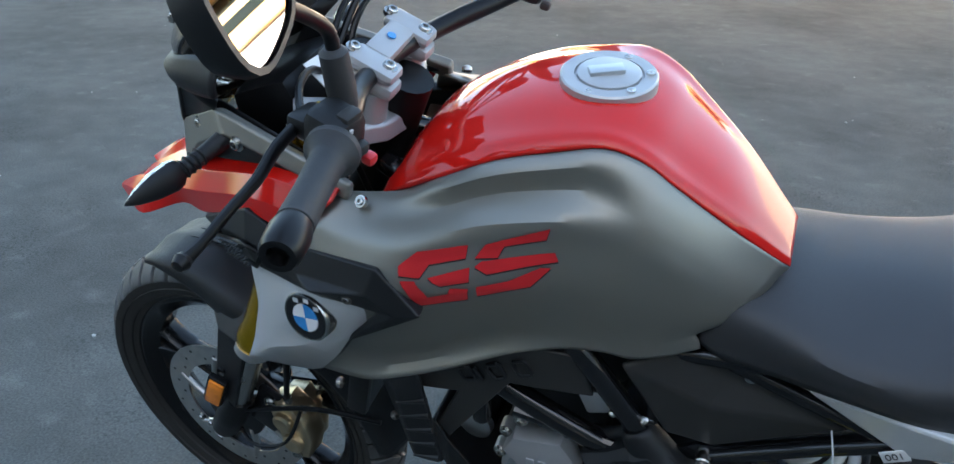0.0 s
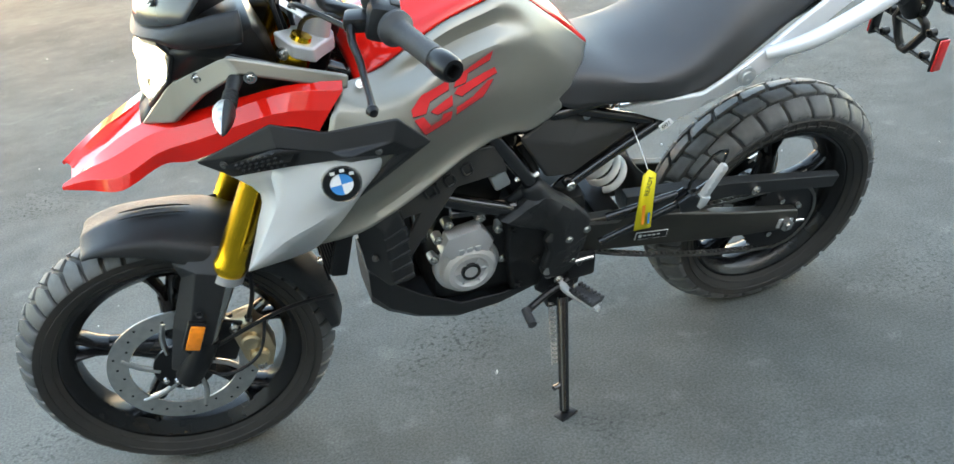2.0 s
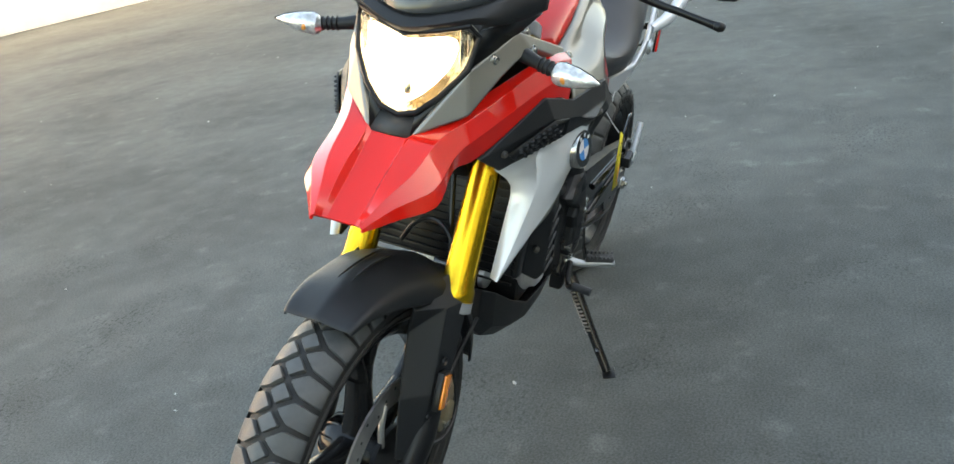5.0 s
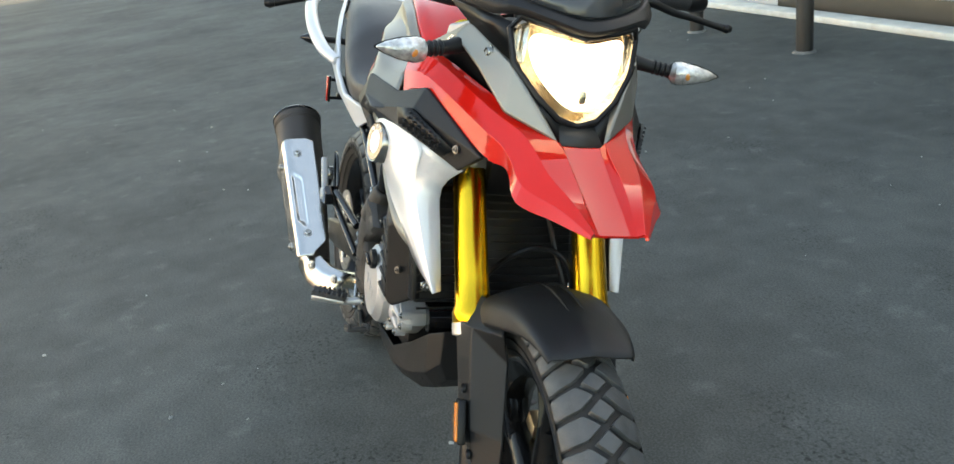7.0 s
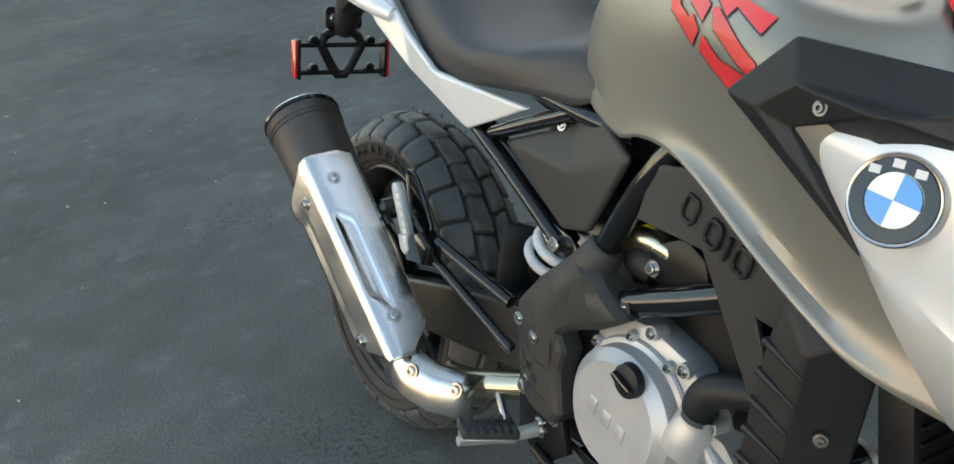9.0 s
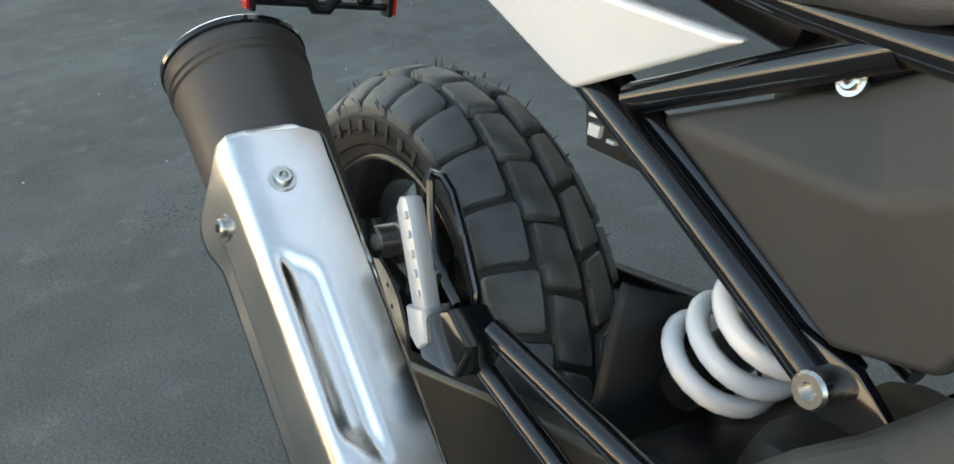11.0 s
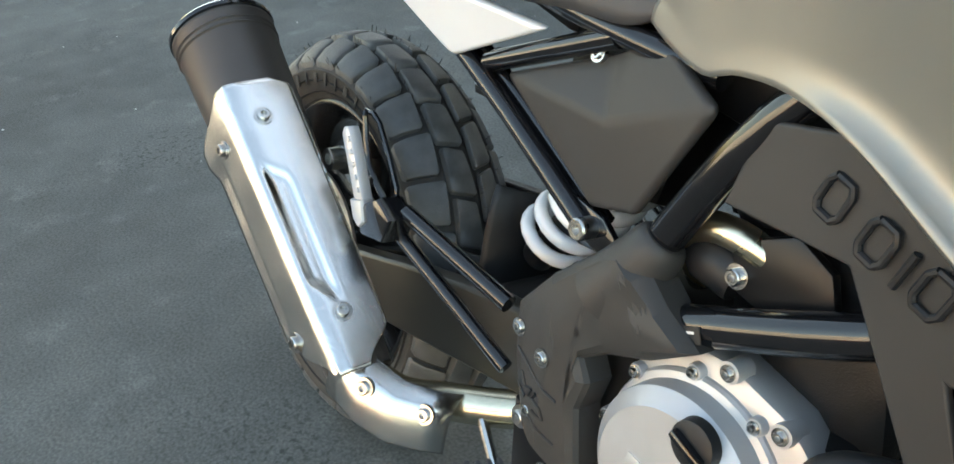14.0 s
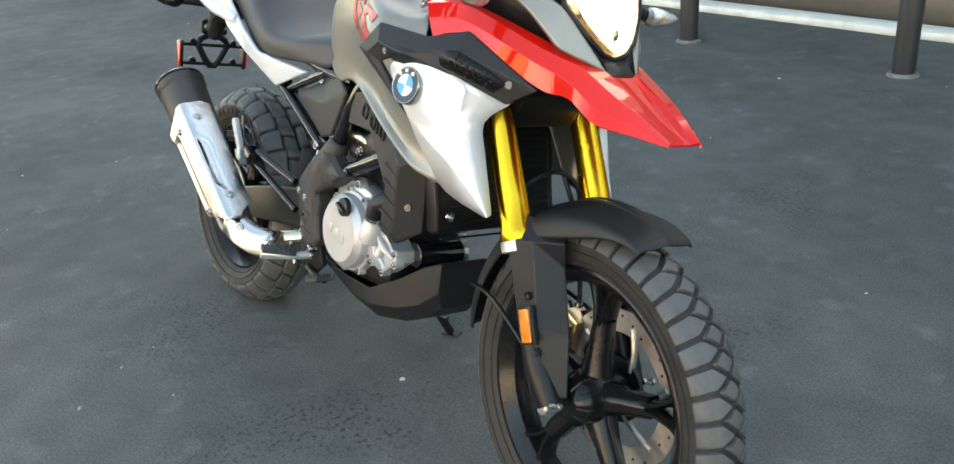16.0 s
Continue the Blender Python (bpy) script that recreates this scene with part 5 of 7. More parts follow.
# ---- handlebar ----
bars = holder("handlebar", bike, "black handlebar with rubber grips and silver clamps")
part("bar", tube(bmesh.new(), [turned(2.6) @ Vector((0.934, -0.385, 1.096)), turned(2.6) @ Vector((0.955, -0.27, 1.093)), turned(2.6) @ Vector((0.990, -0.165, 1.078)), turned(2.6) @ Vector((1.020, -0.09, 1.064)), (1.022, 0, 1.060), (1.020, 0.09, 1.064), (0.990, 0.165, 1.078), (0.955, 0.27, 1.093), (0.934, 0.385, 1.096)], 0.0125, 14), SATIN, bars)
for s in (1, -1):
    part("riser", flip(tube(bmesh.new(), [(1.044, 0.051, 1.000), (1.028, 0.051, 1.040)], [0.026, 0.020], 18), s), ALUPAINT, bars)
    part("clamp_foot", flip(box(bmesh.new(), (1.026, 0.051, 1.050), (0.064, 0.036, 0.022), (0, -26, 0), 0.009), s), ALUPAINT, bars)
    part("clamp_top", flip(box(bmesh.new(), (1.022, 0.051, 1.070), (0.066, 0.038, 0.018), (0, -26, 0), 0.009), s), ALUPAINT, bars)
    for q in ((1.045, 0.051, 1.089), (1.003, 0.051, 1.069)):
        part("clamp_bolt", flip(bolt(bmesh.new(), q, (-0.44, 0, 0.9), 0.007, 0.006), s), CHROME, bars)
    g0, g1 = Vector((0.957, 0.262, 1.093)), Vector((0.926, 0.398, 1.096))
    ax = (g1 - g0)
    L_ = ax.length
    part("grip", flip(lathe(bmesh.new(), [(-0.006, 0.022), (-0.002, 0.0275), (0.006, 0.0275), (0.016, 0.019), (0.024, 0.0175), (L_ * 0.5, 0.0165), (L_ - 0.022, 0.0175), (L_ - 0.020, 0.0145)], g0, ax, 28), s), GRIP, bars, "ribbed black rubber grip")
    part("bar_end", flip(lathe(bmesh.new(), [(L_ - 0.020, 0.017), (L_ - 0.008, 0.0195), (L_ + 0.016, 0.0185), (L_ + 0.022, 0.016), (L_ + 0.022, 0.010), (L_ + 0.010, 0.009), (L_ + 0.010, 0)], g0, ax, 28, cap=False), s), SATIN, bars, "black bar-end weight")
    part("switch_box", flip(box(bmesh.new(), (0.968, 0.238, 1.096), (0.050, 0.046, 0.058), (0, -15, -13), 0.012), s), BLACK, bars)
    part("switch_button", flip(box(bmesh.new(), (0.948, 0.238, 1.118), (0.016, 0.024, 0.012), (0, -15, -13), 0.004), s), DKGREY, bars)
    part("switch_rocker", flip(box(bmesh.new(), (0.940, 0.240, 1.085), (0.012, 0.016, 0.014), (0, -15, -13), 0.004), s), DKGREY if s > 0 else REDREFL, bars)
    part("signal_switch", flip(box(bmesh.new(), (0.940, 0.228, 1.066), (0.014, 0.014, 0.012), (0, -15, -13), 0.004), s), LOGO_RED if s > 0 else DKGREY, bars)
    for k in range(3):
        part("switch_mark", flip(box(bmesh.new(), (0.9415, 0.225 + 0.012 * k, 1.100 + 0.004 * k), (0.002, 0.004, 0.005), (0, -15, -13)), s), LABEL_WHITE, bars)
    part("lever_perch", flip(box(bmesh.new(), (0.998, 0.222, 1.094), (0.050, 0.040, 0.026), (0, 0, -18), 0.008), s), SATIN, bars)
    part("lever", flip(tube(bmesh.new(), [(1.014, 0.226, 1.094), (1.022, 0.262, 1.085), (1.022, 0.302, 1.074), (1.026, 0.340, 1.068), (1.030, 0.385, 1.060), (1.034, 0.408, 1.057)], [0.008, 0.008, 0.007, 0.0062, 0.006, 0.008], 10, squash=0.8), s), SATIN, bars, "black hand lever")
    part("lever_tip", flip(lathe(bmesh.new(), [(-0.010, 0), (-0.008, 0.006), (0, 0.009), (0.008, 0.006), (0.010, 0)], (1.0345, 0.410, 1.057), (0, 1, 0), 14), s), SATIN, bars)
    # mirror
    mir = holder("mirror", bike, "black rear-view mirror on a bent stalk")
    if s < 0:
        steer(mir, 2.6)
    part("stalk_boot", flip(lathe(bmesh.new(), [(0, 0.014), (0.02, 0.0155), (0.06, 0.0145), (0.065, 0.009)], (0.975, 0.200, 1.105), (0, 0.05, 1), 20), s), GRIP, mir)
    part("stalk", flip(tube(bmesh.new(), [(0.974, 0.203, 1.16), (0.974, 0.208, 1.190), (0.972, 0.245, 1.222), (0.966, 0.295, 1.255), (0.955, 0.330, 1.282)], 0.0075, 12), s), SATIN, mir)
    shell, glass = bmesh.new(), bmesh.new()
    for bmx, off, grow, deep in ((shell, 0.004, 1.0, 0.020), (glass, -0.003, 0.90, 0.001)):
        c0 = Vector((0.920, 0.380, 1.302))
        nrm = Vector((-0.90, -0.27, 0.30)).normalized()
        hx = Vector((0.29, -0.96, 0.0)).normalized()
        hz = nrm.cross(hx).normalized()
        hz = hz if hz.z > 0 else -hz
        rim_pts = []
        for k in range(32):
            w = 2 * math.pi * k / 32
            cx, cz = math.cos(w), math.sin(w)
            f = (abs(cx) ** 3 + abs(cz) ** 3) ** (-1 / 3)
            rim_pts.append((cx * f * 0.070 * grow, cz * f * 0.045 * grow * (1 - 0.12 * cx)))
        face = [bmx.verts.new(c0 + hx * a + hz * b - nrm * off) for a, b in rim_pts]
        back = [bmx.verts.new(c0 + hx * a * 0.86 + hz * b * 0.86 - nrm * (off + deep)) for a, b in rim_pts]
        if bmx is glass:
            bmx.faces.new(face)
            for v in back:
                bmx.verts.remove(v)
        else:
            lip = [bmx.verts.new(c0 + hx * a + hz * b + nrm * 0.006) for a, b in rim_pts]
            inn = [bmx.verts.new(c0 + hx * a * 0.91 + hz * b * 0.91 + nrm * 0.006) for a, b in rim_pts]
            for p, q in ((back, face), (face, lip), (lip, inn)):
                for k in range(32):
                    bmx.faces.new((p[k], p[(k + 1) % 32], q[(k + 1) % 32], q[k]))
            bmx.faces.new(back)
    part("shell", flip(shell, s), BLACK, mir)
    if s < 0:
        for ob in bars.children:
            if sum(v.co.y for v in ob.data.vertices) < -0.15 * len(ob.data.vertices):
                steer(ob, 2.6)
    part("glass", flip(glass, s), MIRROR, mir, "mirror glass")
part("clamp_bridge", box(bmesh.new(), (1.026, 0, 1.074), (0.036, 0.075, 0.016), (0, -26, 0), 0.006), ALUPAINT, bars, "cast silver bar clamp bridge")
part("bridge_badge", lathe(bmesh.new(), [(0, 0.006), (0.0015, 0.0055), (0.0015, 0)], (1.022, 0, 1.0825), (-0.44, 0, 0.9), 20, cap=False), BLUE, bars)
part("reservoir", box(bmesh.new(), (1.010, -0.200, 1.130), (0.060, 0.050, 0.040), (0, -12, 12), 0.008), BLACK, bars)
for pts in ([(1.02, 0.215, 1.085), (1.06, 0.15, 1.09), (1.08, 0.08, 1.07), (1.07, 0.03, 0.99), (1.04, 0.02, 0.90)], [(0.975, 0.21, 1.07), (1.00, 0.15, 1.065), (1.06, 0.09, 1.05), (1.075, 0.06, 0.97), (1.05, 0.06, 0.88)],
            [(1.02, -0.215, 1.085), (1.07, -0.15, 1.10), (1.09, -0.06, 1.09), (1.09, 0.0, 1.02), (1.06, 0.0, 0.90)], [(0.975, -0.21, 1.075), (1.05, -0.16, 1.12), (1.10, -0.06, 1.11), (1.10, 0.03, 1.04), (1.08, 0.04, 0.92)], [(0.97, -0.24, 1.08), (1.00, -0.17, 1.13), (1.08, -0.08, 1.12), (1.10, 0.0, 1.06)]):
    part("control_cable", tube(bmesh.new(), pts, 0.0045, 8), SATIN, bars)
tag2 = part("card_tag", box(bmesh.new(), (1.075, 0.075, 1.062), (0.050, 0.028, 0.002), (0, -40, -10), 0.0006), WHITE, bike, "small white paper tag with two black marks")
part("tag_mark", box(bmesh.new(), (1.074, 0.075, 1.0635), (0.008, 0.010, 0.001), (0, -40, -10)), LOGO_EDGE, tag2)
part("key_switch", lathe(bmesh.new(), [(0, 0.02), (0.03, 0.02), (0.034, 0.015), (0.034, 0)], (1.075, 0, 1.035), (-0.4, 0, 0.9), 20, cap=False), SATIN, bike)
part("steering_head", tube(bmesh.new(), [(1.005, 0, 1.03), (1.105, 0, 0.81)], 0.032, 18), SATIN, bike)
part("harness_cover", box(bmesh.new(), (1.17, 0, 0.985), (0.10, 0.15, 0.10), (0, 20, 0), 0.02), SATIN, bike)
for s in (1, -1):
    part("bracket_bolt", flip(bolt(bmesh.new(), (1.168, 0.150, 0.998), (0.1, 1, 0), 0.007, 0.006), s), CHROME, bike)
    part("bracket_bolt", flip(bolt(bmesh.new(), (1.245, 0.115, 0.995), (0.3, 1, 0), 0.007, 0.006), s), CHROME, bike)
    part("indicator_plate", flip(sheet(bmesh.new(), [(1.215, 0.115, 1.035), (1.03, 0.140, 0.965), (1.10, 0.130, 0.955), (1.29, 0.080, 0.915)], [(0, 1, 2, 3)]), s), SATIN, bike, solid=0.004)
    part("tank_bolt", flip(bolt(bmesh.new(), (1.000, 0.166, 0.957), (0.2, 0.7, 0.7), 0.005, 0.004), s), CHROME, bike)

# ---- frame ----
def bar(name, pts, r, material=GLOSSBLACK, parent=None, label="", seg=16, n=5):
    return part(name, tube(bmesh.new(), pts, r, seg, n), material, parent or chassis, label)


def moulded(outline, y0, y1, edge, ridges):
    """A moulded cover: walls from y0 to y1, a rounded edge, and soft ridges (line, height, width) on its face."""
    n = len(outline)
    pts = [Vector(p) for p in outline]
    turn = sum(a.x * b.y - a.y * b.x for a, b in zip(pts, pts[1:] + pts[:1]))
    def inset(d):
        ring = []
        for i, p in enumerate(pts):
            u, v = (p - pts[i - 1]).normalized(), (pts[(i + 1) % n] - p).normalized()
            q = u + v
            q = Vector((-q.y, q.x)).normalized() * (1 if turn > 0 else -1)
            ring.append(p + q * d)
        return ring
    bm = bmesh.new()
    rings = []
    for d, y in ((0.0, y0), (0.0, y1 - edge * 0.7), (edge * 0.3, y1 - edge * 0.2), (edge, y1)):
        rings.append([bm.verts.new((q.x, y, q.y)) for q in inset(d)])
    for a, b in zip(rings, rings[1:]):
        for i in range(n):
            bm.faces.new((a[i], a[(i + 1) % n], b[(i + 1) % n], b[i]))
    top = bmesh.ops.triangulate(bm, faces=[bm.faces.new(rings[-1])])["faces"]
    bmesh.ops.subdivide_edges(bm, edges=list({e for f in top for e in f.edges}), cuts=5, use_grid_fill=True)
    for v in bm.verts:
        if abs(v.co.y - y1) > 1e-5:
            continue
        w = Vector((v.co.x, v.co.z))
        lift = 0.0
        for line, high, wide in ridges:
            near = 9.0
            for a, b in zip(line, line[1:]):
                a, b = Vector(a), Vector(b)
                f = min(1.0, max(0.0, (w - a).dot(b - a) / (b - a).length_squared))
                near = min(near, (w - a.lerp(b, f)).length)
            lift = max(lift, high * (1 - min(1.0, near / (2.4 * wide))))
        v.co.y += lift
    bmesh.ops.recalc_face_normals(bm, faces=bm.faces)
    return bm


chassis = holder("frame", bike, "gloss black tubular steel frame")
for s in (1, -1):
    bar("main_tube", [(0.652, 0.118 * s, 0.590), (0.750, 0.128 * s, 0.752), (0.86, 0.105 * s, 0.86), (1.03, 0.045 * s, 0.93)], 0.0160)
    bar("lower_tube", [(0.655, 0.120 * s, 0.545), (0.845, 0.115 * s, 0.631), (0.95, 0.095 * s, 0.70), (1.07, 0.035 * s, 0.84)], 0.017)
    bar("down_tube", [(0.90, 0.105 * s, 0.64), (0.905, 0.100 * s, 0.54)], 0.014)
    bar("seat_strut", [(0.350, 0.120 * s, 0.720), (0.455, 0.118 * s, 0.668), (0.580, 0.118 * s, 0.6015)], 0.0100, n=2)
    bar("seat_strut", [(0.362, 0.100 * s, 0.720), (0.467, 0.098 * s, 0.668), (0.588, 0.098 * s, 0.6035)], 0.0095, n=2)
    bar("seat_stay", [(0.405, 0.110 * s, 0.705), (0.572, 0.108 * s, 0.768)], 0.0108)
    bar("seat_rail", [(0.680, 0.102 * s, 0.762), (0.590, 0.108 * s, 0.770), (0.45, 0.110 * s, 0.790), (0.20, 0.100 * s, 0.84), (-0.10, 0.07 * s, 0.92)], 0.0115)
    part("strut_bolt", flip(lathe(bmesh.new(), [(-0.02, 0.0105), (0.005, 0.0105), (0.007, 0.009), (0.007, 0.005), (0.002, 0.005), (0.002, 0)], (0.588, 0.128, 0.602), (0, 1, 0), 24, cap=False), s), CHROME, chassis)
    part("gusset", flip(plate(bmesh.new(), [(0.545, 0.625), (0.600, 0.615), (0.640, 0.585), (0.575, 0.580)], 0.108, 0.008, 0.002), s), GLOSSBLACK, chassis)
    for k in range(5):
        u = k / 4
        bead = bmesh.new()
        bmesh.ops.create_icosphere(bead, subdivisions=2, radius=0.006, matrix=pose(0.398 + 0.010 * u, (0.104 + 0.014 * u) * s, 0.700 + 0.008 * math.sin(5 * u)))
        part("weld_bead", bead, GLOSSBLACK, chassis)
    # swingarm pivot cover
    C = [(0.632, 0.606), (0.655, 0.616), (0.682, 0.606), (0.707, 0.586), (0.746, 0.566), (0.702, 0.535), (0.657, 0.515), (0.632, 0.497), (0.645, 0.478), (0.638, 0.446), (0.652, 0.390), (0.642, 0.372), (0.621, 0.366), (0.590, 0.376), (0.571, 0.392), (0.556, 0.430), (0.547, 0.455), (0.542, 0.490), (0.541, 0.511), (0.578, 0.556)]
    pc = part("pivot_cover", flip(moulded(C, 0.112, 0.146, 0.010, [(((0.672, 0.600), (0.622, 0.548), (0.600, 0.505), (0.604, 0.400)), 0.010, 0.018), (((0.622, 0.548), (0.680, 0.560), (0.740, 0.566)), 0.007, 0.013)]), s), DKGREY if s < 0 else BLACK, bike, "dark plastic frame cover with bolts", angle=16, out=s)
    part("collar", flip(tube(bmesh.new(), [(0.632, 0.126, 0.560), (0.656, 0.124, 0.594), (0.672, 0.123, 0.622), (0.676, 0.122, 0.630)], [0.034, 0.030, 0.0245, 0.0185], 24, n=3), s), DKGREY if s < 0 else BLACK, pc)
    bolts(pc, [((0.551, 0.146 * s, 0.487), (0, s, 0), 0.0062), ((0.597, 0.156 * s, 0.481), (0, s, 0), 0.0062), ((0.583, 0.148 * s, 0.412), (0, s, 0), 0.0062), ((0.612, 0.142 * s, 0.358), (0, s, 0), 0.0065)])
    skin = BVHTree.FromPolygons([tuple(v.co) for v in pc.data.vertices], [tuple(f.vertices) for f in pc.data.polygons])
    # moulded lines as black tubes: the shade of their recesses is put into the colour
    for line in (((0.552, 0.466), (0.620, 0.446)), ((0.560, 0.432), (0.578, 0.426)), ((0.566, 0.447), (0.576, 0.436), (0.588, 0.440), (0.584, 0.431)), ((0.596, 0.441), (0.590, 0.432), (0.604, 0.430), (0.610, 0.420), (0.594, 0.421)), ((0.590, 0.412), (0.626, 0.401))):
        trail = [Vector((a[0] + (b[0] - a[0]) * j / 5, 0, a[1] + (b[1] - a[1]) * j / 5)) for a, b in zip(line, line[1:]) for j in range(6)]
        hits = [skin.ray_cast(Vector((q.x, 0.4 * s, q.z)), Vector((0, -s, 0)))[0] for q in trail]
        part("emboss_bar", tube(bmesh.new(), [h for h in hits if h], 0.0018, 6, n=1), BLACK, pc)
    # side cover under the seat
    K = [(0.425, 0.108, 0.700), (0.560, 0.100, 0.752), (0.620, 0.112, 0.780), (0.700, 0.132, 0.745), (0.640, 0.126, 0.635), (0.580, 0.116, 0.618), (0.590, 0.126, 0.700)]
    sc = part("side_cover", flip(sheet(bmesh.new(), K, [(0, 1, 6), (1, 2, 6), (2, 3, 6), (3, 4, 6), (4, 5, 6), (5, 0, 6)]), s), DKGREY, bike, "dark grey plastic side cover", solid=0.012, bevel=0.008, out=s)
    bolts(sc, [((0.549, 0.106 * s, 0.748), (0, s, 0.2), 0.0055)])
    # passenger peg and its bracket
    pg = holder("passenger_peg_bracket", bike, "black tube bracket with a folded silver passenger peg")
    if s > 0:
        pg.location = (-0.022, 0, 0.006)
    part("upper_tube", flip(tube(bmesh.new(), [(0.530, 0.146, 0.500), (0.380, 0.175, 0.540)], 0.0095, 12), s), GLOSSBLACK, pg)
    part("lower_tube", flip(tube(bmesh.new(), [(0.540, 0.146, 0.434), (0.378, 0.174, 0.508)], 0.0085, 12), s), GLOSSBLACK, pg)
    part("peg_bolt", flip(lathe(bmesh.new(), [(0, 0.011), (0.010, 0.011), (0.012, 0.008), (0.012, 0)], (0.318, 0.186, 0.548), (-0.8, 0.5, 0.2), 6, cap=False), s), CHROME, pg)
    part("lug", flip(plate(bmesh.new(), [(0.322, 0.528), (0.364, 0.552), (0.392, 0.538), (0.380, 0.508), (0.337, 0.500)], 0.168, 0.036, 0.005), s), GLOSSBLACK, pg)
    part("hoop", flip(tube(bmesh.new(), [(0.330, 0.172, 0.535), (0.283, 0.166, 0.556), (0.262, 0.164, 0.608), (0.270, 0.164, 0.615), (0.296, 0.165, 0.610), (0.344, 0.166, 0.552), (0.344, 0.168, 0.542)], 0.0035, 8, n=2), s), GLOSSBLACK, pg)
    peg = part("peg", flip(plate(bmesh.new(), [(0.282, 0.597), (0.285, 0.606), (0.294, 0.609), (0.300, 0.603), (0.336, 0.540), (0.334, 0.530), (0.324, 0.529), (0.317, 0.537)], 0.189, 0.015, 0.003), s), ALUPAINT, pg, "silver folding peg")
    part("peg_lug", flip(plate(bmesh.new(), [(0.315, 0.534), (0.338, 0.541), (0.346, 0.518), (0.338, 0.509), (0.325, 0.514)], 0.188, 0.020, 0.004), s), ALUPAINT, pg)
    for k in range(5):
        q = Vector((0.3270, 0.201, 0.548)).lerp(Vector((0.2995, 0.201, 0.597)), k / 4)
        part("tooth", flip(box(bmesh.new(), tuple(q), (0.004, 0.010, 0.006), (0, -35, 0), 0.0012), s), ALUPAINT, peg)

# rear brake side: muffler mount boss
part("muffler_boss", lathe(bmesh.new(), [(0, 0.020), (0.010, 0.020), (0.012, 0.014), (0.030, 0.013), (0.030, 0.007), (0.022, 0.007), (0.022, 0)], (0.238, -0.166, 0.552), (0.05, -1, 0), 24, cap=False), CHROME, bike)

# ---- exhaust ----
exh = holder("exhaust", bike, "black muffler with a brushed steel heat shield")
E0, E1 = Vector((0.0218, -0.2395, 0.6477)), Vector((0.385, -0.215, 0.352))
ed = (E1 - E0).normalized()
EL = (E1 - E0).length
part("can", lathe(bmesh.new(), [(0.0, 0.056), (0.004, 0.0635), (0.010, 0.0645), (0.014, 0.0625), (0.13, 0.058), (0.28, 0.050), (EL, 0.036)], E0, ed, 48), MUFFLER, exh, "matte black muffler can")
for a in (0.022, 0.030):
    part("can_bead", lathe(bmesh.new(), [(a - 0.002, 0.062), (a, 0.0640), (a + 0.002, 0.062)], E0, ed, 48, cap=False), MUFFLER, exh)
part("end_lip", lathe(bmesh.new(), [(-0.002, 0.0635), (0.0, 0.0662), (0.005, 0.0662), (0.007, 0.0635)], E0, ed, 48, cap=False), GLOSSBLACK, exh)
part("end_ring", lathe(bmesh.new(), [(-0.005, 0.052), (-0.007, 0.058), (-0.004, 0.0625), (0.0, 0.0645)], E0, ed, 48, cap=False), STEEL, exh)
part("end_cap", lathe(bmesh.new(), [(0.002, 0.052), (-0.002, 0.045), (-0.002, 0.022), (0.02, 0.020), (0.02, 0)], E0, ed, 40, cap=False), MUFFLER, exh)
# heat shield: a curved plate over the outer upper side of the can
n0 = Vector((0.49, -0.56, 0.57))
n0 = (n0 - ed * n0.dot(ed)).normalized()
b0 = n0.cross(ed).normalized()


def around(a, deg, r):
    w = math.radians(deg)
    return E0 + ed * a + (n0 * math.cos(w) + b0 * math.sin(w)) * r


def shield_r(deg):
    """Two flat faces that meet in a soft ridge."""
    r = 0.057 / math.cos(math.radians(deg + 46 if deg < -8 else deg - 30))
    return r - 0.0035 * math.exp(-((deg + 8) / 7.0) ** 2)


def step(v, lo, hi):
    u = max(0.0, min(1.0, (v - lo) / (hi - lo)))
    return u * u * (3 - 2 * u)


def grow(a):
    return 1.06 - 0.30 * max(0.0, a - 0.16)


rows = []
NA, ND = 64, 44
for i in range(NA + 1):
    f = i / NA
    a = 0.112 + 0.362 * f
    # the plate narrows to rounded ends
    lo = -82 + 60 * (1 - step(a, 0.108, 0.150)) + 66 * step(a, 0.405, 0.470)
    hi = 58 - 22 * (1 - step(a, 0.108, 0.126)) - 34 * step(a, 0.430, 0.474)
    row = []
    for k in range(ND + 1):
        d = lo + (hi - lo) * k / ND
        r = shield_r(d) * grow(a)
        # slanted channel, narrow at its upper end and open at its foot
        along = a - 0.0009 * d
        r -= 0.007 * step(along, 0.216, 0.232) * (1 - step(along, 0.362, 0.380)) * step(d, -5, 0) * (1 - step(d, 15, 22))
        # step along the outer flank
        r -= 0.007 * (1 - step(d, -66, -54)) * step(a, 0.165, 0.195)
        row.append(tuple(around(a, d, r)))
    rows.append(row)
shield = part("heat_shield", grid(bmesh.new(), rows, 1, 1), STEEL, exh, "brushed stainless heat shield with a pressed channel", solid=0.003, angle=80, out=-1, even=False)
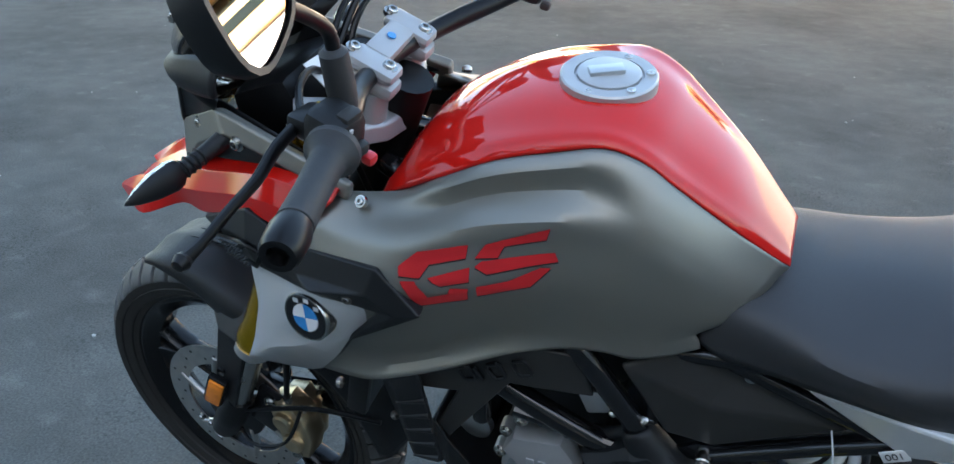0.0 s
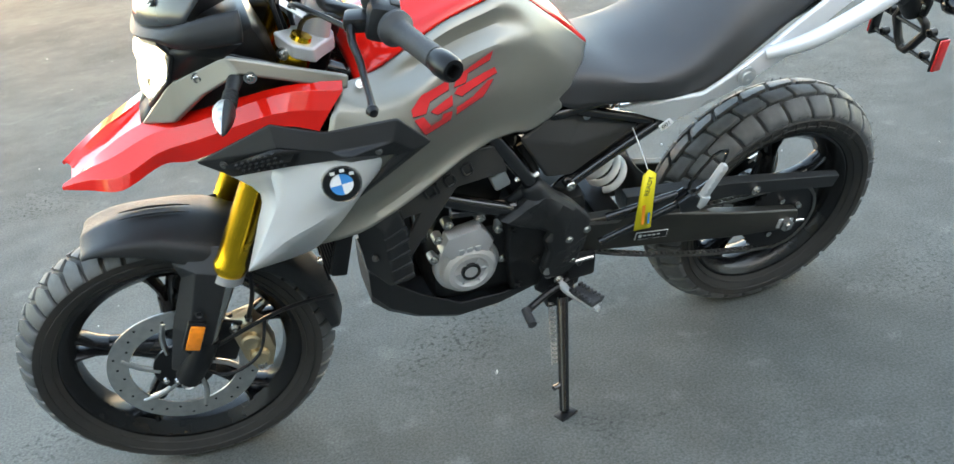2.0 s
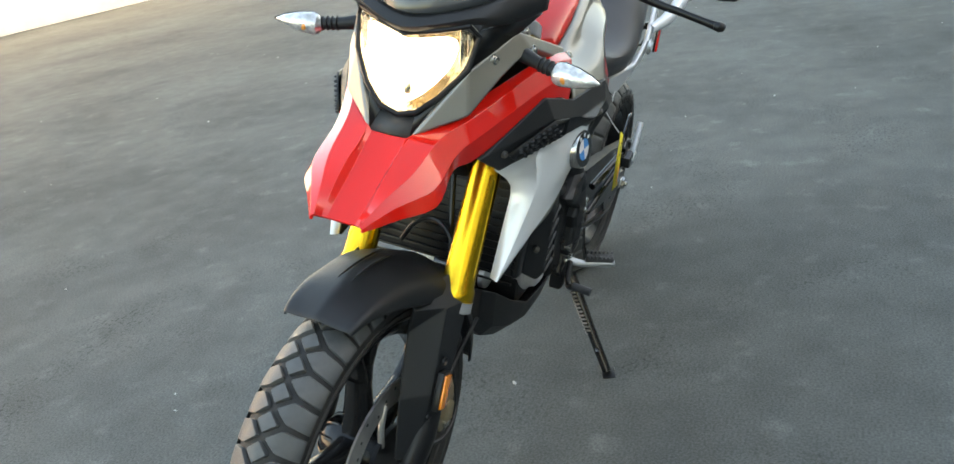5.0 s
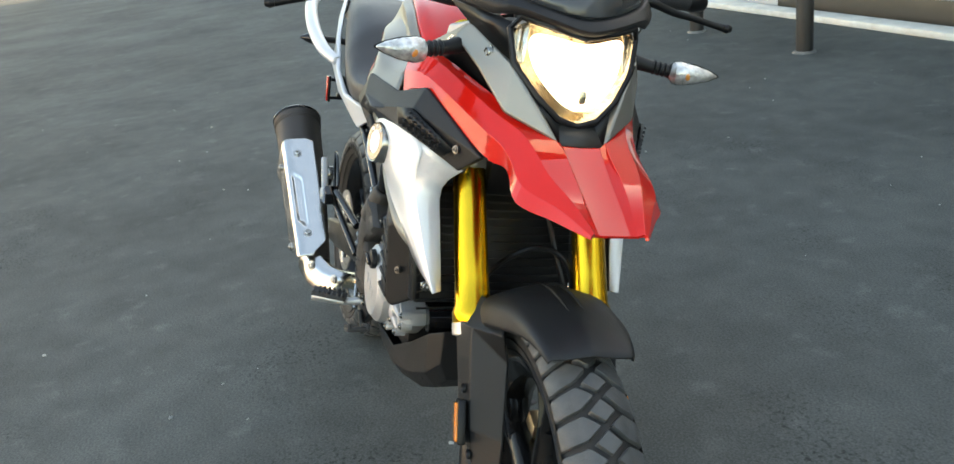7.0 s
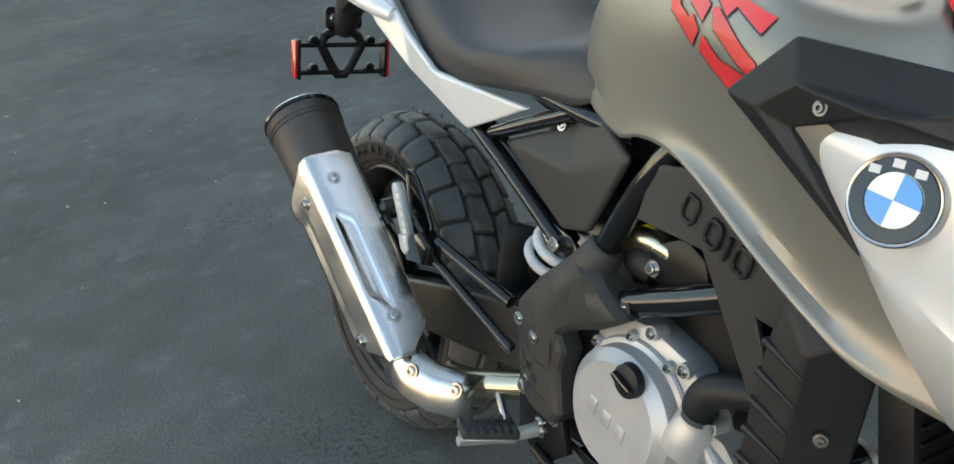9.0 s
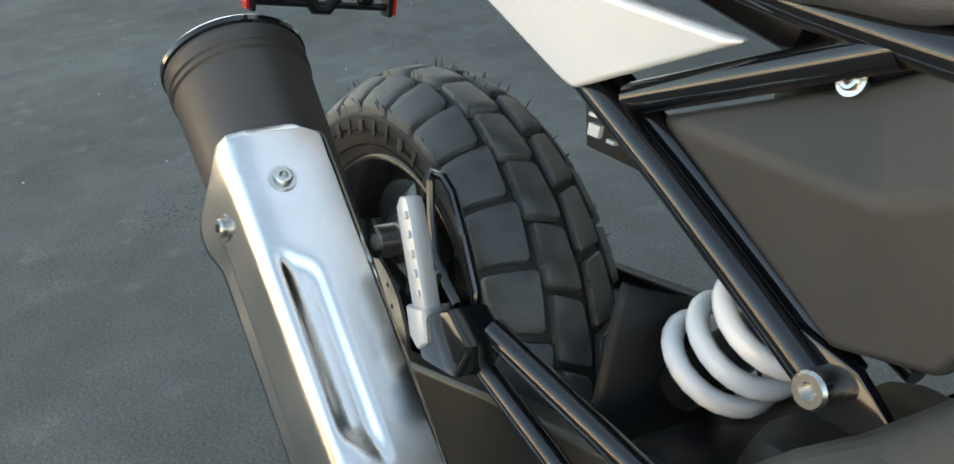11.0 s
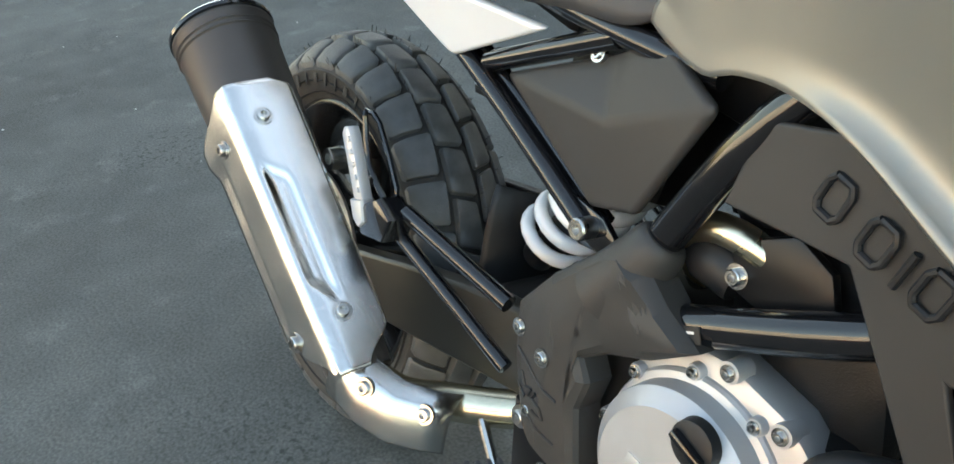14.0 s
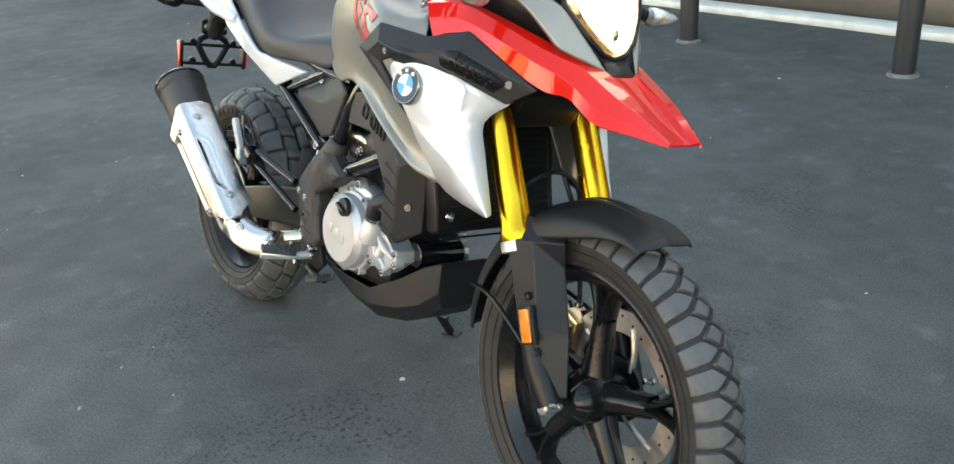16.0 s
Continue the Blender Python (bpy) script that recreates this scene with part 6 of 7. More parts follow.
for at in ((0.195, -0.258, 0.603), (0.163, -0.301, 0.545), (0.372, -0.238, 0.430), (0.341, -0.270, 0.383)):
    v = Vector(at) - E0
    a = v.dot(ed)
    q = v - ed * a
    d = math.degrees(math.atan2(q.dot(b0), q.dot(n0)))
    nn = (n0 * math.cos(math.radians(-46 if d < -8 else 30)) + b0 * math.sin(math.radians(-46 if d < -8 else 30))).normalized()
    spot = around(a, d, shield_r(d) * grow(a))
    part("shield_bolt", bolt(bmesh.new(), spot, nn, 0.0075, 0.006), CHROME, shield)
# lower shield and pipe
nn = Vector((0.35, -0.70, 0.62)).normalized()
tt = Vector((0.62, 0.70, -0.30)).normalized()
bb = tt.cross(nn).normalized()


def elbow(o, deg, r):
    """Two flat faces with a ridge between them and turned-in hems."""
    w = math.radians(deg)
    return o + (nn * math.cos(w) + bb * math.sin(w)) * r * 0.94 / math.cos(math.radians(abs(deg) - 22) * 0.8)


rows = []
for q, r, lo, hi in (((0.366, -0.220, 0.372), 0.041, -52, 74), ((0.402, -0.206, 0.346), 0.037, -46, 76), ((0.430, -0.184, 0.331), 0.035, -44, 78), ((0.454, -0.156, 0.325), 0.034, -44, 78), ((0.470, -0.134, 0.324), 0.034, -44, 78)):
    o = Vector(q)
    rows.append([tuple(elbow(o, lo + (hi - lo) * k / 12, r)) for k in range(13)])
low = part("lower_shield", grid(bmesh.new(), rows, 3, 1), STEEL, exh, "brushed steel lower heat shield", solid=0.004, angle=28, out=-1)
part("shield_bolt", bolt(bmesh.new(), elbow(Vector((0.453, -0.157, 0.325)), 10, 0.034), nn * 0.92 + bb * 0.39, 0.0075, 0.006), CHROME, low)
part("shield_bolt", bolt(bmesh.new(), elbow(Vector((0.406, -0.204, 0.344)), 10, 0.0368), nn * 0.92 + bb * 0.39, 0.0075, 0.006), CHROME, low)
part("pipe", tube(bmesh.new(), [(0.38, -0.212, 0.356), (0.412, -0.182, 0.334), (0.445, -0.140, 0.332), (0.510, -0.104, 0.352), (0.575, -0.060, 0.378), (0.64, 0.0, 0.40)], 0.0215, 18), BRASS, exh, "heat-tinted steel exhaust pipe")
part("header_pipe", tube(bmesh.new(), [(0.664, -0.045, 0.575), (0.672, -0.085, 0.622), (0.700, -0.100, 0.648), (0.745, -0.095, 0.645), (0.782, -0.065, 0.610)], 0.013, 16), BRASS, exh)

# ---- shock and swingarm ----
shock = holder("rear_shock", bike, "rear shock with a white coil spring")
S0, S1 = Vector((0.405, 0, 0.470)), Vector((0.530, 0, 0.640))
part("damper", lathe(bmesh.new(), [(0, 0.020), (0.21, 0.020)], S0, S1 - S0, 20), SATIN, shock)
sx, sy, sz = frame_of(S1 - S0)
coil = []
for k in range(121):
    f = k / 120
    w = 2 * math.pi * 5.5 * f
    coil.append(S0 + sz * (0.03 + 0.17 * f) + (sx * math.cos(w) + sy * math.sin(w)) * 0.040)
part("spring", tube(bmesh.new(), coil, 0.0085, 12, n=1), WHITE_SPRING, shock, "white enamelled coil spring")
arm = holder("swingarm", bike, "black box-section swingarm")
for s in (1, -1):
    V = []
    for x, zc, h, y in ((0.60, 0.43, 0.045, 0.085), (0.46, 0.415, 0.050, 0.094), (0.30, 0.385, 0.046, 0.104), (0.14, 0.350, 0.038, 0.112), (-0.036, 0.318, 0.029, 0.116)):
        V.append([(x, y - 0.016, zc + h), (x, y + 0.012, zc + h), (x, y + 0.016, zc), (x, y + 0.012, zc - h), (x, y - 0.016, zc - h)])
    bm = bmesh.new()
    vs = [[bm.verts.new((a, b * s, c)) for a, b, c in row] for row in V]
    for a, b in zip(vs, vs[1:]):
        for k in range(5):
            bm.faces.new((a[k], a[(k + 1) % 5], b[(k + 1) % 5], b[k]))
    bm.faces.new(vs[0])
    bm.faces.new(vs[-1][::-1])
    part("beam", bm, ARMGREY, arm, bevel=0.006)
    part("axle_nut", lathe(bmesh.new(), [(0, 0.018), (0.014, 0.018), (0.016, 0.014), (0.016, 0.008), (0.022, 0.008), (0.022, 0)], (0, 0.128 * s, 0.318), (0, s, 0), 6 if s > 0 else 20, cap=False), CHROME, arm)
    part("chain_adjuster", box(bmesh.new(), (0.0, 0.130 * s, 0.318), (0.045, 0.005, 0.028), (0, -10, 0), 0.003), ALU, arm)
    part("adjuster_bolt", tube(bmesh.new(), [(-0.02, 0.126 * s, 0.315), (-0.058, 0.126 * s, 0.309)], 0.0045, 10), CHROME, arm)
part("cross_brace", box(bmesh.new(), (0.46, 0, 0.43), (0.06, 0.18, 0.07), (0, 10, 0), 0.012), SATIN, arm)
part("arm_label", box(bmesh.new(), (0.37, 0.1195, 0.392), (0.085, 0.0015, 0.020), (0, -10, 0)), LABEL_WHITE, arm, "small warning label")
part("label_field", box(bmesh.new(), (0.37, 0.1203, 0.392), (0.082, 0.0015, 0.0175), (0, -10, 0)), SATIN, arm)
for k in range(5):
    part("label_bar", box(bmesh.new(), (0.400 - 0.012 * k, 0.1212, 0.398 - 0.002 * k), (0.008, 0.001, 0.008 if k == 0 else 0.003), (0, -10, 0)), LABEL_WHITE, arm)
# hugger over the rear tyre and chain guard
rows = []
for z, x, half in ((0.538, 0.384, 0.060), (0.525, 0.388, 0.067), (0.492, 0.392, 0.074), (0.440, 0.394, 0.078), (0.380, 0.388, 0.080)):
    rows.append([(x - 0.022 * abs(a) ** 3, 0.018 + a * half, z - 0.012 * a) for a in (-1, -0.6, 0, 0.6, 1)])
part("hugger", grid(bmesh.new(), rows, 3, 4), BLACK, bike, "black plastic flap between the rear tyre and the shock", solid=0.004)
# black card with white pictograms inside the tail
pl = part("notice_plate", sheet(bmesh.new(), [(0.258, -0.020, 0.674), (0.270, -0.020, 0.632), (0.342, -0.020, 0.630), (0.305, -0.020, 0.695)], [(0, 1, 2, 3)]), DKGREY, bike, "dark plate with white pictograms under the tail", solid=0.003)
for x, z, w, h in ((0.274, 0.670, 0.012, 0.003), (0.276, 0.660, 0.010, 0.003), (0.280, 0.648, 0.014, 0.010), (0.302, 0.644, 0.010, 0.003), (0.302, 0.654, 0.008, 0.003)):
    part("pictogram_bar", box(bmesh.new(), (x, -0.0215, z), (w, 0.006, h)), LABEL_WHITE, pl)
V = [(0.44, 0.085, 0.520), (0.44, 0.112, 0.515), (0.44, 0.114, 0.455), (-0.150, 0.092, 0.412), (-0.150, 0.112, 0.408), (-0.135, 0.114, 0.380), (0.16, 0.088, 0.478), (0.16, 0.113, 0.474), (0.16, 0.115, 0.438)]
part("chain_guard", sheet(bmesh.new(), V, [(0, 1, 7, 6), (1, 2, 8, 7), (6, 7, 4, 3), (7, 8, 5, 4)]), BLACK, bike, "black plastic chain guard", solid=0.004, bevel=0.003)
bolts(bike, [((0.10, 0.118, 0.440), (0, 1, 0), 0.008)], "guard_bolt")

# sprocket and chain
drive = holder("final_drive", bike, "steel chain on a rear sprocket")
bm = bmesh.new()
N_T = 40
outline = []
for k in range(N_T * 2):
    r = 0.101 if k % 2 else 0.094
    w = math.pi * k / N_T
    outline.append((RC[0] + r * math.cos(w), RC[2] + r * math.sin(w)))
part("sprocket", plate(bmesh.new(), outline, 0.098, 0.006), SATIN, drive)
for k in range(5):
    w = math.radians(72 * k + 10)
    part("sprocket_nut", lathe(bmesh.new(), [(0, 0.008), (0.008, 0.008)], (RC[0] + 0.052 * math.cos(w), 0.104, RC[2] + 0.052 * math.sin(w)), (0, 1, 0), 6), CHROME, drive)
PF, RF, RR = Vector((0.545, 0, 0.430)), 0.038, 0.099
chain = []
for k in range(13):
    w = math.radians(97 + 172 * k / 12)
    chain.append(Vector(RC) + Vector((math.cos(w), 0, math.sin(w))) * RR)
for k in range(7):
    w = math.radians(-84 + 176 * k / 6)
    chain.append(PF + Vector((math.cos(w), 0, math.sin(w))) * RF)
loop = []
for p, q in zip(chain, chain[1:] + chain[:1]):
    steps = max(1, int((q - p).length / 0.004))
    for k in range(steps):
        f = k / steps
        sag = 0.088 * f * (1 - f) if steps > 60 and q.z < PF.z else 0.0
        loop.append(p.lerp(q, f) - Vector((0, 0, sag)))
dist, links, last = 0.0, [], loop[0]
for p in loop:
    dist += (p - last).length
    if dist >= 0.0127 or not links:
        links.append(p)
        dist = 0.0
    last = p
lm = None
for i, p in enumerate(links):
    q = links[(i + 1) % len(links)]
    ang = math.atan2((q - p).z, (q - p).x)
    if lm is None:
        bm = bmesh.new()
        for y in (-0.006, 0.006):
            plate(bm, [(-0.005, -0.003), (0.0, -0.0045), (0.0063, -0.003), (0.0126, -0.0045), (0.0176, -0.003), (0.0176, 0.003), (0.0126, 0.0045), (0.0063, 0.003), (0.0, 0.0045), (-0.005, 0.003)], y - 0.001, 0.002)
        tube(bm, [(0, -0.007, 0), (0, 0.007, 0)], 0.0032, 8)
        ob = part("chain_link", bm, CHAIN, drive)
        lm = ob.data
    else:
        ob = new("chain_link", lm)
        ob.parent = drive
    ob.matrix_local = Matrix.Translation((p.x, 0.101, p.z)) @ Matrix.Rotation(-ang, 4, "Y")

# ---- engine ----
eng = holder("engine", bike, "single-cylinder engine with silver covers")
part("crankcase", box(bmesh.new(), (0.735, 0, 0.425), (0.30, 0.20, 0.20), (0, -4, 0), 0.03), DARKMETAL, eng)
part("gearbox", box(bmesh.new(), (0.60, 0, 0.44), (0.16, 0.19, 0.20), (0, 0, 0), 0.03), DARKMETAL, eng)
part("cylinder", box(bmesh.new(), (0.785, 0, 0.585), (0.145, 0.15, 0.20), (0, -14, 0), 0.02), DARKMETAL, eng)
part("cylinder_head", box(bmesh.new(), (0.765, 0, 0.70), (0.155, 0.165, 0.08), (0, -14, 0), 0.02), BLACK, eng)
part("airbox", box(bmesh.new(), (0.70, 0, 0.80), (0.24, 0.17, 0.17), (0, 10, 0), 0.03), SATIN, eng)
part("rear_box", box(bmesh.new(), (0.55, 0, 0.70), (0.17, 0.15, 0.15), (0, 10, 0), 0.03), SATIN, eng)
# right: clutch cover
cc = Vector((0.747, -0.100, 0.443))
cl = part("clutch_cover", lathe(bmesh.new(), [(0, 0.094), (0.015, 0.092), (0.018, 0.090), (0.020, 0.084), (0.035, 0.083), (0.038, 0.0822), (0.049, 0.0695), (0.0505, 0.0680), (0.0505, 0)], cc, (0, -1, 0), 72, cap=False), ALUPAINT, eng, "round silver clutch cover", angle=22)
for k in range(9):
    w = math.radians(40 * k + 20)
    q = cc + Vector((0.094 * math.cos(w), -0.002, 0.094 * math.sin(w)))
    part("lug", lathe(bmesh.new(), [(0, 0.0085), (0.016, 0.0078), (0.018, 0.0068)], q, (0, -1, 0), 16), ALUPAINT, cl)
    part("bolt", bolt(bmesh.new(), q + Vector((0, -0.018, 0)), (0, -1, 0), 0.0038, 0.005), CHROME, cl)
for k in range(3):
    part("emboss_bar", box(bmesh.new(), (0.716 + 0.025 * k, -0.1508, 0.444 - 0.007 * k), (0.014, 0.0024, 0.021), (0, 10, 0), 0.001), ALUPAINT, cl)
oc = part("oil_cap", lathe(bmesh.new(), [(0, 0.021), (0.010, 0.020), (0.012, 0.016), (0.012, 0)], (0.772, -0.150, 0.506), (0, -1, 0), 28, cap=False), BLACK, eng, "black oil filler cap")
part("cap_grip", box(bmesh.new(), (0.772, -0.165, 0.506), (0.034, 0.010, 0.008), (0, 20, 0), 0.003), GLOSSBLACK, oc)
part("casing", plate(bmesh.new(), [(0.665, 0.520), (0.700, 0.552), (0.752, 0.556), (0.815, 0.540), (0.868, 0.500), (0.880, 0.462), (0.835, 0.400), (0.690, 0.345)], -0.112, 0.05, 0.008), ALUPAINT, eng, "silver engine casing")
part("pump_cover", lathe(bmesh.new(), [(0, 0.026), (0.04, 0.023), (0.044, 0.020), (0.052, 0.019)], (0.840, -0.126, 0.452), (0.32, -0.1, 0.95), 32), ALUPAINT, eng, "silver water pump cover")
part("front_cover", plate(bmesh.new(), [(0.805, 0.455), (0.862, 0.492), (0.882, 0.474), (0.938, 0.452), (0.942, 0.428), (0.890, 0.388), (0.842, 0.396), (0.806, 0.408)], -0.122, 0.05, 0.008), ALUPAINT, eng, "silver engine side cover")
for a, b in (((0.862, 0.470), (0.925, 0.434)), ((0.850, 0.452), (0.900, 0.405)), ((0.884, 0.462), (0.880, 0.402))):
    part("cover_ridge", tube(bmesh.new(), [(a[0], -0.121, a[1]), ((a[0] + b[0]) / 2, -0.127, (a[1] + b[1]) / 2), (b[0], -0.121, b[1])], [0.005, 0.009, 0.005], 10), ALUPAINT, eng)
for q in ((0.760, -0.118, 0.552), (0.815, -0.118, 0.530), (0.868, -0.124, 0.490), (0.932, -0.124, 0.446), (0.934, -0.124, 0.424), (0.890, -0.124, 0.394), (0.846, -0.124, 0.402)):
    part("lug", lathe(bmesh.new(), [(-0.02, 0.0105), (0.0, 0.0095)], q, (0, -1, 0), 14), ALUPAINT, eng)
    part("bolt", bolt(bmesh.new(), q, (0, -1, 0), 0.0048, 0.005), CHROME, eng)
part("water_hose", tube(bmesh.new(), [(0.856, -0.132, 0.500), (0.860, -0.134, 0.522), (0.876, -0.132, 0.542), (0.925, -0.120, 0.558)], [0.018, 0.019, 0.019, 0.018], 16), BLACK, eng, "black rubber coolant hose")
part("hose_clip", lathe(bmesh.new(), [(-0.004, 0.0205), (0.004, 0.0205)], (0.857, -0.132, 0.506), (0.32, -0.1, 0.95), 20, cap=False), STEEL, eng)
part("starter", lathe(bmesh.new(), [(0, 0.024), (0.002, 0.028), (0.11, 0.028), (0.114, 0.024)], (0.935, -0.075, 0.440), (0.08, 1, 0.02), 24), GLOSSBLACK, eng, "black cylindrical starter motor")
part("starter_cap", lathe(bmesh.new(), [(0.110, 0.029), (0.122, 0.028), (0.126, 0.018), (0.126, 0)], (0.935, -0.075, 0.440), (0.08, 1, 0.02), 24, cap=False), ALU, eng)
# left: generator cover
gc = Vector((0.808, 0.085, 0.434))
gen = part("generator_cover", lathe(bmesh.new(), [(0, 0.074), (0.014, 0.073), (0.018, 0.070), (0.020, 0.064), (0.034, 0.060), (0.041, 0.050), (0.042, 0.040), (0.037, 0.034), (0.036, 0.020), (0.041, 0.019), (0.041, 0)], gc, (0, 1, 0), 48, cap=False), ALUPAINT, eng, "round silver generator cover", angle=28)
part("centre_plug", lathe(bmesh.new(), [(0.036, 0.022), (0.043, 0.021), (0.042, 0.015), (0.039, 0.014), (0.039, 0)], gc, (0, 1, 0), 24, cap=False), GLOSSBLACK, gen)
for k in range(6):
    w = math.radians(60 * k)
    part("web", box(bmesh.new(), tuple(gc + Vector((0.030 * math.cos(w), 0.0385, 0.030 * math.sin(w)))), (0.016, 0.003, 0.005), (0, -60 * k, 0), 0.001), ALUPAINT, gen)
V = [(0.852, 0.534), (0.780, 0.545), (0.752, 0.500), (0.770, 0.462), (0.838, 0.462), (0.870, 0.500)]
part("cover_hump", plate(bmesh.new(), V, 0.085, 0.036, 0.006), ALUPAINT, gen)
for k in range(3):
    part("emboss_bar", box(bmesh.new(), (0.826 - 0.018 * k, 0.122, 0.492), (0.012, 0.003, 0.014), (0, 0, 0), 0.001), ALU, gen)
for q in ((0.868, 0.10, 0.520), (0.775, 0.10, 0.552), (0.735, 0.10, 0.510), (0.728, 0.10, 0.425), (0.880, 0.10, 0.470), (0.845, 0.10, 0.552)):
    part("lug", lathe(bmesh.new(), [(-0.02, 0.012), (0, 0.011)], q, (0, 1, 0), 14), ALUPAINT, gen)
    part("bolt", bolt(bmesh.new(), q, (0, 1, 0), 0.007, 0.006), CHROME, gen)
part("sprocket_cover", plate(bmesh.new(), [(0.725, 0.545), (0.640, 0.520), (0.540, 0.430), (0.535, 0.360), (0.600, 0.325), (0.715, 0.345), (0.722, 0.440)], 0.085, 0.040, 0.010), DARKMETAL, eng, "black cast sprocket cover")
for q in ((0.715, 0.128, 0.520), (0.660, 0.128, 0.420), (0.600, 0.128, 0.350), (0.700, 0.128, 0.360), (0.570, 0.128, 0.400)):
    part("bolt", bolt(bmesh.new(), q, (0, 1, 0), 0.006, 0.005), DARKMETAL, eng)
part("breather_hose", tube(bmesh.new(), [(0.74, 0.09, 0.56), (0.70, 0.115, 0.60), (0.66, 0.11, 0.64), (0.68, 0.08, 0.70)], 0.010, 12), BLACK, eng)
part("airbox_boot", tube(bmesh.new(), [(0.68, -0.06, 0.60), (0.70, -0.085, 0.618), (0.73, -0.085, 0.612)], [0.020, 0.024, 0.022], 14), BLACK, eng)
eb = part("engine_bracket", plate(bmesh.new(), [(0.722, 0.645), (0.775, 0.672), (0.808, 0.656), (0.820, 0.626), (0.762, 0.602), (0.736, 0.608)], -0.104, 0.012, 0.004), SATIN, eng, "black cast bracket with a steel bolt")
part("bolt", bolt(bmesh.new(), (0.736, -0.104, 0.6215), (0, -1, 0), 0.007, 0.008), CHROME, eb)
part("vacuum_hose", tube(bmesh.new(), [(0.668, -0.095, 0.640), (0.654, -0.097, 0.618), (0.650, -0.096, 0.590), (0.664, -0.095, 0.556)], 0.0055, 10), BLACK, eng, "thin black rubber hose")
part("injector", box(bmesh.new(), (0.735, 0.100, 0.645), (0.035, 0.03, 0.04), (0, 20, 0), 0.005), ALU, eng)
for k in range(3):
    part("fitting", lathe(bmesh.new(), [(0, 0.006), (0.02, 0.006), (0.021, 0.004)], (0.70 - 0.02 * k, 0.118, 0.640 + 0.008 * (k % 2)), (0.3, 0.6, 0.7), 12), CHROME, eng)
part("engine_stay", tube(bmesh.new(), [(0.845, 0.12, 0.600), (0.655, 0.122, 0.572)], 0.010, 10), GLOSSBLACK, eng)

tl = part("tube_label", box(bmesh.new(), (0.712, -0.1365, 0.566), (0.060, 0.0012, 0.014), (0, -24, 0)), LOGO_EDGE, eng, "small black label with white print")
for k in range(4):
    part("label_bar", box(bmesh.new(), (0.694 + 0.012 * k, -0.1372, 0.560 + 0.0054 * k), (0.008 if k else 0.006, 0.001, 0.002 if k else 0.008), (0, -24, 0)), LABEL_WHITE, tl)

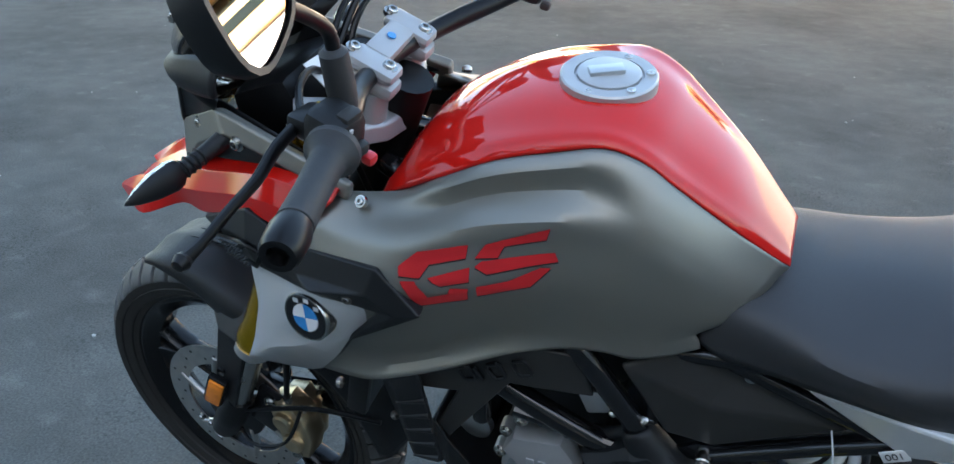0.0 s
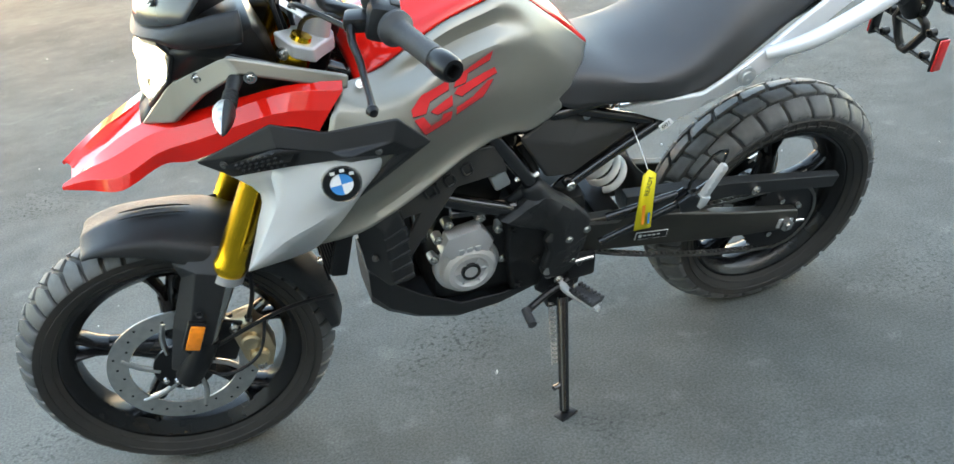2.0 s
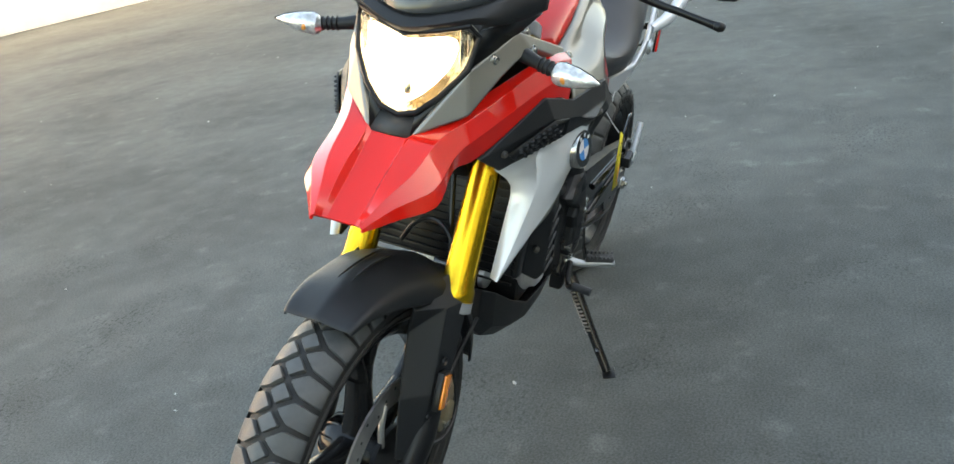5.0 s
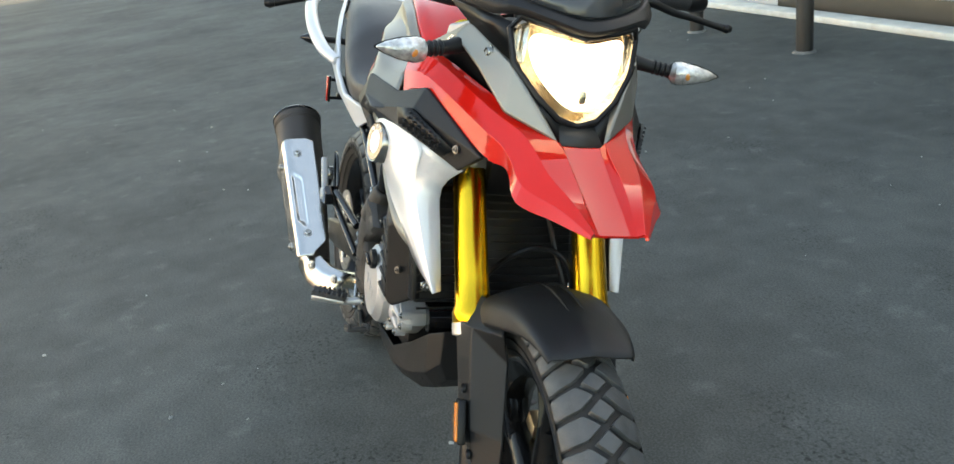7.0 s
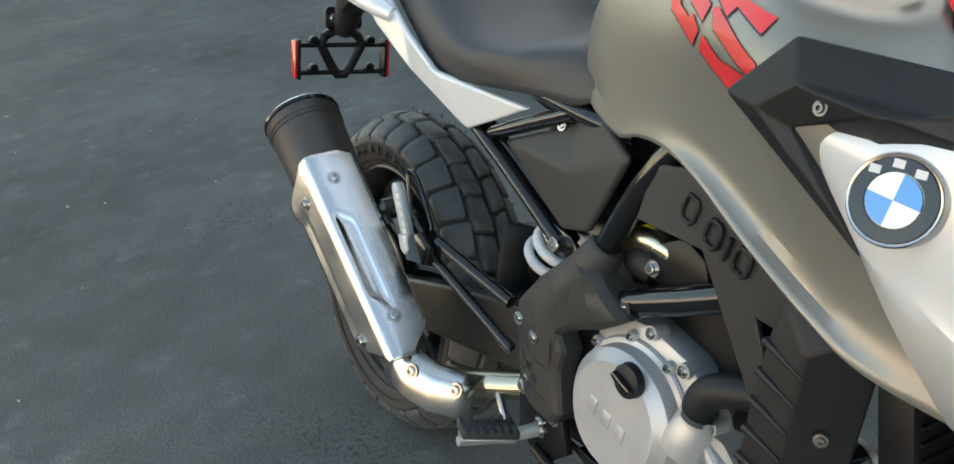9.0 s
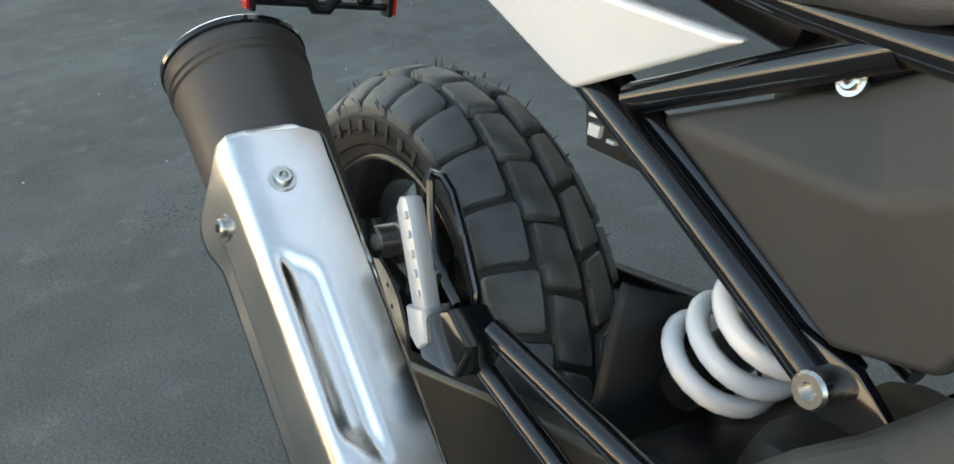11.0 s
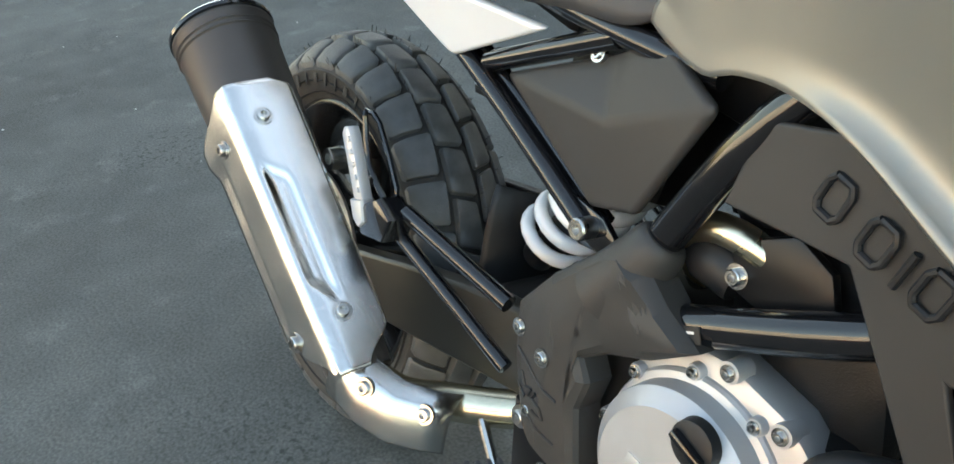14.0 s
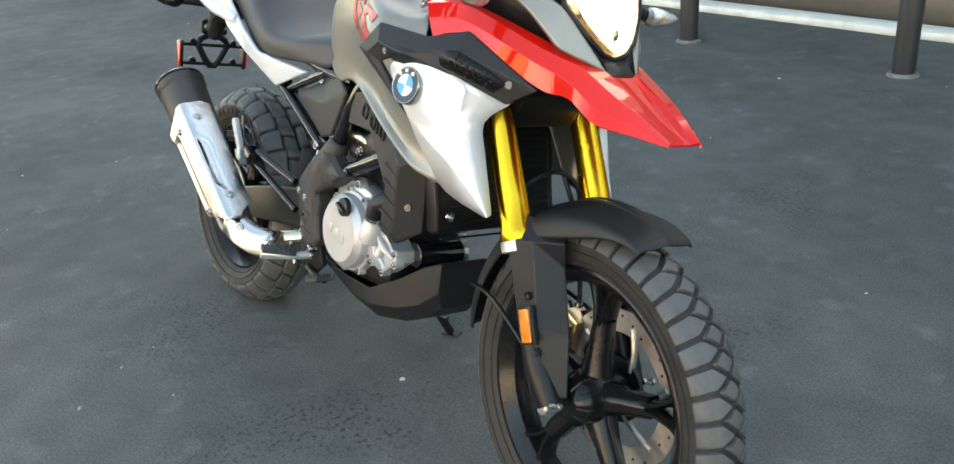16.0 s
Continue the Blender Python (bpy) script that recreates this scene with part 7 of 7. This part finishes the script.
# radiator, shrouds and guards
rad = holder("radiator", bike, "black finned radiator behind the fork")
part("core", box(bmesh.new(), (1.062, 0, 0.640), (0.030, 0.300, 0.205), (0, -14, 0), 0.005), SATIN, rad)
for k in range(16):
    z = 0.535 + 0.014 * k
    part("radiator_fin", box(bmesh.new(), (1.105 - 0.25 * (z - 0.535), 0, z), (0.006, 0.290, 0.0035), (0, -14, 0)), SATIN, rad)
for s in (1, -1):
    part("tank", flip(box(bmesh.new(), (1.062, 0.146, 0.640), (0.034, 0.016, 0.200), (0, -14, 0), 0.006), s), SATIN, rad)
    part("bolt", flip(bolt(bmesh.new(), (1.115, 0.135, 0.58), (1, 0, 0), 0.006, 0.005), s), CHROME, rad)
    # ribbed side shroud
    Q = [(1.046, 0.150, 0.690), (0.958, 0.176, 0.690), (0.950, 0.178, 0.640), (0.940, 0.174, 0.505), (0.992, 0.164, 0.490), (1.028, 0.130, 0.520), (1.040, 0.142, 0.640), (0.994, 0.182, 0.650), (0.984, 0.174, 0.510)]
    sh = part("radiator_shroud", flip(sheet(bmesh.new(), Q, [(0, 1, 7), (1, 2, 7), (2, 3, 8, 7), (3, 4, 8), (4, 5, 7, 8), (5, 6, 7), (6, 0, 7)]), s), BLACK, bike, "black ribbed plastic radiator shroud", solid=0.01, bevel=0.005, out=s)
    for k in range(5):
        f = (k + 0.5) / 5
        a = Vector((0.950, 0.178, 0.660)).lerp(Vector((0.942, 0.175, 0.505)), f)
        b = Vector((0.996, 0.181, 0.642)).lerp(Vector((0.984, 0.174, 0.495)), f)
        part("rib", flip(tube(bmesh.new(), [a, b], [0.005, 0.0015], 8, n=1), s), BLACK, sh)
    part("bolt", flip(bolt(bmesh.new(), (1.014, 0.162, 0.572), (0.6, 1, 0), 0.0045, 0.004), s), CHAIN, sh)
    # black infill under the grey cover, with its raised bars
    I = [(0.746, 0.140, 0.752), (0.832, 0.156, 0.768), (0.912, 0.162, 0.730), (0.988, 0.162, 0.678), (0.972, 0.154, 0.640), (0.915, 0.150, 0.645), (0.955, 0.146, 0.560), (0.940, 0.144, 0.532), (0.838, 0.150, 0.686), (0.798, 0.147, 0.686), (0.730, 0.138, 0.684)]
    inf = part("infill_panel", flip(sheet(bmesh.new(), I, [(0, 1, 9, 10), (1, 8, 9), (1, 2, 5, 8), (2, 3, 4, 5), (5, 6, 7, 8)]), s), DKGREY, bike, "dark grey infill panel with raised bars", solid=0.008, bevel=0.003, out=s)
    ring = [(0.2, 1.0), (0.7, 1.0), (0.85, 0.8), (0.85, 0.2), (0.7, 0.0), (0.2, 0.0), (0.05, 0.2), (0.05, 0.8), (0.2, 1.0)]
    marks = [ring, ring, [(0.35, 1.0), (0.35, 0.0)], ring]
    for k, line in enumerate(marks):
        x, z = (0.808, 0.843, 0.866, 0.884)[k], (0.728, 0.713, 0.704, 0.699)[k]
        c, w = math.cos(math.radians(20)), math.sin(math.radians(20))
        dense = [(a[0] + (b[0] - a[0]) * j / 4, a[1] + (b[1] - a[1]) * j / 4) for a, b in zip(line, line[1:]) for j in range(4)] + [line[-1]]
        pts = [(x + (u * 0.024) * c + (v - 0.5) * 0.028 * w, 0.1525, z - (u * 0.024) * w + (v - 0.5) * 0.028 * c) for u, v in (dense if s < 0 else [(0.9 - u, v) for u, v in dense])]
        skin = BVHTree.FromPolygons([tuple(v.co) for v in inf.data.vertices], [tuple(p.vertices) for p in inf.data.polygons])
        hits = [skin.ray_cast(Vector((a, 0.4 * s, c_)), Vector((0, -s, 0)))[0] for a, _, c_ in pts]
        pts = [(a, abs(h.y) + 0.0016 if h else 0.154, c_) for (a, _, c_), h in zip(pts, hits)]
        part("emboss_bar", flip(tube(bmesh.new(), pts, 0.0028, 8, n=1), s), BLACK, inf)
# skid plate
bm, rows = bmesh.new(), []
for x, hz, hw, zm, mw, zc, bw in ((0.640, 0.338, 0.112, 0.330, 0.110, 0.318, 0.098), (0.740, 0.334, 0.116, 0.305, 0.113, 0.276, 0.086), (0.830, 0.334, 0.110, 0.296, 0.108, 0.262, 0.078), (0.920, 0.384, 0.098, 0.318, 0.097, 0.282, 0.064), (0.980, 0.428, 0.080, 0.345, 0.080, 0.312, 0.054), (1.014, 0.446, 0.060, 0.380, 0.060, 0.345, 0.046)):
    half = [(x, bw, zc), (x, mw, zm), (x, hw, hz)]
    rows.append([(a, -b, c) for a, b, c in half[::-1]] + half)
grid(bm, rows, 1, 1)
bm.faces.new([bm.verts.new(p) for p in rows[-1]])
skid = part("skid_plate", bm, BLACK, bike, "black plastic engine guard with rubber teeth", solid=0.005, bevel=0.004)
for s in (-1,):
    for k in range(4):
        part("tooth", box(bmesh.new(), (0.955 + 0.014 * k, (0.062 - 0.006 * k) * s, 0.322 + 0.011 * k), (0.008, 0.03, 0.008), (0, -38, 0), 0.002), BLACK, skid)

# ---- foot controls and stand ----
for s in (1, -1):
    fp = holder("foot_peg", bike, "serrated steel foot peg on a black bracket")
    part("bracket", flip(plate(bmesh.new(), [(0.545, 0.400), (0.640, 0.385), (0.660, 0.330), (0.610, 0.285), (0.555, 0.320)], 0.118, 0.014, 0.003), s), SATIN, fp)
    part("tread", flip(box(bmesh.new(), (0.590 if s < 0 else 0.574, 0.210 if s < 0 else 0.208, 0.344), (0.027, 0.078, 0.012) if s < 0 else (0.032, 0.066, 0.012), (6, 0, 18), 0.005), s), ALU, fp, "cast aluminium peg")
    part("pad", flip(box(bmesh.new(), (0.590 if s < 0 else 0.574, 0.210 if s < 0 else 0.208, 0.354), (0.036, 0.080, 0.012) if s < 0 else (0.034, 0.068, 0.012), (6, 0, 18), 0.003), s), GRIP, fp, "black rubber peg pad")
    part("core", flip(tube(bmesh.new(), [(0.604, 0.125, 0.342), (0.596, 0.172, 0.338), (0.580 if s < 0 else 0.562, 0.250 if s < 0 else 0.245, 0.342)], [0.011, 0.009, 0.007], 12), s), ALUPAINT, fp)
    for k in range(7):
        for j in (-1, 1):
            q = Vector((0.600 if s < 0 else 0.586, 0.180, 0.360)).lerp(Vector((0.579 if s < 0 else 0.562, 0.243 if s < 0 else 0.235, 0.360)), k / 6) + Vector((0.013 * j, 0.004 * j, 0))
            part("tooth", flip(box(bmesh.new(), tuple(q), (0.011, 0.0055, 0.010), (0, 0, 18), 0.0015), s), GRIP, fp)
    bolts(fp, [((0.560, 0.134 * s, 0.385), (0, s, 0), 0.008), ((0.630, 0.134 * s, 0.372), (0, s, 0), 0.008), ((0.607, 0.134 * s, 0.340), (0, s, 0), 0.007)])
shift = holder("shift_lever", bike, "black shift lever with a rubber toe peg")
part("arm", tube(bmesh.new(), [(0.585, 0.140, 0.345), (0.640, 0.150, 0.330), (0.685, 0.165, 0.318), (0.705, 0.185, 0.330)], 0.008, 10), SATIN, shift)
part("toe_peg", tube(bmesh.new(), [(0.705, 0.180, 0.332), (0.708, 0.225, 0.330)], 0.010, 14), GRIP, shift)
part("link_rod", tube(bmesh.new(), [(0.637, 0.140, 0.3957), (0.528, 0.140, 0.3957)], 0.0048, 10), CHROME, shift)
part("link_joint", lathe(bmesh.new(), [(-0.008, 0.011), (0.008, 0.011)], (0.640, 0.140, 0.3957), (0, 1, 0), 14), CHROME, shift)
part("pivot_plate", box(bmesh.new(), (0.552, 0.130, 0.372), (0.07, 0.02, 0.07), (0, 0, 0), 0.01), SATIN, shift)
brake = holder("brake_pedal", bike, "black rear brake pedal")
part("arm", tube(bmesh.new(), [(0.600, -0.135, 0.310), (0.655, -0.140, 0.302), (0.705, -0.150, 0.312)], 0.008, 10), SATIN, brake)
part("pad", box(bmesh.new(), (0.712, -0.165, 0.318), (0.050, 0.050, 0.010), (0, -22, 0), 0.003), GRIP, brake)
for k in range(4):
    for y in (-0.186, -0.144):
        part("tooth", box(bmesh.new(), (0.693 + 0.013 * k, y, 0.318 + 0.005 * k), (0.007, 0.008, 0.014), (0, -22, 0), 0.002), GRIP, brake)
part("master_rod", tube(bmesh.new(), [(0.500, -0.13, 0.34), (0.550, -0.14, 0.30)], 0.006, 10), CHROME, brake)
stand = holder("side_stand", bike, "black steel side stand with a return spring")
part("bracket", box(bmesh.new(), (0.600, 0.120, 0.300), (0.070, 0.036, 0.070), (0, 0, 0), 0.010), SATIN, stand)
part("leg", tube(bmesh.new(), [(0.602, 0.148, 0.305), (0.628, 0.222, 0.190), (0.652, 0.290, 0.090)], [0.014, 0.0125, 0.0115], 14, n=2), GLOSSBLACK, stand)
part("foot", box(bmesh.new(), (0.652, 0.296, 0.084), (0.050, 0.034, 0.008), (LEAN, 0, 20), 0.004), SATIN, stand)
part("peg", tube(bmesh.new(), [(0.640, 0.252, 0.140), (0.668, 0.262, 0.142)], 0.006, 10), GLOSSBLACK, stand)
coil = []
for k in range(100):
    f = k / 99
    w = 2 * math.pi * 14 * f
    c = Vector((0.618, 0.150, 0.300)).lerp(Vector((0.640, 0.228, 0.182)), f)
    coil.append(c + Vector((0.0065 * math.cos(w) + 0.012, 0.0065 * math.sin(w), 0)))
part("return_spring", tube(bmesh.new(), coil, 0.0014, 6, n=1), CHAIN, stand)

# paper tags
tag = holder("tag", bike, "yellow card tag hanging by the shock")
tag.location = (0.0225, 0.0270, 0.0370)
bm = sheet(bmesh.new(), [(0.431, 0.158, 0.590), (0.400, 0.158, 0.588), (0.402, 0.166, 0.452), (0.440, 0.162, 0.450), (0.4165, 0.154, 0.600)], [(0, 4, 1, 2, 3)])
part("card", bm, YELLOW, tag, solid=0.001)
part("print_bar", box(bmesh.new(), (0.424, 0.1660, 0.492), (0.007, 0.0006, 0.052), (0, 2, 0)), ORANGE_INK, tag)
lettering("READY", 0.016, pose(0.416, 0.1608, 0.562, 90, 0, 180) @ Matrix.Rotation(radians(83), 4, "Z"), LOGO_EDGE, tag)
part("print_field", box(bmesh.new(), (0.410, 0.1660, 0.480), (0.005, 0.0006, 0.030), (0, 2, 0)), BLUE, tag)
part("string", tube(bmesh.new(), [(0.4165, 0.149, 0.597), (0.42, 0.120, 0.63), (0.43, 0.095, 0.67)], 0.001, 6), WHITE, tag)
bm = box(bmesh.new(), (0.385, 0.138, 0.706), (0.030, 0.002, 0.018), (0, 30, 0), 0.001)
st = part("small_tag", bm, WHITE, bike, "small white paper tag on the frame")
lettering("001", 0.014, pose(0.385, 0.1395, 0.706, 90, 0, 180) @ Matrix.Rotation(radians(30), 4, "Z"), LOGO_EDGE, st)
